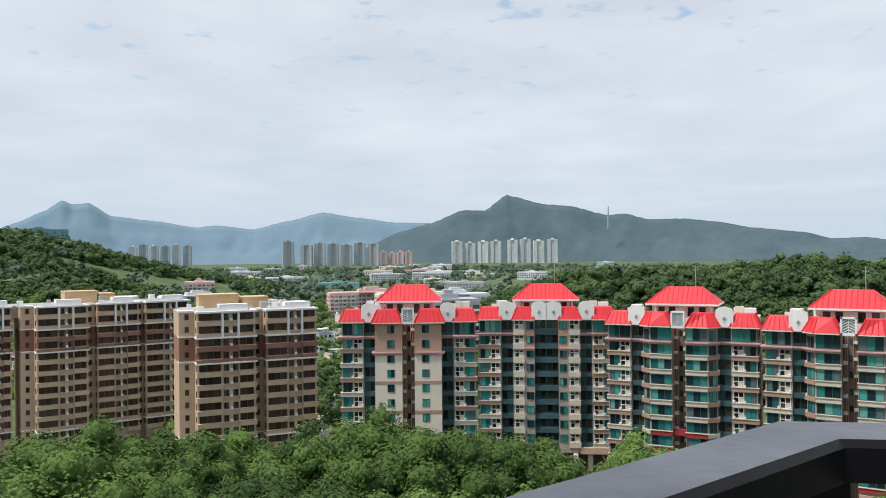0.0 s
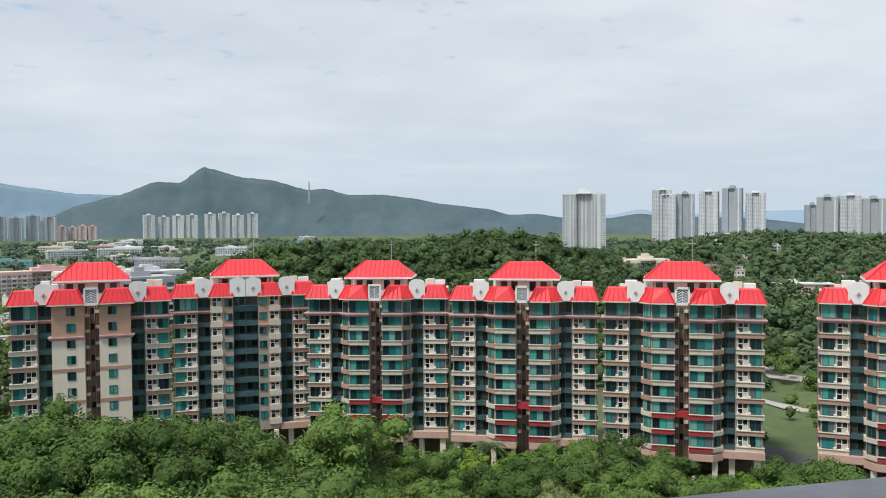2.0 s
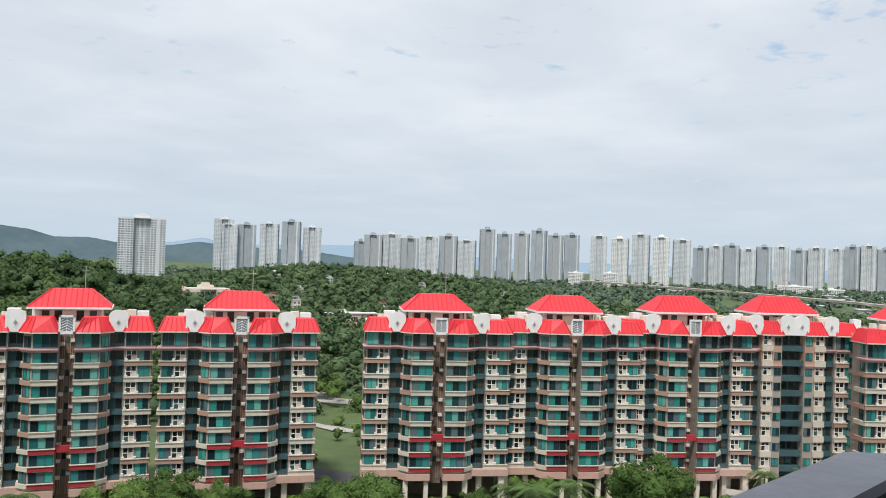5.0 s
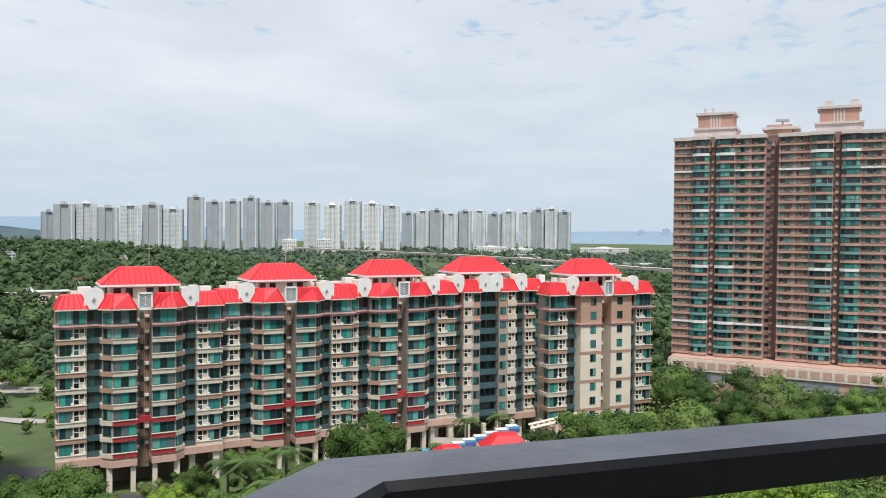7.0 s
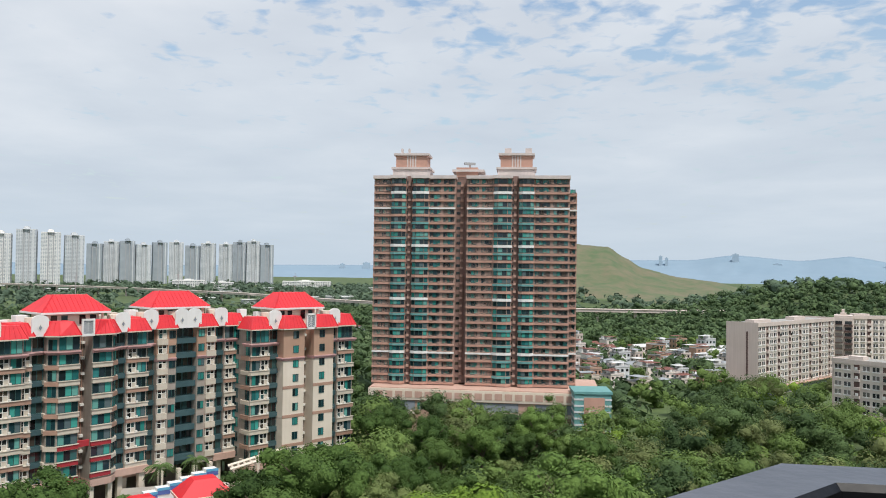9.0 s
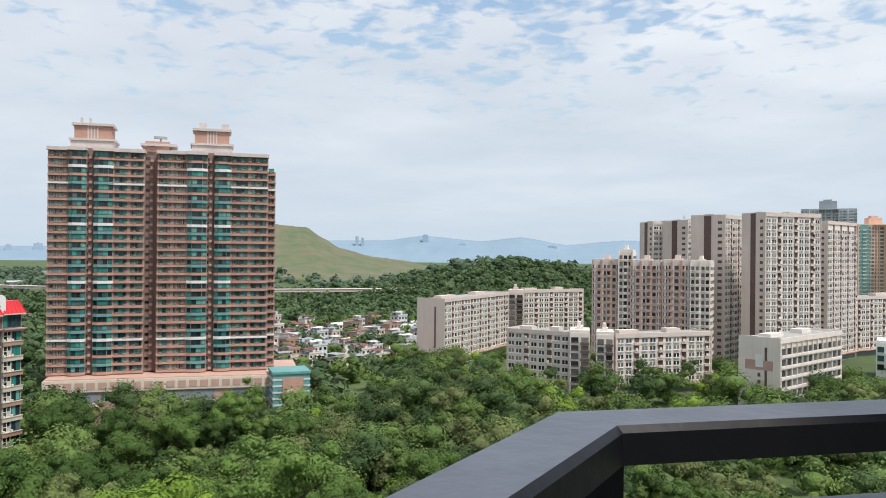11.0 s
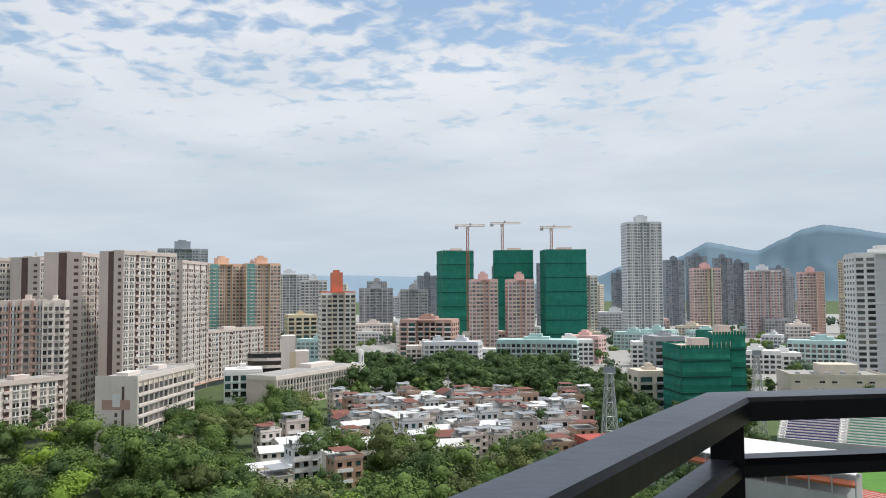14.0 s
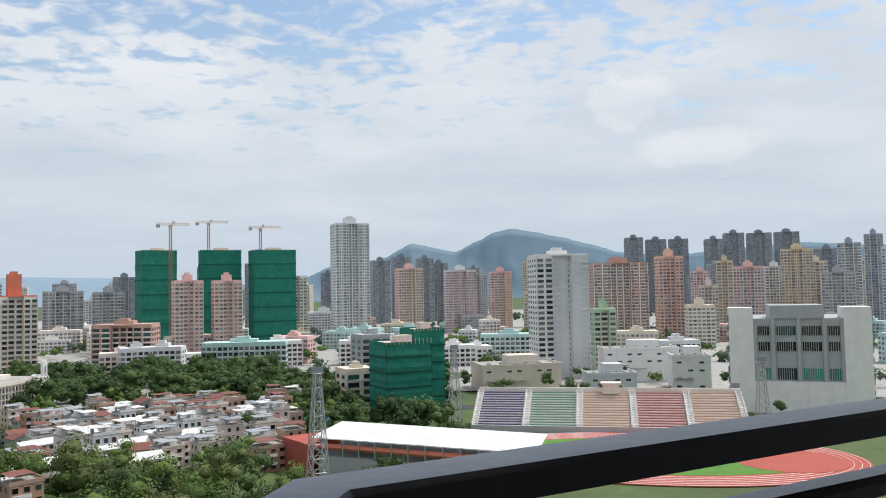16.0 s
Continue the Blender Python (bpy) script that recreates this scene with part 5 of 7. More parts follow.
city_tower(132.0, 900, 9, 82, PALE, label="far pale tower seen above the slabs")

# ---- town ----
T = city_tower
T(143.85, 700, 30, 75, ORANGE, CREAM, GREYG, 22, 20, label="orange and aqua residential tower", strips=([TEALTILE], ((-0.9, -0.45, 0),)), cap=ORANGE, top_h=6)
T(146.4, 690, 29, 75, ORANGE, CREAM, GREYG, 22, 12, label="orange and aqua residential tower", strips=([TEALTILE], ((-0.95, -0.5, 0),)), cap=ORANGE, top_h=6)
T(145.6, 740, 12, 74, BROWNR, label="red-brown tower between orange ones")
T(141.0, 900, 52, 97, BLUEG, PALE, label="pale blue-grey high tower", top_h=9, depth=20)
T(148.2, 880, 42, 70, PALE, WHITE, label="pale tower block")
T(149.9, 800, 26, 62, PALE, WHITE, label="white tower block")
T(149.1, 600, 22, 33, YELLOW, CREAM, DARKG, 18, 10, 3.2, 6, label="cream multi-storey car park", notch=False, top_h=2)
T(151.6, 510, 22, 50, WHITE, CREAM, GREYG, 16, 8, label="white tower with vermilion tank house", cap=VERM, top_h=13, group="")
T(154.3, 800, 34, 53, GREYW, PALE, label="grey residential tower", group="grey towers")
T(157.0, 780, 27, 52, GREYW, PALE, label="grey residential tower", group="grey towers")
T(158.0, 1100, 28, 72, GREYD, GREYW, label="dark grey far tower")
T(159.6, 1150, 26, 60, GREYW, label="grey far tower")
T(156.0, 1000, 18, 44, PALE, label="pale far tower")
T(157.8, 560, 38, 30, BROWNR, WHITE, DARKG, 24, -15, 3.4, 5, label="red brick institution with white balcony bands", notch=True, top_h=3)
T(162.1, 600, 20, 58.5, PINK, CREAM, GREYG, 15, 10, label="pink tiled residential tower", group="pink towers", strips=([BROWNR], ((-0.1, 0.1, 0),)))
T(164.7, 600, 20, 58.5, PINK, CREAM, GREYG, 15, 10, label="pink tiled residential tower", group="pink towers", strips=([BROWNR], ((-0.1, 0.1, 0),)))
T(163.2, 900, 18, 78, GREYD, GREYW, label="dark grey slim tower")
T(166.3, 950, 16, 82, GREYD, GREYW, label="dark grey slim tower")
T(169.3, 750, 22, 64, WHITE, CREAM, GREYG, 18, 20, label="white tower with blue bay stripes", strips=([BLUEP], ((-0.95, -0.7, 0), (-0.1, 0.12, 0))))
T(173.36, 830, 36, 119, PALE, WHITE, GREYG, 24, 15, 3.0, label="very tall pale grey tower with a dark central slot", strips=([GREYD], ((-0.12, 0.16, 0),)), top_h=7)
T(171.6, 1300, 24, 78, GREYD, GREYW, label="dark grey far tower")
T(171.3, 900, 40, 26, PALE, WHITE, label="pale low office block", notch=False)
for k, (az, w, h) in enumerate(((175.4, 26, 92), (176.9, 26, 97), (178.6, 24, 95), (179.6, 26, 88))):
    T(az, 1150 + 20 * k, w, h, GREYD, GREYW, GREYG, 22, 10, label="dark grey residential tower", group="dark grey towers")
T(177.5, 850, 27, 72, PINK, CREAM, GREYG, 20, 14, label="pink tower with yellow-green stripe", strips=([YELLOW, MINT], ((0.05, 0.25, 0), (0.3, 0.42, 1))))
T(181.1, 880, 34, 70, PALE, PINK, GREYG, 20, 8, 2.9, 2.6, label="white tower with a pink window grid")
T(184.0, 900, 24, 68, PINK, CREAM, GREYG, 18, 10, label="salmon pink slim tower", strips=([BROWNR], ((0.4, 0.9, 0),)))
T(186.0, 980, 16, 81, YELLOW, CREAM, GREYG, label="pale yellow-green slim tower")
T(186.2, 800, 17, 44, YELLOW, CREAM, GREYG, label="yellow tower block")
T(188.3, 430, 28.5, 66.5, WHITE, PALE, GREYG, 20, 16, 2.8, 4.5, label="plain white tower with narrow window columns", strips=([PALE], ((0.38, 0.98, 0), (-0.3, 0.28, 0))), top_h=3)
T(191.2, 470, 13, 36, MINT, CREAM, GREYG, 14, 10, label="mint green residential block")
T(192.4, 760, 51, 70, BROWNR, WHITE, GREYG, 26, 14, label="broad red-brown tower with cream balconies", top_h=5)
T(195.8, 720, 21, 74, ORANGE, PINK, GREYG, 18, 14, label="peach tiled slim tower", top_h=6)
T(197.7, 640, 20, 33, CREAM, WHITE, GREYG, 18, 10, label="cream office block", notch=False)
T(198.2, 700, 16, 48, CONC, label="warm grey block with roof hall")
for k, (az, w, h) in enumerate(((193.4, 30, 131), (194.9, 34, 128), (196.4, 32, 129))):
    T(az, 1400 + 30 * k, w, h, GREYD, GREYD, GREYG, 28, 6, label="dark slate high-rise tower", group="slate towers")
for k, (az, w, h) in enumerate(((198.7, 26, 118), (200.0, 30, 128), (201.6, 36, 128), (203.3, 36, 129))):
    T(az, 1300 + 25 * k, w, h, GREYD, GREYD, GREYG, 28, 6, label="dark slate high-rise tower", group="slate towers")
T(199.3, 800, 15, 71, YELLOW, CREAM, GREYG, label="buff residential tower")
T(200.8, 800, 27, 65, PINK, PALE, GREYG, label="pinkish grey residential tower")
T(197.7, 950, 20, 64, PINK, PALE, label="dusky pink tower")
T(202.4, 900, 26, 66, PALE, WHITE, label="pale residential tower")
T(203.8, 850, 29, 82, YELLOW, CREAM, label="ochre yellow residential tower")
T(204.9, 880, 22, 70, CREAM, WHITE, label="cream residential tower")
T(206.2, 800, 28, 58, GREYW, PALE, label="grey-green residential tower")
T(206.9, 900, 22, 88, BLUEG, WHITE, label="blue-white high tower")
T(208.3, 950, 18, 98, BLUEG, PALE, label="blue-grey high tower")
T(205.6, 1100, 30, 90, GREYD, label="dark far tower")
T(210.3, 700, 26, 104, GREYW, PALE, label="tall grey tower")
T(209.4, 820, 20, 80, PALE, label="pale tower")
# school with aqua bands, low institutions
T(165.7, 475, 48, 20, AQUA, WHITE, GREYG, 18, -6, 3.2, 3.0, label="aqua and white banded school building", notch=False, top_h=2.5, name="school_building")
T(184.5, 560, 42, 17, AQUA, WHITE, GREYG, 18, 0, 3.2, 3.4, label="pale aqua school building", notch=False, top_h=3, name="school_building")


def public_building(az, d, w, h, depth, turn, wall, rows, label):
    """Low hall of plain walls: a taller stage, a band of high slit windows, parapets and roof plant."""
    p = bearing(az, d)
    b = empty("public_building", pose(p.x, p.y, terrain(p.x, p.y), 0, 0, facing(-p.x, -p.y) + turn), label, "public building")
    part("wall", MB().box(-w / 2, w / 2, 0, depth, 0, h, 0), [wall], b)
    part("stage", MB().box(-w * 0.12, w * 0.28, depth * 0.35, depth * 0.8, h, h + 4.2, 0), [wall], b)
    part("parapet", MB().box(-w / 2 - 0.2, w / 2 + 0.2, -0.25, 0.2, h - 0.6, h + 0.9, 0).box(-w / 2 - 0.2, -w / 2 + 0.2, 0.2, depth, h - 0.6, h + 0.9, 0).box(w / 2 - 0.2, w / 2 + 0.2, 0.2, depth, h - 0.6, h + 0.9, 0), [wall], b)
    part("roof", MB().box(-w / 2 + 0.2, w / 2 - 0.2, 0.2, depth, h, h + 0.1, 0), [ROOFC], b)
    slit = window_mesh(2.2, 0.9, 2, 1, GREYD, DARKG)
    for r in range(rows):
        for k in range(int(w / 5)):
            if (k + r) % 3 != 1:
                put_window(b, slit, -w / 2 + 3 + k * 5, -0.12, h - 3.0 - r * 3.6)
    part("canopy", MB().box(-w * 0.45, w * 0.05, -1.4, 0, h * 0.42, h * 0.42 + 0.35, 0), [GREYW], b)
    plant_box = MB()
    for k in range(5):
        plant_box.box(-w * 0.42 + k * w * 0.16, -w * 0.42 + k * w * 0.16 + 1.6, depth * 0.12, depth * 0.2, h + 0.1, h + 1.3 + 0.3 * (k % 2), 0)
    part("roof_plant", plant_box, [STEEL], b, kind="stuff")
    return b


public_building(185.3, 385, 39, 12.4, 26, 16, CREAM, 1, "cream low public hall with blank walls")
public_building(191.6, 372, 22, 9.5, 18, 12, PALE, 1, "low pale hall with a flat grey roof")
public_building(193.6, 420, 38, 17, 20, 12, WHITE, 2, "white low public building with slit windows")
public_building(196.9, 380, 17, 17, 18, 8, WHITE, 4, "white public building with rows of windows")
T(173.8, 345, 14, 16, CREAM, GREYW, DARKG, 14, 20, 3.3, 6, label="cream block beside the netted building", notch=False, top_h=2, name="public_building")
T(174.9, 420, 16, 26, GREYW, PALE, DARKG, 18, 20, 3.3, 6, label="grey block with few windows", notch=False, top_h=2, name="public_building")
rnd = random.Random(11)
for k in range(80):
    az, d = rnd.uniform(149, 212), rnd.uniform(500, 900)
    T(az, d, rnd.uniform(14, 34), rnd.uniform(9, 21), rnd.choice((WHITE, PALE, CREAM, GREYW, AQUA, CONCL, PINK)), None, GREYG, 14, rnd.uniform(-25, 25), 3.0, 3.4, label="low town block with flat roof", notch=False, top_h=3, name="town_block", group="low town blocks")
for k in range(20):
    az, d = rnd.uniform(148, 212), rnd.uniform(1000, 1700)
    T(az, d, rnd.uniform(20, 40), rnd.uniform(45, 85), rnd.choice((GREYW, PALE, GREYD, BLUEG, CREAM)), None, GREYG, 18, rnd.uniform(-25, 25), 3.0, 3.6, label="far residential tower in haze", name="far_tower", group="far town towers")

# ---- far estates ----
far_sets = (
    (31.3, 1100, 1, 58, 85, 0, (PALE, BROWND)), (36.9, 1900, 1, 44, 118, 0, (PALE,)), (39.7, 1900, 5, 42, 120, 1.5, (PALE, BLUEG)),
    (46.2, 1990, 1, 30, 84, 0, (BLUEG,)), (50.4, 1980, 6, 44, 104, 1.34, (GREYW, PALE)), (58.3, 1980, 6, 36, 122, 1.2, (GREYW, BLUEG)),
    (66.0, 1980, 5, 40, 120, 1.42, (PALE, WHITE)), (73.6, 2300, 8, 38, 110, 1.03, (BLUEG, PALE)), (79.8, 2300, 4, 36, 116, 0.95, (PALE, BLUEG)),
    (2.4, 3500, 4, 46, 92, 0.92, (WHITE, PALE)), (6.4, 3400, 4, 44, 98, 0.95, (WHITE, PALE)), (-11.0, 3100, 1, 44, 90, 0, (GREYW,)), (-7.4, 3100, 6, 44, 84, 0.95, (BLUEG, GREYW)),
    (-19.6, 3600, 6, 34, 88, 0.7, (PALE, BLUEG)), (-3.4, 3300, 4, 30, 50, 0.6, (PINK,)),
)
for az, d, n, w, h, step, walls in far_sets:
    for i in range(n):
        a = az + (i - (n - 1) / 2) * step
        hh = h * (1 + 0.05 * math.sin(i * 2.1 + az))
        # beyond 1500 m, panes in plain BLUEG and light strips paint in the haze
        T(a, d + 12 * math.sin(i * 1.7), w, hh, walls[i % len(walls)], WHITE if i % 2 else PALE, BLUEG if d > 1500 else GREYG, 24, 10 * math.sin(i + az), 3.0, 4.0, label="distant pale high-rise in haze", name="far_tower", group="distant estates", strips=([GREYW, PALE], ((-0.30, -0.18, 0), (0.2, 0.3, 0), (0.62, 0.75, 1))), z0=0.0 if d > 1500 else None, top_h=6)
for az, w, h in ((61.6, 34, 30), (64.0, 32, 32), (76.0, 70, 18), (78.2, 50, 14), (84.0, 110, 18), (47.0, 30, 22), (41.8, 70, 26)):
    T(az, 1850, w, h, WHITE, PALE, GREYG, 20, 0, 3.2, 4, label="white low block before the distant estate", notch=False, name="far_block", top_h=2)
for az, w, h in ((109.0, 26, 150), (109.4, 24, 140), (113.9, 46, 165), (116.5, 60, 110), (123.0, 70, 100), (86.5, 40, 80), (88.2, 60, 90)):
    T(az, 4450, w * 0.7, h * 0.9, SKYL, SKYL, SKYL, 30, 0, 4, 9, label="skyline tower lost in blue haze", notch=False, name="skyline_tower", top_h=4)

mp = bearing(11.75, 3720)
mm = MB()
for sx, sy in ((-4, -4), (4, -4), (4, 4), (-4, 4)):
    mm.beam((sx, sy, 150), (sx * 0.2, sy * 0.2, 252), 0.8)
for k in range(6):
    mm.beam((-4 + k * 0.5, -4, 165 + k * 13), (4 - k * 0.5, -4, 177 + k * 13), 0.5)
thing("pylon", mm, [STEEL], "slender steel mast on the mountain ridge", "mast", pose(mp.x, mp.y, 0))

# ---- netted towers, cranes ----
def netted(az, d, w, h, dp, turn, label, base=0.0, seams=6):
    p = bearing(az, d)
    b = empty("netted_building", pose(p.x, p.y, 0, 0, 0, facing(-p.x, -p.y) + turn), label, "construction site", "netted buildings")
    net, seam = MB(), MB()
    nx, nz = 14, 18

    def sheet(x0, y0, x1, y1, ox, oy):
        i = len(net.v)
        for r in range(nz + 1):
            for c in range(nx + 1):
                t, s = c / nx, r / nz
                k = 0.35 * noise.noise((t * 5 + az, s * 7, x0)) + (0.25 if (r % 3 == 0) else -0.05)
                net.pt(x0 + (x1 - x0) * t + ox * k, y0 + (y1 - y0) * t + oy * k, base + (h - base) * s)
        for r in range(nz):
            for c in range(nx):
                a = i + r * (nx + 1) + c
                net.f.append([a, a + 1, a + nx + 2, a + nx + 1])
                net.m.append(0)
    hw = w / 2
    sheet(-hw, 0, hw, 0, 0, -1)
    sheet(-hw, dp, -hw, 0, -1, 0)
    sheet(hw, 0, hw, dp, 1, 0)
    sheet(hw, dp, -hw, dp, 0, 1)
    part("scaffold_net", net, [NET], b, "green scaffold netting")
    for k in range(1, seams):
        z = base + (h - base) * k / seams
        seam.box(-hw - 0.4, hw + 0.4, -0.45, dp + 0.4, z - 0.25, z + 0.25, 0)
    part("net_seam", seam, [NETL], b)
    part("concrete_core", MB().box(-hw + 1, hw - 1, 1, dp - 1, 0, h - 0.5, 0).box(-hw * 0.3, hw * 0.4, dp * 0.3, dp * 0.6, h - 0.5, h + 2.2, 0), [CONC], b)
    poles = MB()
    for k in range(12):
        x = -hw + w * k / 11
        poles.beam((x, -0.3, h - 1), (x, -0.3, h + 1.2), 0.07, 0)
    part("scaffolding", poles, [YELLOW], b, kind="stuff")
    return b


netted(160.2, 700, 28, 86, 24, 14, "high tower wrapped in green scaffold netting", seams=7)
netted(164.2, 720, 35, 87, 26, 4, "high tower wrapped in green scaffold netting", seams=7)
netted(167.9, 700, 36, 86, 26, 12, "high tower wrapped in green scaffold netting", seams=7)
netted(177.2, 312, 19, 29.5, 18, 24, "low building wrapped in bright green netting", seams=5)
netted(178.7, 322, 13, 34, 16, 24, "stair core wrapped in bright green netting", seams=5)


def tower_crane(az, d, top, jib_l, jib_r, base, label):
    p = bearing(az, d)
    b = empty("tower_crane", pose(p.x, p.y, 0, 0, 0, facing(-p.x, -p.y)), label, "crane", "tower cranes")
    mast = MB()
    for x in (-1, 1):
        for y in (-1, 1):
            mast.beam((x, y, base), (x, y, top), 0.22, 0)
    for k in range(int((top - base) / 2.2)):
        z = base + k * 2.2
        s = 1 if k % 2 else -1
        mast.beam((-s, -1, z), (s, -1, z + 2.2), 0.14, 0).beam((-s, 1, z), (s, 1, z + 2.2), 0.14, 0).beam((-1, s, z), (-1, -s, z + 2.2), 0.14, 0)
    part("mast", mast, [CRANER], b)
    jib = MB()
    for y, z in ((-0.8, 0), (0.8, 0), (0, 1.6)):
        jib.beam((-jib_l, y, top + z), (jib_r, y, top + z), 0.2, 0)
    n = int((jib_l + jib_r) / 2)
    for k in range(n):
        x = -jib_l + k * 2
        jib.beam((x, -0.8, top), (x + 1, 0, top + 1.6), 0.12, 0).beam((x + 1, 0, top + 1.6), (x + 2, -0.8, top), 0.12, 0)
    part("jib", jib, [CRANE], b)
    part("cab", MB().box(-1.6, 1.6, -1.4, 1.4, top - 2.6, top - 0.2, 0).box(1.6, 3.2, -1, 1, top + 1.6, top + 2.8, 0), [CRANE], b)
    part("counterweight", MB().box(jib_r - 3 if jib_r < jib_l else -jib_l, jib_r if jib_r < jib_l else -jib_l + 3, -1, 1, top - 2.2, top + 0.4, 0), [GREYW], b)
    return b


tower_crane(160.9, 686, 106, 11, 15, 2, "orange-brown tower crane beside a netted tower")
tower_crane(163.4, 735, 112, 11, 17, 60, "pale tower crane above a netted tower")
tower_crane(166.9, 715, 106, 10, 18, 60, "pale tower crane above a netted tower")


def lattice_mast(az, d, h, w, label):
    p = bearing(az, d)
    b = empty("floodlight_mast", pose(p.x, p.y, terrain(p.x, p.y), 0, 0, facing(-p.x, -p.y) + 20), label, "lattice mast", "floodlight masts")
    mb = MB()
    n = 9
    for k in range(n):
        z0, z1 = h * k / n, h * (k + 1) / n
        r0, r1 = w / 2 * (1 - 0.72 * k / n), w / 2 * (1 - 0.72 * (k + 1) / n)
        for i in range(4):
            a0, a1 = math.pi / 4 + i * math.pi / 2, math.pi / 4 + (i + 1) * math.pi / 2
            p0, p1 = (r0 * math.cos(a0), r0 * math.sin(a0), z0), (r1 * math.cos(a0), r1 * math.sin(a0), z1)
            q0, q1 = (r0 * math.cos(a1), r0 * math.sin(a1), z0), (r1 * math.cos(a1), r1 * math.sin(a1), z1)
            mb.beam(p0, p1, 0.11).beam(p0, q1, 0.06).beam(q0, p1, 0.06).beam(p1, q1, 0.06)
    part("mast", mb, [STEEL], b)
    part("platform", MB().box(-1.5, 1.5, -0.7, 0.7, h, h + 0.2, 0).box(-1.5, 1.5, -0.5, -0.3, h + 0.2, h + 1.7, 1), [STEEL, GREYD], b)
    return b


lattice_mast(170.6, 196, 30, 7.0, "white lattice floodlight mast beside the sports ground")
lattice_mast(180.4, 286, 28, 6.5, "white lattice floodlight mast beside the netted building")
lattice_mast(201.3, 282, 24, 6.5, "lattice floodlight mast before the grey hall")
lattice_mast(199.6, 300, 13, 3.5, "short lattice floodlight mast")

# ---- big grey sports hall ----
hc = bearing(203.7, 332)
hall = empty("sports_hall", pose(hc.x, hc.y, 0, 0, 0, facing(-hc.x, -hc.y) + 6), "large white hall with a grey louvred front", "building")
mb = MB().box(-24, 24, 1.5, 40, 0, 36, 1).box(-25, -16.2, 0, 14, 0, 40.2, 0).box(15.6, 25, 0, 14, 0, 40.2, 0).box(-10, 9, 0.7, 20, 36, 41, 1).box(-16.2, 15.6, 0.4, 2, 0, 12, 0)
part("wall", mb, [WHITE, GREYW], hall)
pi_ = MB()
for x in (-15.6, -9.2, 0.0, 9.0, 15.2):
    pi_.box(x - 0.7, x + 0.7, 0.6, 1.5, 12, 36, 0)
part("pilaster", pi_, [GREYW], hall)
lv = MB()
for x0, x1 in ((-14.6, -10.4), (-8.0, -1.0), (1.0, 8.0), (10.2, 14.2)):
    for z0, z1 in ((29.5, 33.0), (23.6, 27.0), (12.6, 17.0)):
        lv.box(x0, x1, 1.42, 1.5, z0, z1, 1 if z0 > 20 else 2)
        for k in range(int((x1 - x0) / 0.8)):
            lv.box(x0 + k * 0.8, x0 + k * 0.8 + 0.18, 1.1, 1.5, z0 - 0.3, z1 + 0.3, 0)
part("louvre", lv, [GREYW, DARKG, TEAL], hall, "vertical louvres over dark windows", kind="stuff")
sd_ = MB()
for k in range(9):
    sd_.box(-25.7, -25.0, 2, 5, 3 + k * 4, 5.2 + k * 4, 0).box(25.0, 25.7, 2, 5, 3 + k * 4, 5.2 + k * 4, 0)
part("side_louvre", sd_, [GREYD], hall)

# ---- church and white school ----
ca, cb = bearing(147.2, 350), bearing(152.9, 402)
cd = cb - ca
church = empty("church", pose(cb.x, cb.y, 0, 0, 0, math.degrees(math.atan2(cd.y, cd.x))) @ Matrix.Translation((-20, 0, 0)), "pale church hall with louvred wall and bell gable", "church")
cw = 20 - cd.length
part("wall", MB().box(cw, 20, 0, 16, 0, 12.4, 0), [CONC], church)
part("roof_edge", MB().box(cw - 0.4, 20.4, -0.4, 16, 12.4, 14.2, 0).box(cw, 20, 0.2, 15.6, 14.2, 14.3, 1).box(-8, 12, 8, 15, 14.3, 16.0, 0), [CONCL, ROOFC], church)
fins = MB()
for k in range(int((20 - cw) / 2.2)):
    fins.box(cw + 0.6 + k * 2.2, cw + 0.9 + k * 2.2, -0.4, 0, 1, 12.2, 1)
    for q in range(4):
        fins.box(cw + 1.2 + k * 2.2, cw + 2.5 + k * 2.2, -0.1, 0, 2.0 + q * 2.6, 3.9 + q * 2.6, 0)
part("louvred_front", fins, [GREYG, CONCL], church, kind="stuff")
mb = MB()
arc = [(23.5 + 3.4 * math.cos(a), 12.2 + 2.4 * math.sin(a)) for a in [math.pi * k / 8 for k in range(9)]]
xz_plate(mb, [(19.9, 0), (28, 0), (28, 9.5)] + arc + [(19.9, 9.5)], -0.6, 5, 0)
xz_plate(mb, [(21.9, 12), (25.1, 12)] + [(23.5 + 1.6 * math.cos(a), 19.5 + 1.8 * math.sin(a)) for a in [math.pi * k / 8 for k in range(9)]], -0.7, 0.5, 0)
xz_plate(mb, [(22.9, 15), (24.1, 15), (24.1, 18), (23.5, 18.8), (22.9, 18)], -0.8, -0.7, 1)
mb.box(22.4, 24.6, -0.7, -0.6, 0.5, 5.5, 1)
mb.box(23.4, 23.6, -0.2, 0.0, 21.2, 23.2, 1).box(22.9, 24.1, -0.2, 0.0, 22.2, 22.4, 1)
part("bell_gable", mb, [WHITE, GREYD], church, "white bell gable with arched door")
city_tower(145.0, 372, 17, 15, WHITE, AQUA, DARKG, 16, 0, 3.6, 3.4, "white modern school wing with green trim", notch=False, name="school_building", top_h=1.5)
sc = bearing(147.3, 412)
ws = empty("school_tower", pose(sc.x, sc.y, 0, 0, 0, facing(-sc.x, -sc.y)), "white school with curved balconies and yellow panel", "school")
mb = MB().box(2, 9, 0, 12, 0, 28, 0).box(9, 16, 3, 14, 0, 20, 0).box(6.4, 9.2, -0.15, 0, 8, 20, 1)
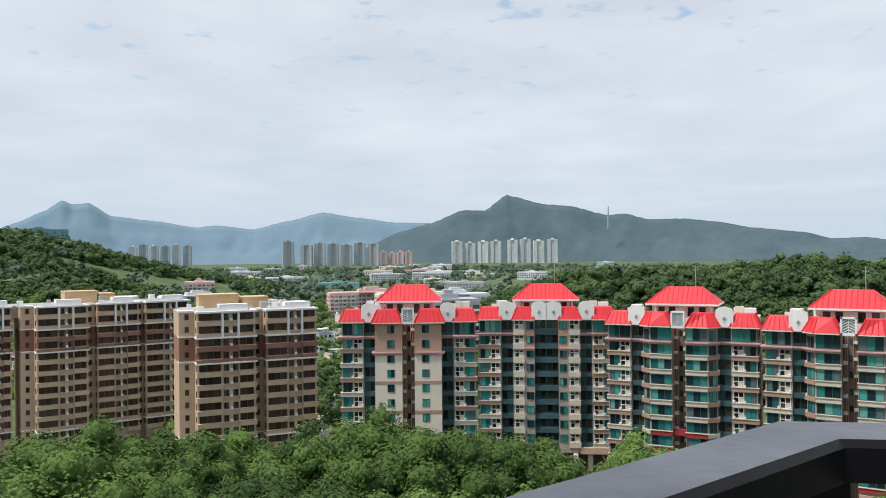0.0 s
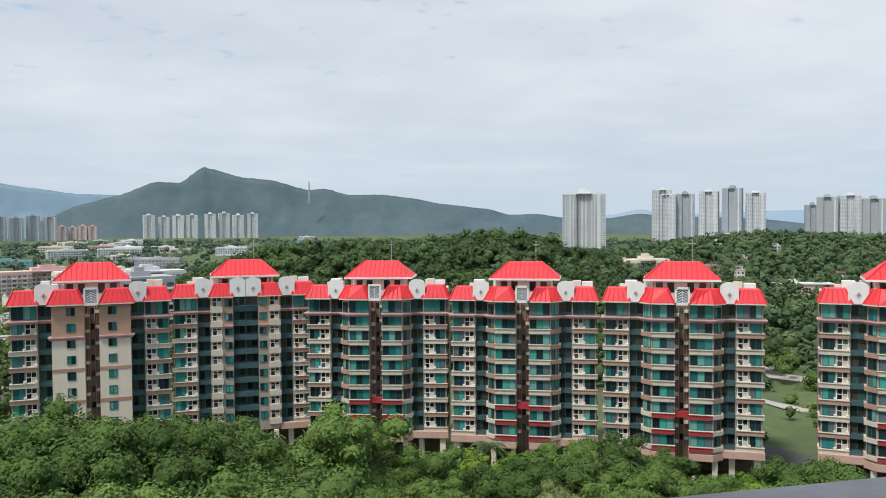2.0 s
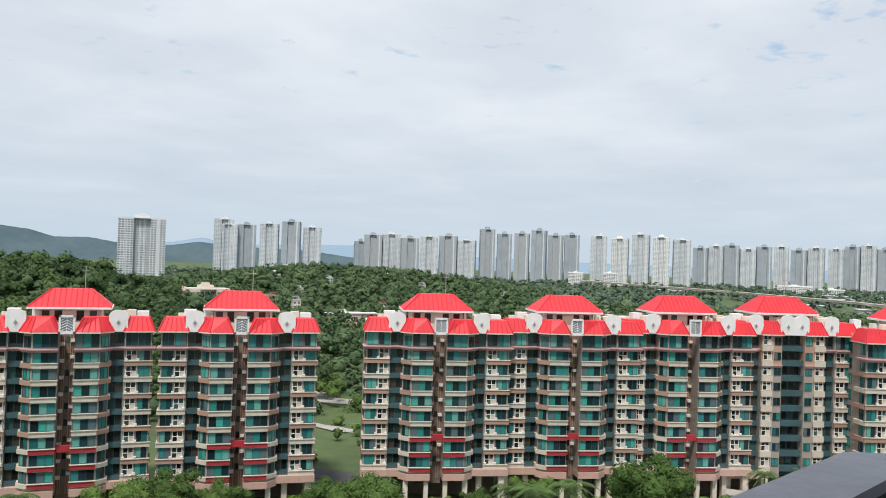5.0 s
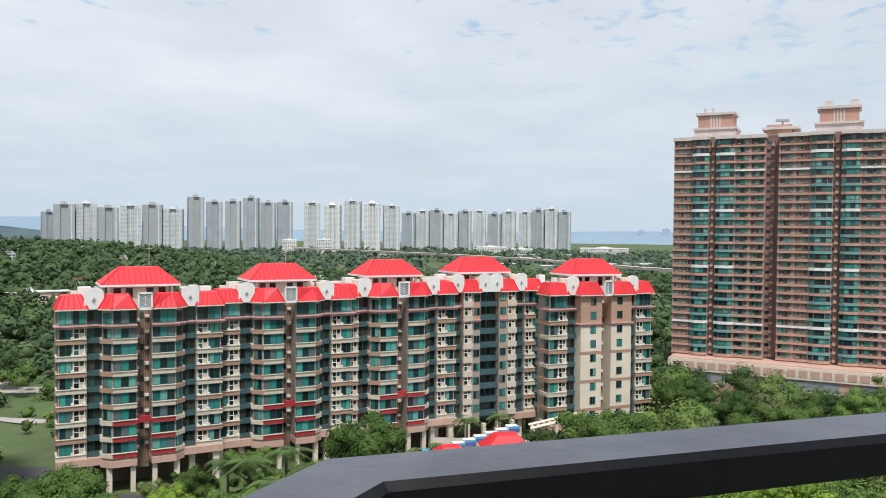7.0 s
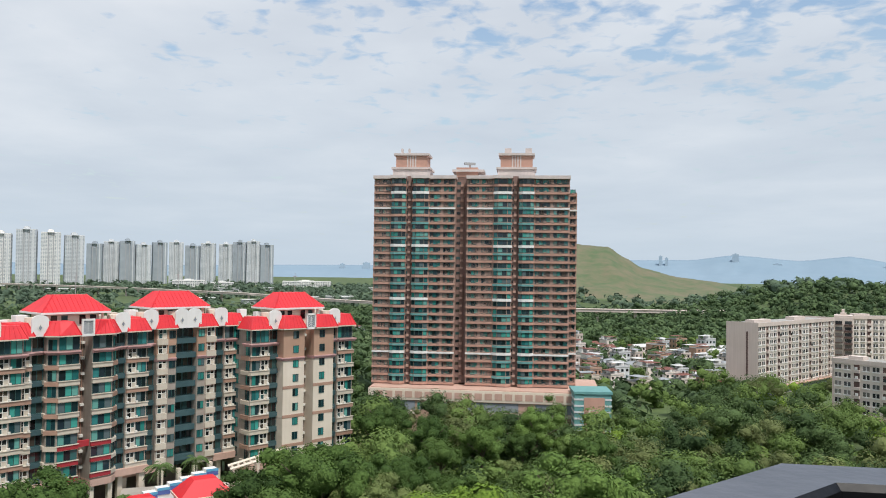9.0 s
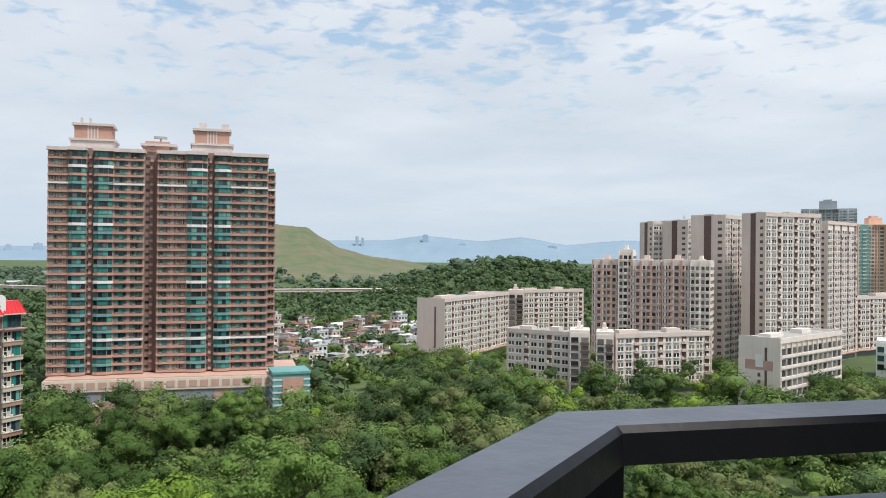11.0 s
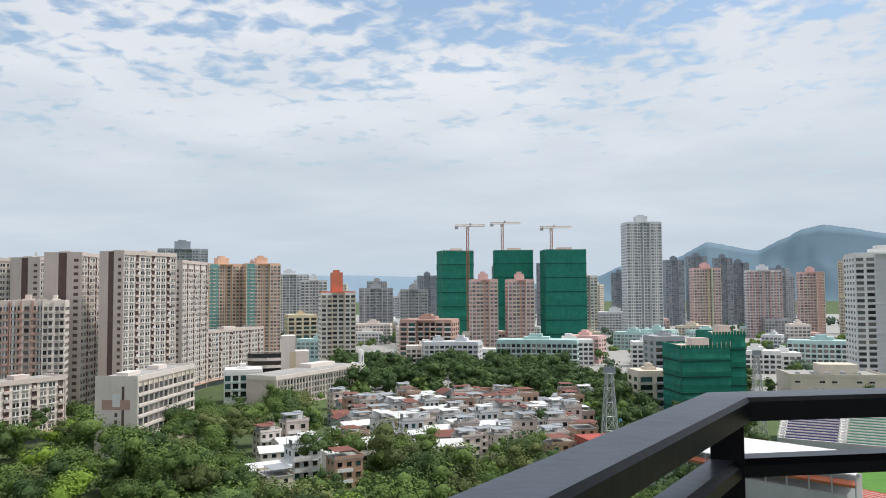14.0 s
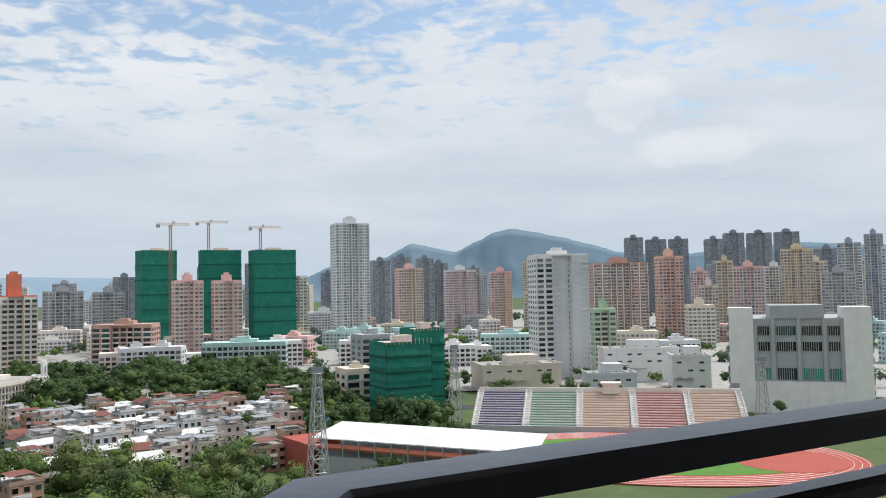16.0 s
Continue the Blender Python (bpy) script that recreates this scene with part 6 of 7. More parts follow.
for k in range(4):
    z = 5 + k * 3.6
    mb.prism([(-15, 3), (-12, -1.5), (-5, -2.6), (2, -1), (2, 12), (-15, 12)], z, z + 1.4, 0)
    mb.prism([(-14.6, 3), (-11.8, -1.0), (-5, -2.1), (1.9, -0.6), (1.9, 11.5), (-14.6, 11.5)], z + 1.4, z + 3.6, 2)
part("wall", mb, [CONCL, YELLOW, DARKG], ws)

# ---- sports ground ----
fc = bearing(194, 242)
field = empty("sports_ground", pose(fc.x, fc.y, 0.15, 0, 0, facing(-fc.x, -fc.y)), "red running track round a green pitch", "sports field", kind="structure")
ring = [(math.cos(2 * math.pi * k / 64), math.sin(2 * math.pi * k / 64)) for k in range(64)]
part("track", MB().prism([(58 * c, 36 * s) for c, s in ring], 0, 0.25, 0), [TRACK], field)
part("pitch", MB().prism([(46 * c, 25 * s) for c, s in ring], 0.25, 0.3, 0), [TURF], field)
ln_ = MB()
for q in range(1, 7):
    for k in range(64):
        c0, s0 = ring[k]
        c1, s1 = ring[(k + 1) % 64]
        ln_.beam(((46 + 1.9 * q) * c0, (25 + 1.75 * q) * s0, 0.262), ((46 + 1.9 * q) * c1, (25 + 1.75 * q) * s1, 0.262), 0.05, 0)
part("lane_lines", ln_, [WHITE], field, kind="stuff")
part("jump_area", MB().prism([(37 + 15 * c, -2 + 15 * s) for c, s in ring], 0.3, 0.36, 0), [TRACK], field, "red jumping area on the pitch")
s0, s1 = bearing(181.6, 281), bearing(200.5, 281)
dr = s1 - s0
stand = empty("seating_stand", pose(s0.x, s0.y, 0, 0, 0, math.degrees(math.atan2(dr.y, dr.x))), "open stand with blue, green, buff and red seat blocks", "stadium")
ln = dr.length
secs = 5
part("wall", MB().box(0, ln, 18, 18.6, 0, 13, 0).box(0, ln, -0.5, 0, 0, 2.2, 1), [CONCL, GREYW], stand)
for i in range(secs):
    x0, x1 = ln * i / secs + 1.2, ln * (i + 1) / secs - 1.2
    prof = [(14 * 1.28, 0), (0, 0)]
    for r in range(14):
        prof += [(r * 1.28, 2.2 + r * 0.68), (r * 1.28 + 1.28, 2.2 + r * 0.68)]
    tier = MB()
    tier.face([(x0, y, z) for y, z in prof])
    tier.face([(x1, y, z) for y, z in prof[::-1]])
    for (y0, z0), (y1, z1) in zip(prof, prof[1:] + prof[:1]):
        tier.face([(x0, y0, z0), (x0, y1, z1), (x1, y1, z1), (x1, y0, z0)])
    tier = part("seat_tier", tier, [CONCL], stand)
    row = MB().box(x0 + 0.2, x1 - 0.2, 0.45, 0.95, 0, 0.42, 0).mesh("bench", [(SEATB, SEATG, SEATY, SEATR, SEATY)[i]])
    for r in range(14):
        put_window(tier, row, 0, r * 1.28, 2.2 + r * 0.68, 0, "bench")
for i in range(secs + 1):
    x = min(max(ln * i / secs, 0.8), ln - 0.8)
    mb = MB()
    for r in range(14):
        mb.box(x - 1.1, x - 0.7, r * 1.28, r * 1.28 + 1.28, 0, 3.3 + r * 0.68, 0).box(x + 0.7, x + 1.1, r * 1.28, r * 1.28 + 1.28, 0, 3.3 + r * 0.68, 0)
        mb.box(x - 0.7, x + 0.7, r * 1.28, r * 1.28 + 1.28, 0, 2.1 + r * 0.68, 0)
    part("aisle", mb, [WHITE], stand)
part("stand_hut", MB().box(ln * 0.52 - 3, ln * 0.52 + 3, 16, 20, 11, 14.5, 0).box(ln * 0.52 - 3.6, ln * 0.52 + 3.6, 15.4, 20.6, 14.5, 15, 0), [CONCL], stand)
a, b, c, d = bearing(170.2, 216), bearing(172.4, 240), bearing(186.9, 213), bearing(186.0, 188)
gst = empty("grandstand", pose(0, 0, 0), "grandstand with white sheet roof and red tiers", "stadium")
mb = MB()
n = 16
for k in range(n):
    t0, t1 = k / n, (k + 1) / n
    q = [a.lerp(d, t0), a.lerp(d, t1), b.lerp(c, t1), b.lerp(c, t0)]
    mb.prism([(p.x, p.y) for p in q][::-1], 11.0, 11.25, 0)
    mb.beam((q[0].x, q[0].y, 11.3), (q[3].x, q[3].y, 11.3), 0.06, 0)
part("roof", mb, [ROOFW], gst, "white ribbed sheet roof")
inn = [p.lerp((a + b + c + d) / 4, 0.06) for p in (a, b, c, d)]
part("wall", MB().prism([(p.x, p.y) for p in (inn[0], inn[3], inn[2], inn[1])][::-1], 0, 6.5, 0), [GREYW], gst)
rl = MB()
for k in range(14):
    p = a.lerp(d, k / 13)
    rl.beam((p.x, p.y, 6.4), (p.x, p.y, 11), 0.12, 1)
p, q = a.lerp(b, 0.03), d.lerp(c, 0.03)
rl.beam((p.x, p.y, 9.0), (q.x, q.y, 9.0), 0.55, 0)
part("railing", rl, [VERM, STEEL], gst)
e = bearing(168.2, 232)
part("ramp", MB().prism([(a.x, a.y), (e.x, e.y), (b.x, b.y)], 0, 9.0, 0), [TRACK], gst, "red side ramp")
for az, d_, w, dp, m, nm in ((169.2, 322, 20, 16, COURTG, "green hard court"), (172.0, 314, 16, 18, COURTB, "blue hard court"), (170.8, 286, 20, 10, TRACK, "red hard court")):
    p = bearing(az, d_)
    ct = thing("sports_court", MB().box(-w / 2, w / 2, -dp / 2, dp / 2, 0, 0.2, 0).box(-w / 2 + 1.5, w / 2 - 1.5, -0.05, 0.05, 0.2, 0.21, 1).box(-w / 2 + 1.5, w / 2 - 1.5, -dp / 2 + 1, -dp / 2 + 1.1, 0.2, 0.21, 1).box(-w / 2 + 1.5, w / 2 - 1.5, dp / 2 - 1.1, dp / 2 - 1, 0.2, 0.21, 1), [m, WHITE], nm + " with white lines", "sports court", pose(p.x, p.y, terrain(p.x, p.y) + 0.05, 0, 0, facing(-p.x, -p.y) + 15), "hard courts")

# ---- pool terrace, roads, viaduct ----
pt = bearing(77.0, 157)
terrace = empty("pool_terrace", pose(pt.x, pt.y, 3.0, 0, 0, facing(-pt.x, -pt.y)), "raised paved pool terrace with curved blue pool", "pool")
part("deck", MB().box(-15, 16, -7, 10, 0, 3.6, 0).box(-15.3, 16.3, -7.3, -7, 0, 4.4, 1), [PAVE, CREAM], terrace)
part("pool_water", MB().prism([(-9 + 8 * math.cos(t) * (1 + 0.25 * math.sin(2 * t)), 0 + 4.4 * math.sin(t)) for t in [2 * math.pi * k / 28 for k in range(28)]], 3.6, 3.66, 0), [WATER], terrace)
for az, d, w, dp, z0, z1 in ((77.0, 149, 9.5, 7.0, 9.8, 12.4), (73.0, 147, 7.6, 5.5, 8.6, 10.4), (75.0, 139, 10.0, 6.0, 7.6, 9.6)):
    p = bearing(az, d)
    pav = empty("pool_pavilion", pose(p.x, p.y, 3.0, 0, 0, facing(-p.x, -p.y) + 14), "open pool pavilion with red tiled roof and cream posts", "pavilion", "pavilions by the pool")
    part("roof", MB().prism([(-w / 2, -dp / 2), (w / 2, -dp / 2), (w / 2, dp / 2), (-w / 2, dp / 2)], z0 - 3.0, z1 - 3.0, 0, scale=0.42), [RED], pav)
    part("fascia", MB().box(-w / 2 - 0.15, w / 2 + 0.15, -dp / 2 - 0.15, dp / 2 + 0.15, z0 - 3.4, z0 - 3.004, 0), [CREAM], pav)
    for sx in (-1, 1):
        for sy in (-1, 1):
            x, y = sx * (w / 2 - 0.6), sy * (dp / 2 - 0.6)
            part("post", MB().box(x - 0.22, x + 0.22, y - 0.22, y + 0.22, -1.0, z0 - 3.4, 0), [CREAM], pav)
slide = empty("water_slide", pose(0, 0, 0), "blue and white stepped water slide wall beside the pool", "slide")
pa, pb2 = bearing(73.2, 153, 6.4), bearing(77.9, 157, 6.4)
for k in range(6):
    p, q = pa.lerp(pb2, k / 6), pa.lerp(pb2, (k + 1) / 6)
    u = (q - p).normalized()
    zt = 9.2 + k * 0.55
    ang = math.degrees(math.atan2(u.y, u.x))
    part("slide_step", MB().at(p.x, p.y, ang).box(0, (q - p).length, -0.5, 1.6, 3.0, zt, 0).box(0, (q - p).length, -0.62, -0.5, zt - 1.1, zt - 0.35, 1).box(-0.02, (q - p).length + 0.02, -0.66, -0.5, zt - 0.35, zt + 0.1, 2), [WHITE, BLUEP, WATER], slide)
perg = empty("pergola", pose(0, 0, 0), "cream painted pergola stair roof with open slats", "pergola")
pa, pb2 = bearing(78.7, 158, 11.6), bearing(82.4, 160, 14.0)
side_v = Vector((pb2 - pa).normalized().cross(Vector((0, 0, 1)))) * 1.5
for sg in (-1, 1):
    part("rail_beam", MB().beam(tuple(pa + side_v * sg), tuple(pb2 + side_v * sg), 0.22), [CREAM], perg)
for k in range(9):
    p = pa.lerp(pb2, (k + 0.5) / 9)
    part("slat", MB().beam(tuple(p + side_v * 1.2), tuple(p - side_v * 1.2), 0.16), [CREAM], perg)
    if k % 4 == 0:
        for sg in (-1, 1):
            e = p + side_v * sg
            part("post", MB().box(e.x - 0.2, e.x + 0.2, e.y - 0.2, e.y + 0.2, 2.0, e.z - 0.1), [CREAM], perg)


def strip(name, pts, width, mat, label, category, z=0.12, kind="structure"):
    mb = MB()
    rows = []
    for p, q in zip(pts, pts[1:]):
        n = max(1, int((q - p).length / 8))
        for k in range(n + (1 if q is pts[-1] else 0)):
            rows.append(p.lerp(q, k / n))
    for i, p in enumerate(rows):
        d = (rows[min(i + 1, len(rows) - 1)] - rows[max(i - 1, 0)]).normalized()
        s = Vector((-d.y, d.x, 0)) * width / 2
        for e in (p + s, p - s):
            mb.pt(e.x, e.y, terrain(e.x, e.y) + z)
    for i in range(len(rows) - 1):
        mb.f.append([2 * i + 1, 2 * i + 3, 2 * i + 2, 2 * i])
        mb.m.append(0)
    return thing(name, mb, [mat], label, category, kind=kind)


strip("road", [bearing(38, 172), bearing(45, 160), bearing(49, 140), bearing(60, 128)], 7, ASPH, "grey asphalt estate road", "road")
strip("road_lane", [bearing(41, 250), bearing(45, 205), bearing(48, 200), bearing(51, 230)], 6, PAVE, "pale concrete lane between trees", "road")
strip("road_yard", [bearing(40.5, 330), bearing(44, 268), bearing(48, 262)], 9, PAVE, "pale concrete yard behind the estate", "road")
strip("pavement_estate", [bearing(-9.5, 175), bearing(-8.5, 230), bearing(-9, 300)], 9, PAVE, "pale concrete forecourt between estates", "pavement")
strip("pavement_brown", [bearing(-33, 205), bearing(-26, 190), bearing(-20, 178)], 14, PAVE, "sandy paved court at the brown block", "pavement")
strip("road_park", [bearing(112, 300), bearing(116.5, 292), bearing(118.5, 268)], 16, PAVE, "pale concrete car park among trees", "road")
strip("road_village", [bearing(104, 345), bearing(112, 388), bearing(114, 410)], 14, PAVE, "concrete village yard", "road")
strip("road_town", [bearing(176, 330), bearing(186, 345), bearing(200, 352)], 12, ASPH, "asphalt road beside the stadium", "road")
tp = [bearing(a_, 385) for a_ in range(146, 215, 2)]
tq = [bearing(a_, 1750) for a_ in range(146, 215, 2)]
mb = MB()
for e in tp + tq:
    mb.pt(e.x, e.y, 0.55)
for k in range(len(tp) - 1):
    mb.f.append([k, len(tp) + k, len(tp) + k + 1, k + 1])
    mb.m.append(0)
thing("pavement_town", mb, [ROOFC], "grey paved streets and yards of the town", "pavement", kind="structure")
via = empty("viaduct", pose(0, 0, 0), "long grey concrete rail viaduct", "bridge", kind="structure")
vp = [bearing(62, 1800), bearing(72, 1380), bearing(80, 1120), bearing(87, 900), bearing(95, 800), bearing(102, 775), bearing(110, 790), bearing(116, 850)]
dk, pr = MB(), MB()
for p, q in zip(vp, vp[1:]):
    d = (q - p).normalized()
    s = Vector((-d.y, d.x, 0)) * 5
    dk.prism([(e.x, e.y) for e in (p - s, q - s, q + s, p + s)], 11, 13.2, 0)
    dk.beam((*(p - s).xy, 13.7), (*(q - s).xy, 13.7), 0.5, 0)
    for k in range(int((q - p).length / 36)):
        e = p.lerp(q, k * 36 / (q - p).length)
        pr.box(e.x - 1.2, e.x + 1.2, e.y - 1.2, e.y + 1.2, -1, 11, 0)
part("deck", dk, [CONC], via)
part("piers", pr, [CONC], via, kind="stuff")

# ---- where things stand ----
TAKEN = []
for ob in list(scene.objects):
    if ob.parent is None and ob.children and ob.name.split(".")[0] not in ("sports_ground", "balcony_railing", "viaduct"):
        xs, ys = [], []
        for ch in ob.children:
            if ch.name.startswith("window.") or ch.name == "window":
                continue
            for cr in ch.bound_box:
                xs.append(cr[0])
                ys.append(cr[1])
        if xs:
            TAKEN.append((ob.matrix_basis.inverted(), min(xs), max(xs), min(ys), max(ys)))


def free(x, y, gap=2.0):
    v = Vector((x, y, 0))
    for m, x0, x1, y0, y1 in TAKEN:
        w = m @ v
        if x0 - gap < w.x < x1 + gap and y0 - gap < w.y < y1 + gap:
            return False
    return True


# ---- village houses ----
def village_house(w, d, storeys, wall, roof, style, seed):
    rnd = random.Random(seed)
    b = empty("village_house", pose(0, 0, -50), {0: "flat-roofed village house with white roof sheets", 1: "small village house with pitched sheet roof", 2: "village house with roof shed and water tank"}[style], "house", "village houses")
    h = storeys * 3.0
    part("wall", MB().box(-w / 2, w / 2, -d / 2, d / 2, -1, h, 0), [wall], b)
    if style == 1:
        mb = MB()
        mb.face([(-w / 2 - 0.5, -d / 2 - 0.6, h - 0.1), (w / 2 + 0.5, -d / 2 - 0.6, h - 0.1), (w / 2 + 0.5, 0, h + 1.6), (-w / 2 - 0.5, 0, h + 1.6)], 0)
        mb.face([(-w / 2 - 0.5, 0, h + 1.6), (w / 2 + 0.5, 0, h + 1.6), (w / 2 + 0.5, d / 2 + 0.6, h - 0.1), (-w / 2 - 0.5, d / 2 + 0.6, h - 0.1)], 0)
        mb.face([(-w / 2, -d / 2, h - 0.05), (-w / 2, 0, h + 1.5), (-w / 2, d / 2, h - 0.05)], 1)
        mb.face([(w / 2, -d / 2, h - 0.05), (w / 2, d / 2, h - 0.05), (w / 2, 0, h + 1.5)], 1)
        part("roof", mb, [roof, wall], b)
    else:
        part("roof", MB().box(-w / 2 - 0.2, w / 2 + 0.2, -d / 2 - 0.2, d / 2 + 0.2, h, h + 0.25, 0), [ROOFC], b)
        mb = MB().box(-w / 2 - 0.1, w / 2 * 0.5, -d / 2 - 0.1, d / 2 * 0.7, h + 2.3, h + 2.4, 0)
        for x in (-w / 2 + 0.2, 0, w / 2 * 0.45):
            for y in (-d / 2 + 0.2, d / 2 * 0.6):
                mb.beam((x, y, h + 0.2), (x, y, h + 2.3), 0.06, 1)
        part("canopy", mb, [roof, STEEL], b, "sheet canopy over the roof terrace")
        part("parapet", MB().box(-w / 2 - 0.2, w / 2 + 0.2, -d / 2 - 0.2, -d / 2, h + 0.25, h + 1.0, 0).box(w / 2, w / 2 + 0.2, -d / 2, d / 2, h + 0.25, h + 1.0, 0), [wall], b)
        if style == 2:
            part("roof_shed", MB().box(w * 0.1, w * 0.42, d * 0.0, d * 0.42, h + 0.25, h + 2.5, 0).box(w * 0.08, w * 0.44, -d * 0.02, d * 0.44, h + 2.5, h + 2.6, 1), [WHITE, roof], b)
            part("water_tank", MB().prism([(-w * 0.3 + 0.6 * math.cos(t), d * 0.38 + 0.6 * math.sin(t)) for t in [math.pi * k / 5 for k in range(10)]], h + 0.25, h + 1.6, 0), [STEEL], b)
    k = max(2, int(w / 2.8))
    wn_ = MB()
    for f in range(storeys):
        z = f * 3.0 + 1.0
        for i in range(k):
            x = -w / 2 + (i + 0.5) * w / k
            wn_.box(x - 0.75, x + 0.75, -d / 2 - 0.07, -d / 2, z, z + 1.3, 0).box(x - 0.85, x + 0.85, -d / 2 - 0.35, -d / 2, z + 1.4, z + 1.5, 1)
        for y in (-d * 0.2, d * 0.2):
            wn_.box(-w / 2 - 0.07, -w / 2, y - 0.6, y + 0.6, z, z + 1.3, 0).box(w / 2, w / 2 + 0.07, y - 0.6, y + 0.6, z, z + 1.3, 0)
        part("balcony", MB().box(-w * 0.45, w * 0.1, -d / 2 - 1.1, -d / 2, f * 3 + 2.7, f * 3 + 2.9, 0).box(-w * 0.45, w * 0.1, -d / 2 - 1.1, -d / 2 - 1.0, f * 3 + 2.9, f * 3 + 3.7, 0), [WHITE], b) if f < storeys - 1 else None
    part("window_set", wn_, [DARKG, wall], b, kind="stuff")
    return b


protos = [village_house(9, 8, 3, PALE, ROOFW, 2, 1), village_house(11, 8, 2, CREAM, ROOFG, 0, 2), village_house(10, 7, 2, GREYW, ROOFR, 1, 3), village_house(8, 8, 3, CONC, ROOFG, 2, 4),
          village_house(12, 7, 2, CONCL, ROOFW, 1, 5), village_house(9, 9, 3, TAN, ROOFR, 0, 6), village_house(10, 8, 2, STONE, ROOFW, 0, 7), village_house(14, 8, 2, GREYW, ROOFG, 1, 8), village_house(10, 8, 3, CONCL, ROOFR, 2, 9)]
used = [0] * len(protos)


def settle(az0, az1, d0, d1, n, seed, gap=5.5, turn=20):
    rnd = random.Random(seed)
    put = []
    tries = 0
    while len(put) < n and tries < n * 40:
        tries += 1
        az, d = rnd.uniform(az0, az1), rnd.uniform(d0, d1)
        p = bearing(az, d)
        if not free(p.x, p.y, 4) or any((p - q).length < gap + 4 for q in put):
            continue
        put.append(p)
        k = rnd.randrange(len(protos))
        m = pose(p.x, p.y, terrain(p.x, p.y), 0, 0, facing(-p.x, -p.y) + turn + rnd.choice((0, 0, 90, 6, -8))) @ Matrix.Diagonal((s_x := rnd.uniform(0.62, 0.95), rnd.uniform(0.7, 1.0), rnd.uniform(0.7, 1.05), 1))
        if used[k]:
            ob = copy_thing(protos[k], m)
            ob.matrix_basis = m
        else:
            protos[k].matrix_basis = m
            ob = protos[k]
        used[k] += 1
        TAKEN.append((m.inverted(), -6, 6, -5.5, 5))


settle(151.5, 169.0, 232, 350, 112, 5, 2.2)
settle(146, 152, 205, 262, 10, 6)
settle(102.5, 113.5, 330, 520, 75, 7, 4.0, 40)
settle(-30, -10, 330, 700, 48, 8, 8)
settle(-9, 8, 330, 640, 40, 9, 8)
settle(26, 30, 480, 640, 14, 10, 6)
settle(30, 62, 420, 900, 22, 12, 12)
settle(62, 100, 380, 900, 28, 13, 12)
rnd = random.Random(21)
for k in range(46):
    az, d = rnd.uniform(-30, 12), rnd.uniform(550, 2600)
    city_tower(az, d, rnd.uniform(24, 70), rnd.uniform(7, 15), rnd.choice((WHITE, PALE, CREAM, PALE, GREYW, TEALTILE, PINK)), None, GREYG, 18, rnd.uniform(-20, 20), 3.2, 4, "low pale town building", notch=False, name="town_block", top_h=2, group="low town blocks")
for az, d, w, h, mt in ((-5.0, 620, 70, 19, PINK), (-1.5, 520, 60, 22, CREAM), (1.0, 480, 40, 20, PALE), (-13, 560, 70, 15, PALE), (-17, 640, 60, 14, PALE), (0.5, 330, 24, 27, GREYW), (35.7, 560, 30, 12, CREAM), (34.2, 560, 16, 9, PINK)):
    city_tower(az, d, w, h, mt, WHITE, GREYG, 16, 14, 3.0, 3.4, "low-rise residential block with flat roof", notch=True, name="town_block", top_h=3, group="low town blocks")
for k in range(40):
    az, d = rnd.choice((rnd.uniform(24, 30), rnd.uniform(62, 100), rnd.uniform(76, 92))), rnd.uniform(900, 2400)
    p = bearing(az, d)
    w = rnd.uniform(20, 60)
    thing("shed", MB().box(-w / 2, w / 2, 0, 14, 0, 6, 1).box(-w / 2 - 1, w / 2 + 1, -1, 15, 6, 6.8, 0), [ROOFW, GREYW], "long white sheet-roofed shed among trees", "shed", pose(p.x, p.y, terrain(p.x, p.y), 0, 0, facing(-p.x, -p.y) + rnd.uniform(-20, 20)), "sheds")


hp = bearing(45.6, 470)
long_house = empty("long_house", pose(hp.x, hp.y, terrain(hp.x, hp.y), 0, 0, facing(-hp.x, -hp.y) + 12), "long low pink house with a pale roof beside the yard", "house")
part("wall", MB().box(-15, 15, 0, 9, -1, 6.2, 0), [PINK], long_house)
part("roof", MB().box(-15.6, 15.6, -0.6, 9.6, 6.2, 6.8, 0).box(-9, -2, 2, 7, 6.8, 8.6, 0), [ROOFW], long_house)
for k in range(6):
    put_window(long_house, window_mesh(2.4, 1.6, 2, 1, FRAME, DARKG), -12.5 + k * 5, -0.1, 2.8)


# ---- cars ----
def car(col, seed):
    b = empty("car", pose(0, 0, -50), "parked " + col[1] + " saloon car", "car", "parked cars")
    mb = MB()
    prof = [(-2.1, 0.35), (2.1, 0.35), (2.15, 0.75), (1.2, 0.9), (0.6, 1.4), (-1.1, 1.42), (-1.7, 0.95), (-2.15, 0.85)]
    xz_plate(mb, prof, -0.85, 0.85, 0)
    part("body", mb, [col[0]], b)
    gl = MB()
    xz_plate(gl, [(1.1, 0.93), (0.56, 1.36), (-1.05, 1.37), (-1.55, 0.97)], -0.88, -0.84, 0)
    xz_plate(gl, [(1.1, 0.93), (0.56, 1.36), (-1.05, 1.37), (-1.55, 0.97)], 0.84, 0.88, 0)
    part("side_glass", gl, [DARKG], b)
    for x in (-1.3, 1.3):
        for y in (-0.8, 0.8):
            wh = MB()
            xz_plate(wh, [(x + 0.33 * math.cos(t), 0.33 + 0.33 * math.sin(t)) for t in [math.pi * k / 6 for k in range(12)]], y - 0.12, y + 0.12, 0)
            part("wheel", wh, [GREYD], b)
    return b


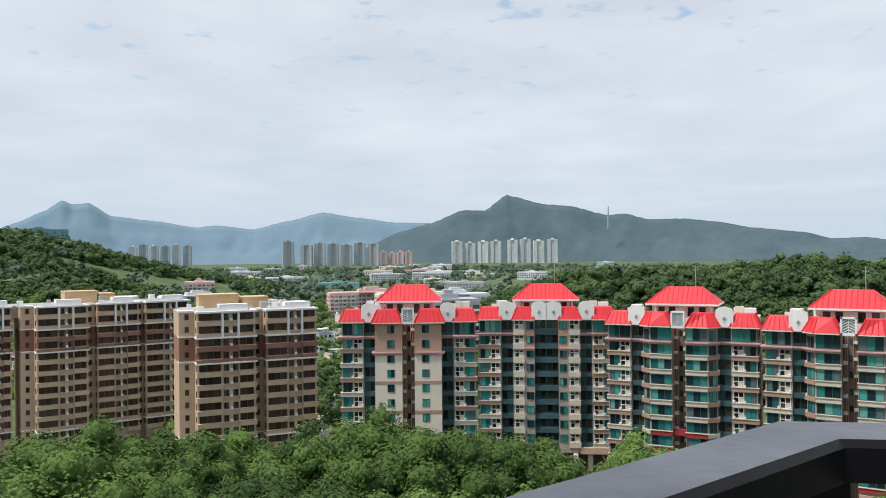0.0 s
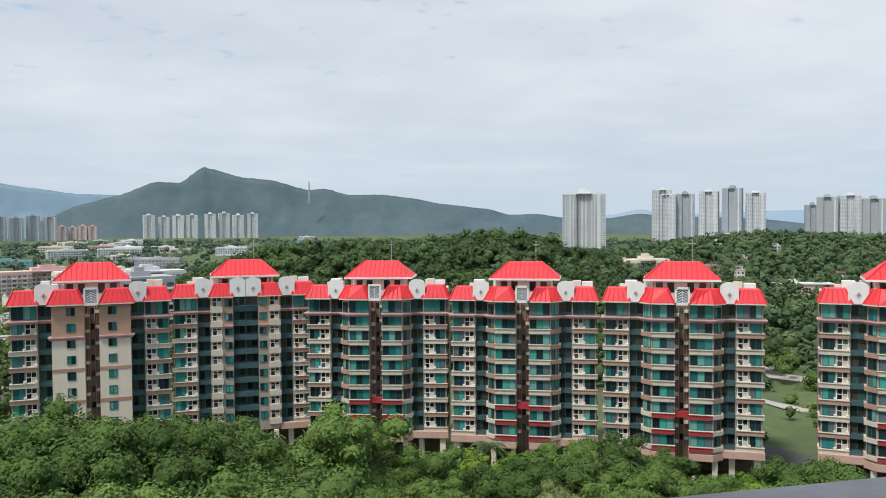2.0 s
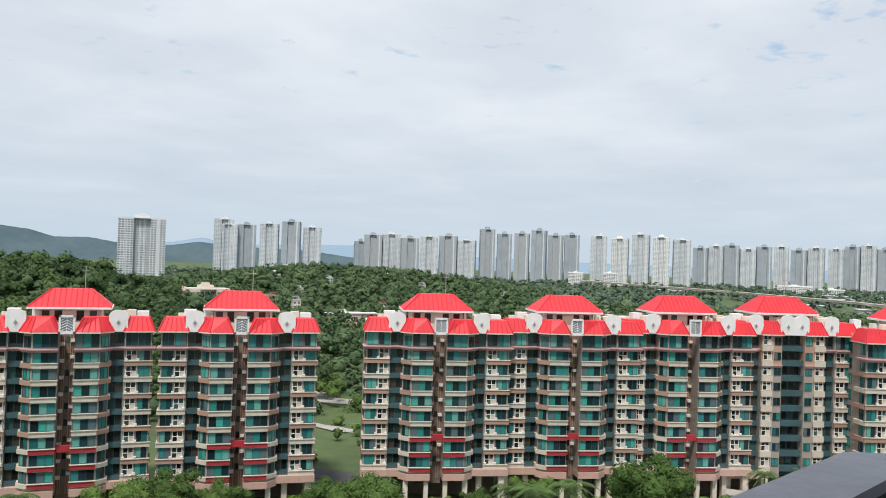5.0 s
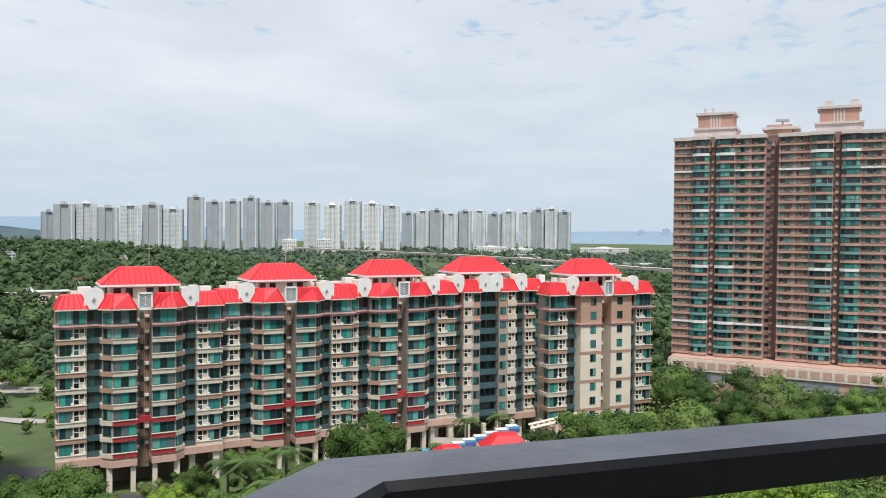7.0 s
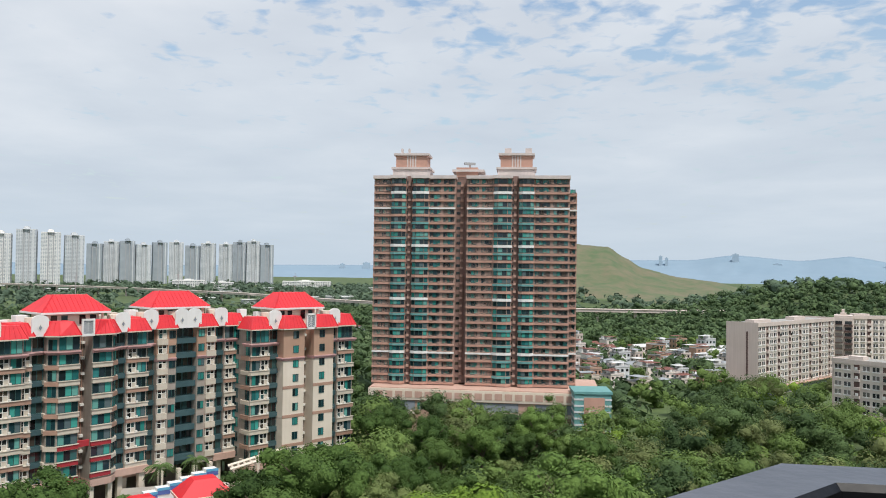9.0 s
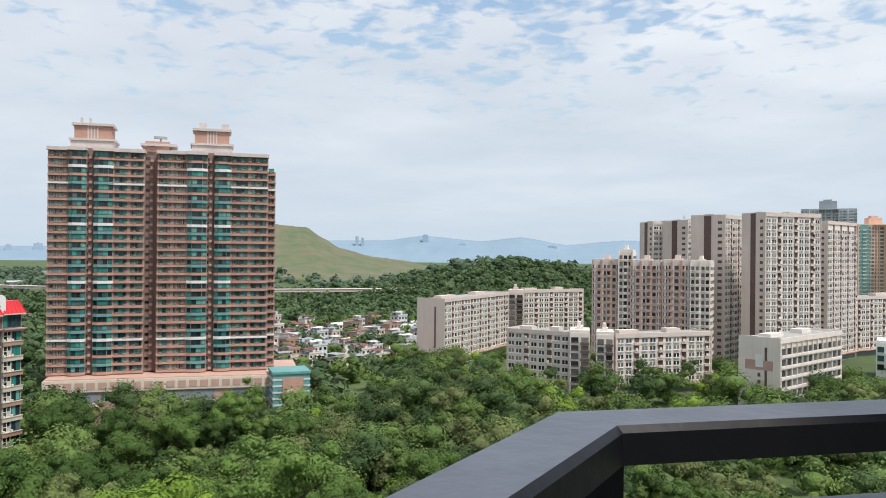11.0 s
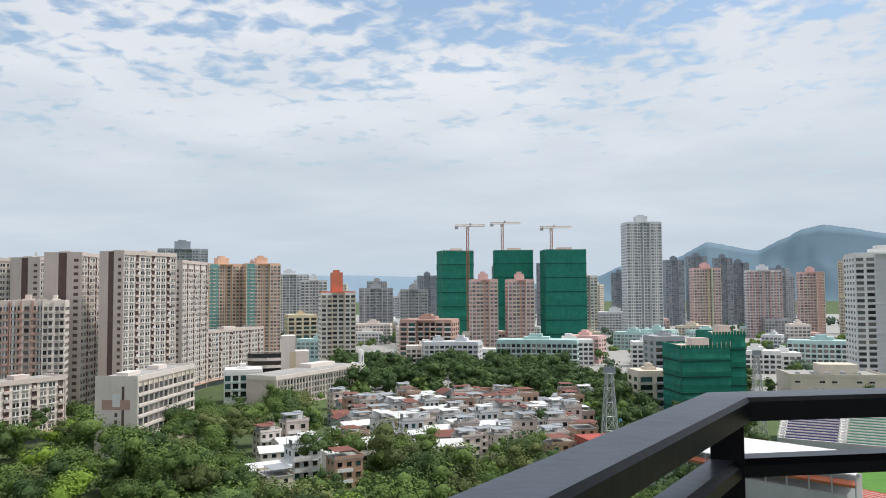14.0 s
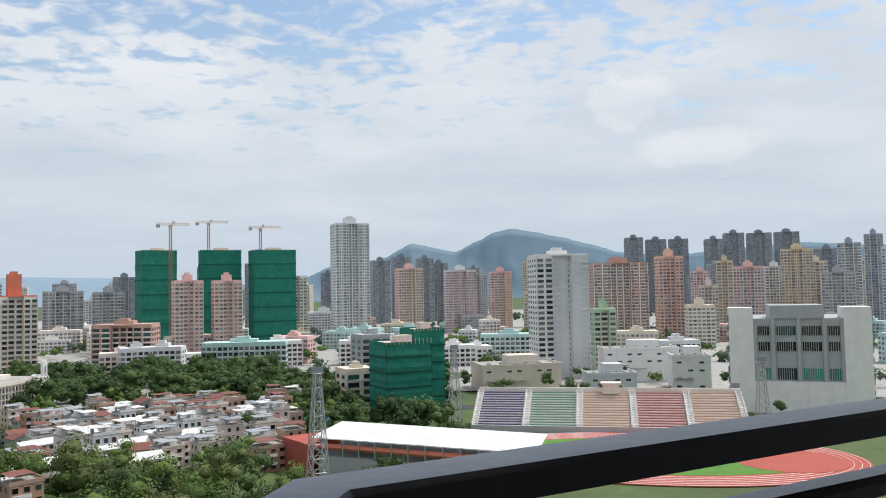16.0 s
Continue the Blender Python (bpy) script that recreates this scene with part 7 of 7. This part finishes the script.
cars = [car((WHITE, "white"), 1), car((STEEL, "silver"), 2), car((GREYD, "dark grey"), 3)]
rnd = random.Random(3)
k = 0
for az, d, t in [(115.2 + 0.35 * i, 296 - 3.4 * i, 20) for i in range(6)] + [(114.6 + 0.35 * i, 288 - 3.2 * i, 20) for i in range(5)] + [(106 + i * 0.9, 352 + i * 6, 60) for i in range(5)] + [(63 + i * 1.1, 126, 0) for i in range(3)]:
    p = bearing(az, d)
    m = pose(p.x, p.y, terrain(p.x, p.y) + 0.13, 0, 0, t + rnd.uniform(-4, 4))
    if k < 3:
        cars[k].matrix_basis = m
    else:
        copy_thing(cars[rnd.randrange(3)], m)
    k += 1


# ---- trees ----
def clump():
    """Rounded lump of 20 faces that leaves grow on."""
    bm = bmesh.new()
    bmesh.ops.create_icosphere(bm, subdivisions=1, radius=1.0)
    v = np.array([p.co[:] for p in bm.verts])
    f = np.array([[q.index for q in t.verts] for t in bm.faces])
    bm.free()
    return v, f


CLUMP_V, CLUMP_F = clump()


def clumps(centres, radii, rng, squash=0.8):
    """Uneven lumps at many places: their points and faces."""
    n, k = len(centres), len(CLUMP_V)
    wob = 1 + rng.normal(size=(n, k, 1)) * 0.16
    v = centres[:, None, :] + CLUMP_V[None] * wob * radii[:, None, None] * np.array([1, 1, squash])
    f = CLUMP_F[None] + (np.arange(n) * k)[:, None, None]
    return v.reshape(-1, 3), f.reshape(-1, 3)


def leaf_mesh(name, lobes, n, size, mat, seed, flat=0.25):
    """A crown of many small leaf sprays round the lumps of its lobes."""
    rng = np.random.default_rng(seed)
    lobes = np.array(lobes, float)
    area = lobes[:, 3] ** 2
    pick = rng.choice(len(lobes), n, p=area / area.sum())
    u = rng.normal(size=(n, 3))
    u[:, 2] = u[:, 2] + 0.35
    u /= np.linalg.norm(u, axis=1)[:, None]
    r = lobes[pick, 3:4] * (0.84 + 0.26 * rng.random((n, 1)))
    c = lobes[pick, :3] + u * r * np.array([1, 1, 0.8])
    nrm = u + rng.normal(size=(n, 3)) * 0.24
    nrm[:, 2] += flat
    nrm /= np.linalg.norm(nrm, axis=1)[:, None]
    a = np.cross(nrm, rng.normal(size=(n, 3)))
    a /= np.linalg.norm(a, axis=1)[:, None]
    b = np.cross(nrm, a)
    s = size * (0.6 + 0.8 * rng.random((n, 1)))
    v = np.stack([c + a * s, c - a * s * 0.6 + b * s * 0.8, c - a * s * 0.6 - b * s * 0.8 + nrm * s * 0.2], 1)
    return cards(name, v, mat, clumps(lobes[:, :3], lobes[:, 3] * 0.80, rng))


def cards(name, v, mat, core=None):
    """Loose leaves, each of k corners; core: points and triangles of the lumps under them."""
    n, k = v.shape[:2]
    pts = v.reshape(-1, 3)
    idx = np.arange(k * n, dtype=np.int32)
    starts = np.arange(0, k * n, k, dtype=np.int32)
    if core is not None:
        cv, cf = core
        idx = np.concatenate([idx, (cf + len(pts)).ravel().astype(np.int32)])
        starts = np.concatenate([starts, (k * n + 3 * np.arange(len(cf))).astype(np.int32)])
        pts = np.concatenate([pts, cv])
    me = bpy.data.meshes.new(name)
    me.vertices.add(len(pts))
    me.vertices.foreach_set("co", pts.astype(np.float32).ravel())
    me.loops.add(len(idx))
    me.loops.foreach_set("vertex_index", idx)
    me.polygons.add(len(starts))
    me.polygons.foreach_set("loop_start", starts)
    me.polygons.foreach_set("use_smooth", np.arange(len(starts)) >= n)
    me.materials.append(mat)
    me.update(calc_edges=True)
    return me


def trunk_mesh(h, r, limbs, seed):
    rnd = random.Random(seed)
    mb = MB()

    def tube(p, q, r0, r1):
        p, q = Vector(p), Vector(q)
        d = (q - p).normalized()
        u = d.orthogonal().normalized()
        w = d.cross(u)
        i = len(mb.v)
        for e, rr in ((p, r0), (q, r1)):
            for k in range(6):
                t = k * math.pi / 3
                mb.pt(*(e + (u * math.cos(t) + w * math.sin(t)) * rr))
        for k in range(6):
            j = (k + 1) % 6
            mb.f.append([i + k, i + j, i + 6 + j, i + 6 + k])
            mb.m.append(0)
    tube((0, 0, -0.5), (0.1, 0, h * 0.45), r, r * 0.75)
    tube((0.1, 0, h * 0.45), (0.2, 0.1, h * 0.8), r * 0.75, r * 0.3)
    for k in range(limbs):
        a = k * 2.4 + rnd.random()
        z = h * rnd.uniform(0.3, 0.55)
        tube((0.1, 0, z), (math.cos(a) * h * 0.32, math.sin(a) * h * 0.32, z + h * rnd.uniform(0.2, 0.35)), r * 0.5, r * 0.15)
    return mb.mesh("trunk", [BARK])


def broadleaf(h, spread, n, size, mat, seed, label):
    rnd = random.Random(seed)
    lobes = [(0, 0, h * 0.70, spread * 0.55)]
    for k in range(17):
        a = k * 2.4 + rnd.random()
        r = spread * rnd.uniform(0.34, 0.82)
        lobes.append((r * math.cos(a), r * math.sin(a), h * rnd.uniform(0.46, 0.92) - r * 0.18, spread * rnd.uniform(0.18, 0.34)))
    t = empty("tree", pose(0, 0, -60), label, "tree", "broadleaf trees")
    part("trunk", trunk_mesh(h, h * 0.028, 6, seed), None, t)
    part("crown", leaf_mesh("crown", lobes, n, size, mat, seed), None, t)
    return t


def conifer(h, mat, seed):
    rnd = random.Random(seed)
    lobes = [(0, 0, h * (0.12 + 0.85 * k / 11), max(0.25, h * 0.15 * (1 - k / 12))) for k in range(12)]
    t = empty("conifer", pose(0, 0, -60), "slim dark conifer beside the podium", "tree", "conifers")
    part("trunk", trunk_mesh(h, 0.16, 0, seed), None, t)
    part("crown", leaf_mesh("crown", lobes, 900, 0.35, mat, seed), None, t)
    return t


def palm(h, fan, seed, label):
    rnd = random.Random(seed)
    t = empty("palm", pose(0, 0, -60), label, "palm tree", "palms")
    mb = MB()
    for k in range(8):
        z0, z1 = h * k / 8, h * (k + 1) / 8
        r0, r1 = 0.24 - 0.012 * k, 0.24 - 0.012 * (k + 1)
        mb.prism([(r0 * math.cos(a), r0 * math.sin(a)) for a in [math.pi * q / 4 for q in range(8)]], z0 - 0.3, z1 - 0.3, 0, scale=r1 / r0 * 0.96)
    part("trunk", mb, [BARK], t)
    cards_v = []
    for k in range(22 if not fan else 30):
        a = k * 2.4
        lift = rnd.uniform(-0.5, 1.1)
        ln = rnd.uniform(2.4, 3.4) if not fan else rnd.uniform(1.3, 1.9)
        d = Vector((math.cos(a), math.sin(a), 0))
        s = Vector((-d.y, d.x, 0))
        n = 12
        for i in range(n):
            u0 = (i + 0.5) / n
            p = d * ln * u0 + Vector((0, 0, h + lift * u0 * 1.6 - 2.0 * u0 * u0))
            w = (0.75 if not fan else 0.55) * math.sin(math.pi * min(1, u0 * 0.9 + 0.12))
            if fan:
                w = 0.9 * u0
            for sd_s in (1, -1):
                tip = p + s * sd_s * w + d * 0.35 - Vector((0, 0, 0.3))
                cards_v.append([p - d * 0.09, p + d * 0.09, tip + d * 0.05, tip - d * 0.05])
    part("fronds", cards("fronds", np.array([[list(q) for q in c] for c in cards_v]), LEAF_P), None, t)
    return t


TREES = [broadleaf(12, 5.2, 5200, 0.15, LEAF_A, 1, "mid-green broadleaf tree with dense crown"), broadleaf(11, 5.0, 5400, 0.16, LEAF_B, 2, "dark green broadleaf tree with dense crown"),
         broadleaf(13, 5.6, 4800, 0.145, LEAF_A, 3, "spreading mid-green broadleaf tree"), broadleaf(10, 4.6, 4400, 0.14, LEAF_D, 4, "olive green feathery broadleaf tree"),
         broadleaf(9, 4.4, 4400, 0.145, LEAF_C, 5, "yellow-green leafy tree in light growth"), broadleaf(12, 4.8, 4800, 0.145, LEAF_B, 6, "dark rounded broadleaf tree"), broadleaf(8, 4.0, 3600, 0.13, LEAF_A, 7, "low bushy green tree")]
PALMS = [palm(9, False, 1, "feathery royal palm with drooping fronds"), palm(6.5, True, 2, "fan palm with stiff leaves")]
CONES = [conifer(13, LEAF_B, 3)]
first = {}


def plant(proto, x, y, s=1.0, turn=0.0, dz=0.0):
    m = pose(x, y, terrain(x, y) - 0.1 + dz, 0, 0, turn) @ Matrix.Diagonal((s, s, s, 1))
    if proto.name not in first:
        first[proto.name] = 1
        proto.matrix_basis = m
        return proto
    ob = copy_thing(proto, m)
    ob.matrix_basis = m
    return ob


def grove(az0, az1, d0, d1, n, mix, seed, s0=0.8, s1=1.25, gap=4.2, clear=3.0):
    rnd = random.Random(seed)
    put, tries = [], 0
    while len(put) < n and tries < n * 30:
        tries += 1
        az = rnd.uniform(az0, az1)
        d = math.sqrt(rnd.uniform(d0 * d0, d1 * d1))
        p = bearing(az, d)
        if not free(p.x, p.y, clear) or any((p - q).length < gap for q in put):
            continue
        put.append(p)
        plant(TREES[rnd.choice(mix)], p.x, p.y, rnd.uniform(s0, s1), rnd.uniform(0, 360))


grove(-36, 14, 62, 126, 92, (0, 0, 1, 2, 2, 5, 6, 3), 1, 1.1, 1.55)
grove(14, 54, 84, 112, 20, (0, 2, 2, 6, 4, 0), 2, 0.7, 1.05)
grove(9, 50, 100, 127, 50, (0, 2, 6, 4, 0, 5, 3), 22, 0.85, 1.2, 4.4)
grove(50, 66, 108, 132, 16, (0, 6, 4, 3), 23, 0.55, 0.85, 5)
grove(54, 68, 80, 135, 14, (0, 6, 2, 4, 6), 3, 0.6, 0.95, 5)
grove(68, 92, 72, 106, 8, (0, 6, 2, 4, 6), 14, 0.6, 0.95, 5)
grove(84, 92, 110, 160, 10, (0, 4, 2, 1), 15, 0.8, 1.1, 5)
grove(88, 112, 78, 150, 38, (0, 1, 3, 3, 4, 2, 5), 4, 0.6, 1.25, 6)
grove(112, 150, 78, 150, 44, (0, 1, 3, 3, 4, 5, 1, 6), 5, 0.6, 1.2, 6)
for az, d, k, s in ((24.2, 128, 0, 1.15), (33.5, 124, 0, 1.1), (57.2, 126, 0, 1.2), (58.6, 124, 0, 1.3), (61.2, 126, 0, 1.35), (62.6, 122, 0, 1.25), (60.0, 120, 0, 1.15), (74.2, 158, 0, 1.0), (76.5, 164, 0, 0.95), (72.0, 150, 1, 0.9), (70.5, 148, 1, 0.85), (71.3, 146, 1, 0.8),
                    (88.2, 84, 1, 1.8), (89.8, 86, 1, 1.75), (91.0, 82, 1, 1.6), (106.6, 92, 1, 1.5), (108.0, 96, 1, 1.3)):
    p = bearing(az, d)
    plant(PALMS[k], p.x, p.y, s, az * 7)
for az, d, s in ((93.6, 205, 1.0), (94.0, 207, 0.9)):
    p = bearing(az, d)
    plant(CONES[0], p.x, p.y, s)
for az, d, k, s, turn in ((78.6, 126, 1, 1.15, 0), (80.2, 130, 5, 1.3, 50), (81.8, 126, 1, 1.35, 90), (83.2, 134, 0, 1.5, 140), (84.8, 128, 2, 1.45, 20), (86.4, 132, 0, 1.5, 75), (88.0, 126, 3, 1.4, 200), (73.4, 122, 0, 1.1, 30), (71.4, 120, 6, 1.3, 80)):
    p = bearing(az, d)
    plant(TREES[k], p.x, p.y, s, turn)
for k in range(17):
    p = bearing(88.6 + k * 0.98, 186 + 14 * math.sin(k * 2.3))
    plant(TREES[(0, 1, 3, 5, 2, 1, 0, 6)[k % 8]], p.x, p.y, 1.0 + 0.22 * math.sin(k * 1.7), k * 67, 1.5)
p = bearing(66.8, 122)
plant(TREES[0], p.x, p.y, 1.5, 40, 2.0)
p = bearing(103.4, 106)
plant(TREES[0], p.x, p.y, 1.65, 70)
p = bearing(94.6, 95)
plant(TREES[4], p.x, p.y, 1.75, 20)
p = bearing(97.2, 100)
plant(TREES[4], p.x, p.y, 1.45, 130)
p = bearing(42.5, 108)
plant(TREES[4], p.x, p.y, 1.35, 10)
p = bearing(45.5, 112)
plant(TREES[0], p.x, p.y, 1.1, 55)


# ---- woods beyond the estates ----
def wood(name, label, zones, mat, seed, leaves=30):
    rng = np.random.default_rng(seed)
    out, tones, mids, sizes, lump_tones = [], [], [], [], []
    for az0, az1, d0, d1, n, r0, r1, h in zones:
        az = rng.uniform(az0, az1, n)
        d = np.sqrt(rng.uniform(d0 * d0, d1 * d1, n))
        for a, dd in zip(az, d):
            p = bearing(a, dd)
            if dd < 1000 and not free(p.x, p.y, 3):
                continue
            if 40.5 < a < 48.5 and 150 < dd < 330 and rng.random() < 0.72:
                continue
            if abs(noise.noise((p.x * 0.006, p.y * 0.006, seed))) > 0.42 and dd > 520:
                continue
            r = rng.uniform(r0, r1)
            k = int(leaves * (1.0 if leaves > 500 else 0.85))
            u = rng.normal(size=(k, 3))
            u[:, 2] = np.abs(u[:, 2] + 0.35) - 0.3
            u /= np.linalg.norm(u, axis=1)[:, None]
            lobe = rng.normal(size=(6, 3)) * np.array([0.4, 0.4, 0.26]) * r
            size = rng.uniform(0.4, 0.68, 6) * r
            pick = rng.integers(0, 6, k)
            top = terrain(p.x, p.y) + h * rng.uniform(0.5, 1.25) - r * 0.7
            c = np.array([p.x, p.y, top]) + lobe[pick] + u * size[pick][:, None] * rng.uniform(0.75, 1.1, (k, 1))
            nr = u + rng.normal(size=(k, 3)) * 0.24 + np.array([0, 0, 0.3])
            tone = rng.random()
            tones.append(np.full(k, tone))
            take = 6 if leaves > 200 else 2
            here = np.array([p.x, p.y, top]) + lobe[:take]
            mids.append(here)
            sizes.append(size[:take] * (0.66 if leaves > 500 else 0.74 if take == 6 else 1.0))
            lump_tones.append(np.full(take * 20, tone))
            nr /= np.linalg.norm(nr, axis=1)[:, None]
            e1 = np.cross(nr, rng.normal(size=(k, 3)))
            e1 /= np.linalg.norm(e1, axis=1)[:, None]
            e2 = np.cross(nr, e1)
            s = r * rng.uniform(0.22, 0.48, (k, 1)) * (24 / max(leaves, 24)) ** 0.5
            s = s * (1.12 if leaves < 500 else 1.0)
            v = np.stack([c + e1 * s, c - e1 * s * 0.55 + e2 * s * 0.8, c - e1 * s * 0.55 - e2 * s * 0.8], 1)
            out.append(v)
    me = cards(name, np.concatenate(out), mat, clumps(np.concatenate(mids), np.concatenate(sizes), rng))
    me.attributes.new("tone", "FLOAT", "FACE").data.foreach_set("value", np.concatenate(tones + lump_tones).astype(np.float32))
    return thing(name, me, None, label, "woodland", kind="stuff")


wood("hill_wood", "dense dark wood on the hill behind the red roofs", ((2, 34, 250, 560, 1750, 3.0, 7.5, 11),), WOOD_B, 1, 215)
wood("hillside_wood", "dark wood on the hillside beyond the brown blocks", ((-42, -12, 520, 1060, 2400, 4.5, 8.5, 9),), WOOD_B, 9, 60)
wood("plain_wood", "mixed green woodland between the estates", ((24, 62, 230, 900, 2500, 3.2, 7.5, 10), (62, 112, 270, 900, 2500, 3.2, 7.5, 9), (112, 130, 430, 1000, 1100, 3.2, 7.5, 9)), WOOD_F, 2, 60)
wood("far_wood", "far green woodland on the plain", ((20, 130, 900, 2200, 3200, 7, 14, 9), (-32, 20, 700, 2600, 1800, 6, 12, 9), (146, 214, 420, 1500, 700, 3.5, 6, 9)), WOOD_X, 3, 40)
wood("town_trees", "street trees and gardens among low houses", ((-34, 6, 225, 700, 700, 3, 5.5, 9), (102, 114, 300, 560, 200, 3, 5, 8), (148, 212, 380, 800, 300, 3, 5.5, 9), (152, 172, 215, 370, 240, 2, 4.5, 7.5), (142, 152, 290, 400, 60, 2.2, 4.2, 6)), WOOD_A, 4, 90)
wood("park_trees", "dark rounded park trees below the town", ((151, 168, 380, 480, 190, 4, 7, 13), (166, 180, 260, 420, 150, 3, 6, 11), (176, 204, 300, 420, 34, 2.5, 5, 8), (-12, -7, 165, 300, 30, 3, 6, 11), (86, 92, 190, 330, 40, 3, 6, 12)), WOOD_B, 6, 300)
SLOPE = ((88, 150, 150, 250), (112, 150, 250, 325), (150, 176, 140, 226), (41, 51, 170, 300))


def slope(share, h):
    return tuple((a0, a1, d0, d1, int(n * share * 0.8), 3.0, 7.2, h) for (a0, a1, d0, d1), n in zip(SLOPE, (330, 170, 110, 60)))


wood("slope_trees", "mid-green tree crowns on the slope below the slabs", slope(0.5, 11), WOOD_A, 7, 900)
wood("shade_trees", "dark green tree crowns on the slope below the slabs", slope(0.32, 11.5), WOOD_B, 17, 900)
wood("olive_trees", "olive feathery tree crowns among the green ones", slope(0.22, 11), WOOD_D, 8, 900)
wood("yellow_trees", "yellow-green tree crowns among the darker ones", slope(0.06, 10), LEAF_C, 18, 900)
wood("undergrowth", "bushes and undergrowth beneath the trees", ((-40, 60, 30, 132, 800, 1.5, 3.2, 3.4), (86, 152, 60, 260, 800, 1.5, 3.4, 3.6), (60, 70, 50, 145, 120, 1.2, 2.4, 2.6), (70, 88, 50, 110, 120, 1.2, 2.4, 2.6), (150, 180, 130, 215, 200, 1.5, 3, 3.2), (40, 52, 132, 240, 110, 1.2, 2.6, 2.6), (-12, 92, 118, 150, 260, 0.8, 1.7, 1.8)), WOOD_A, 5, 55)
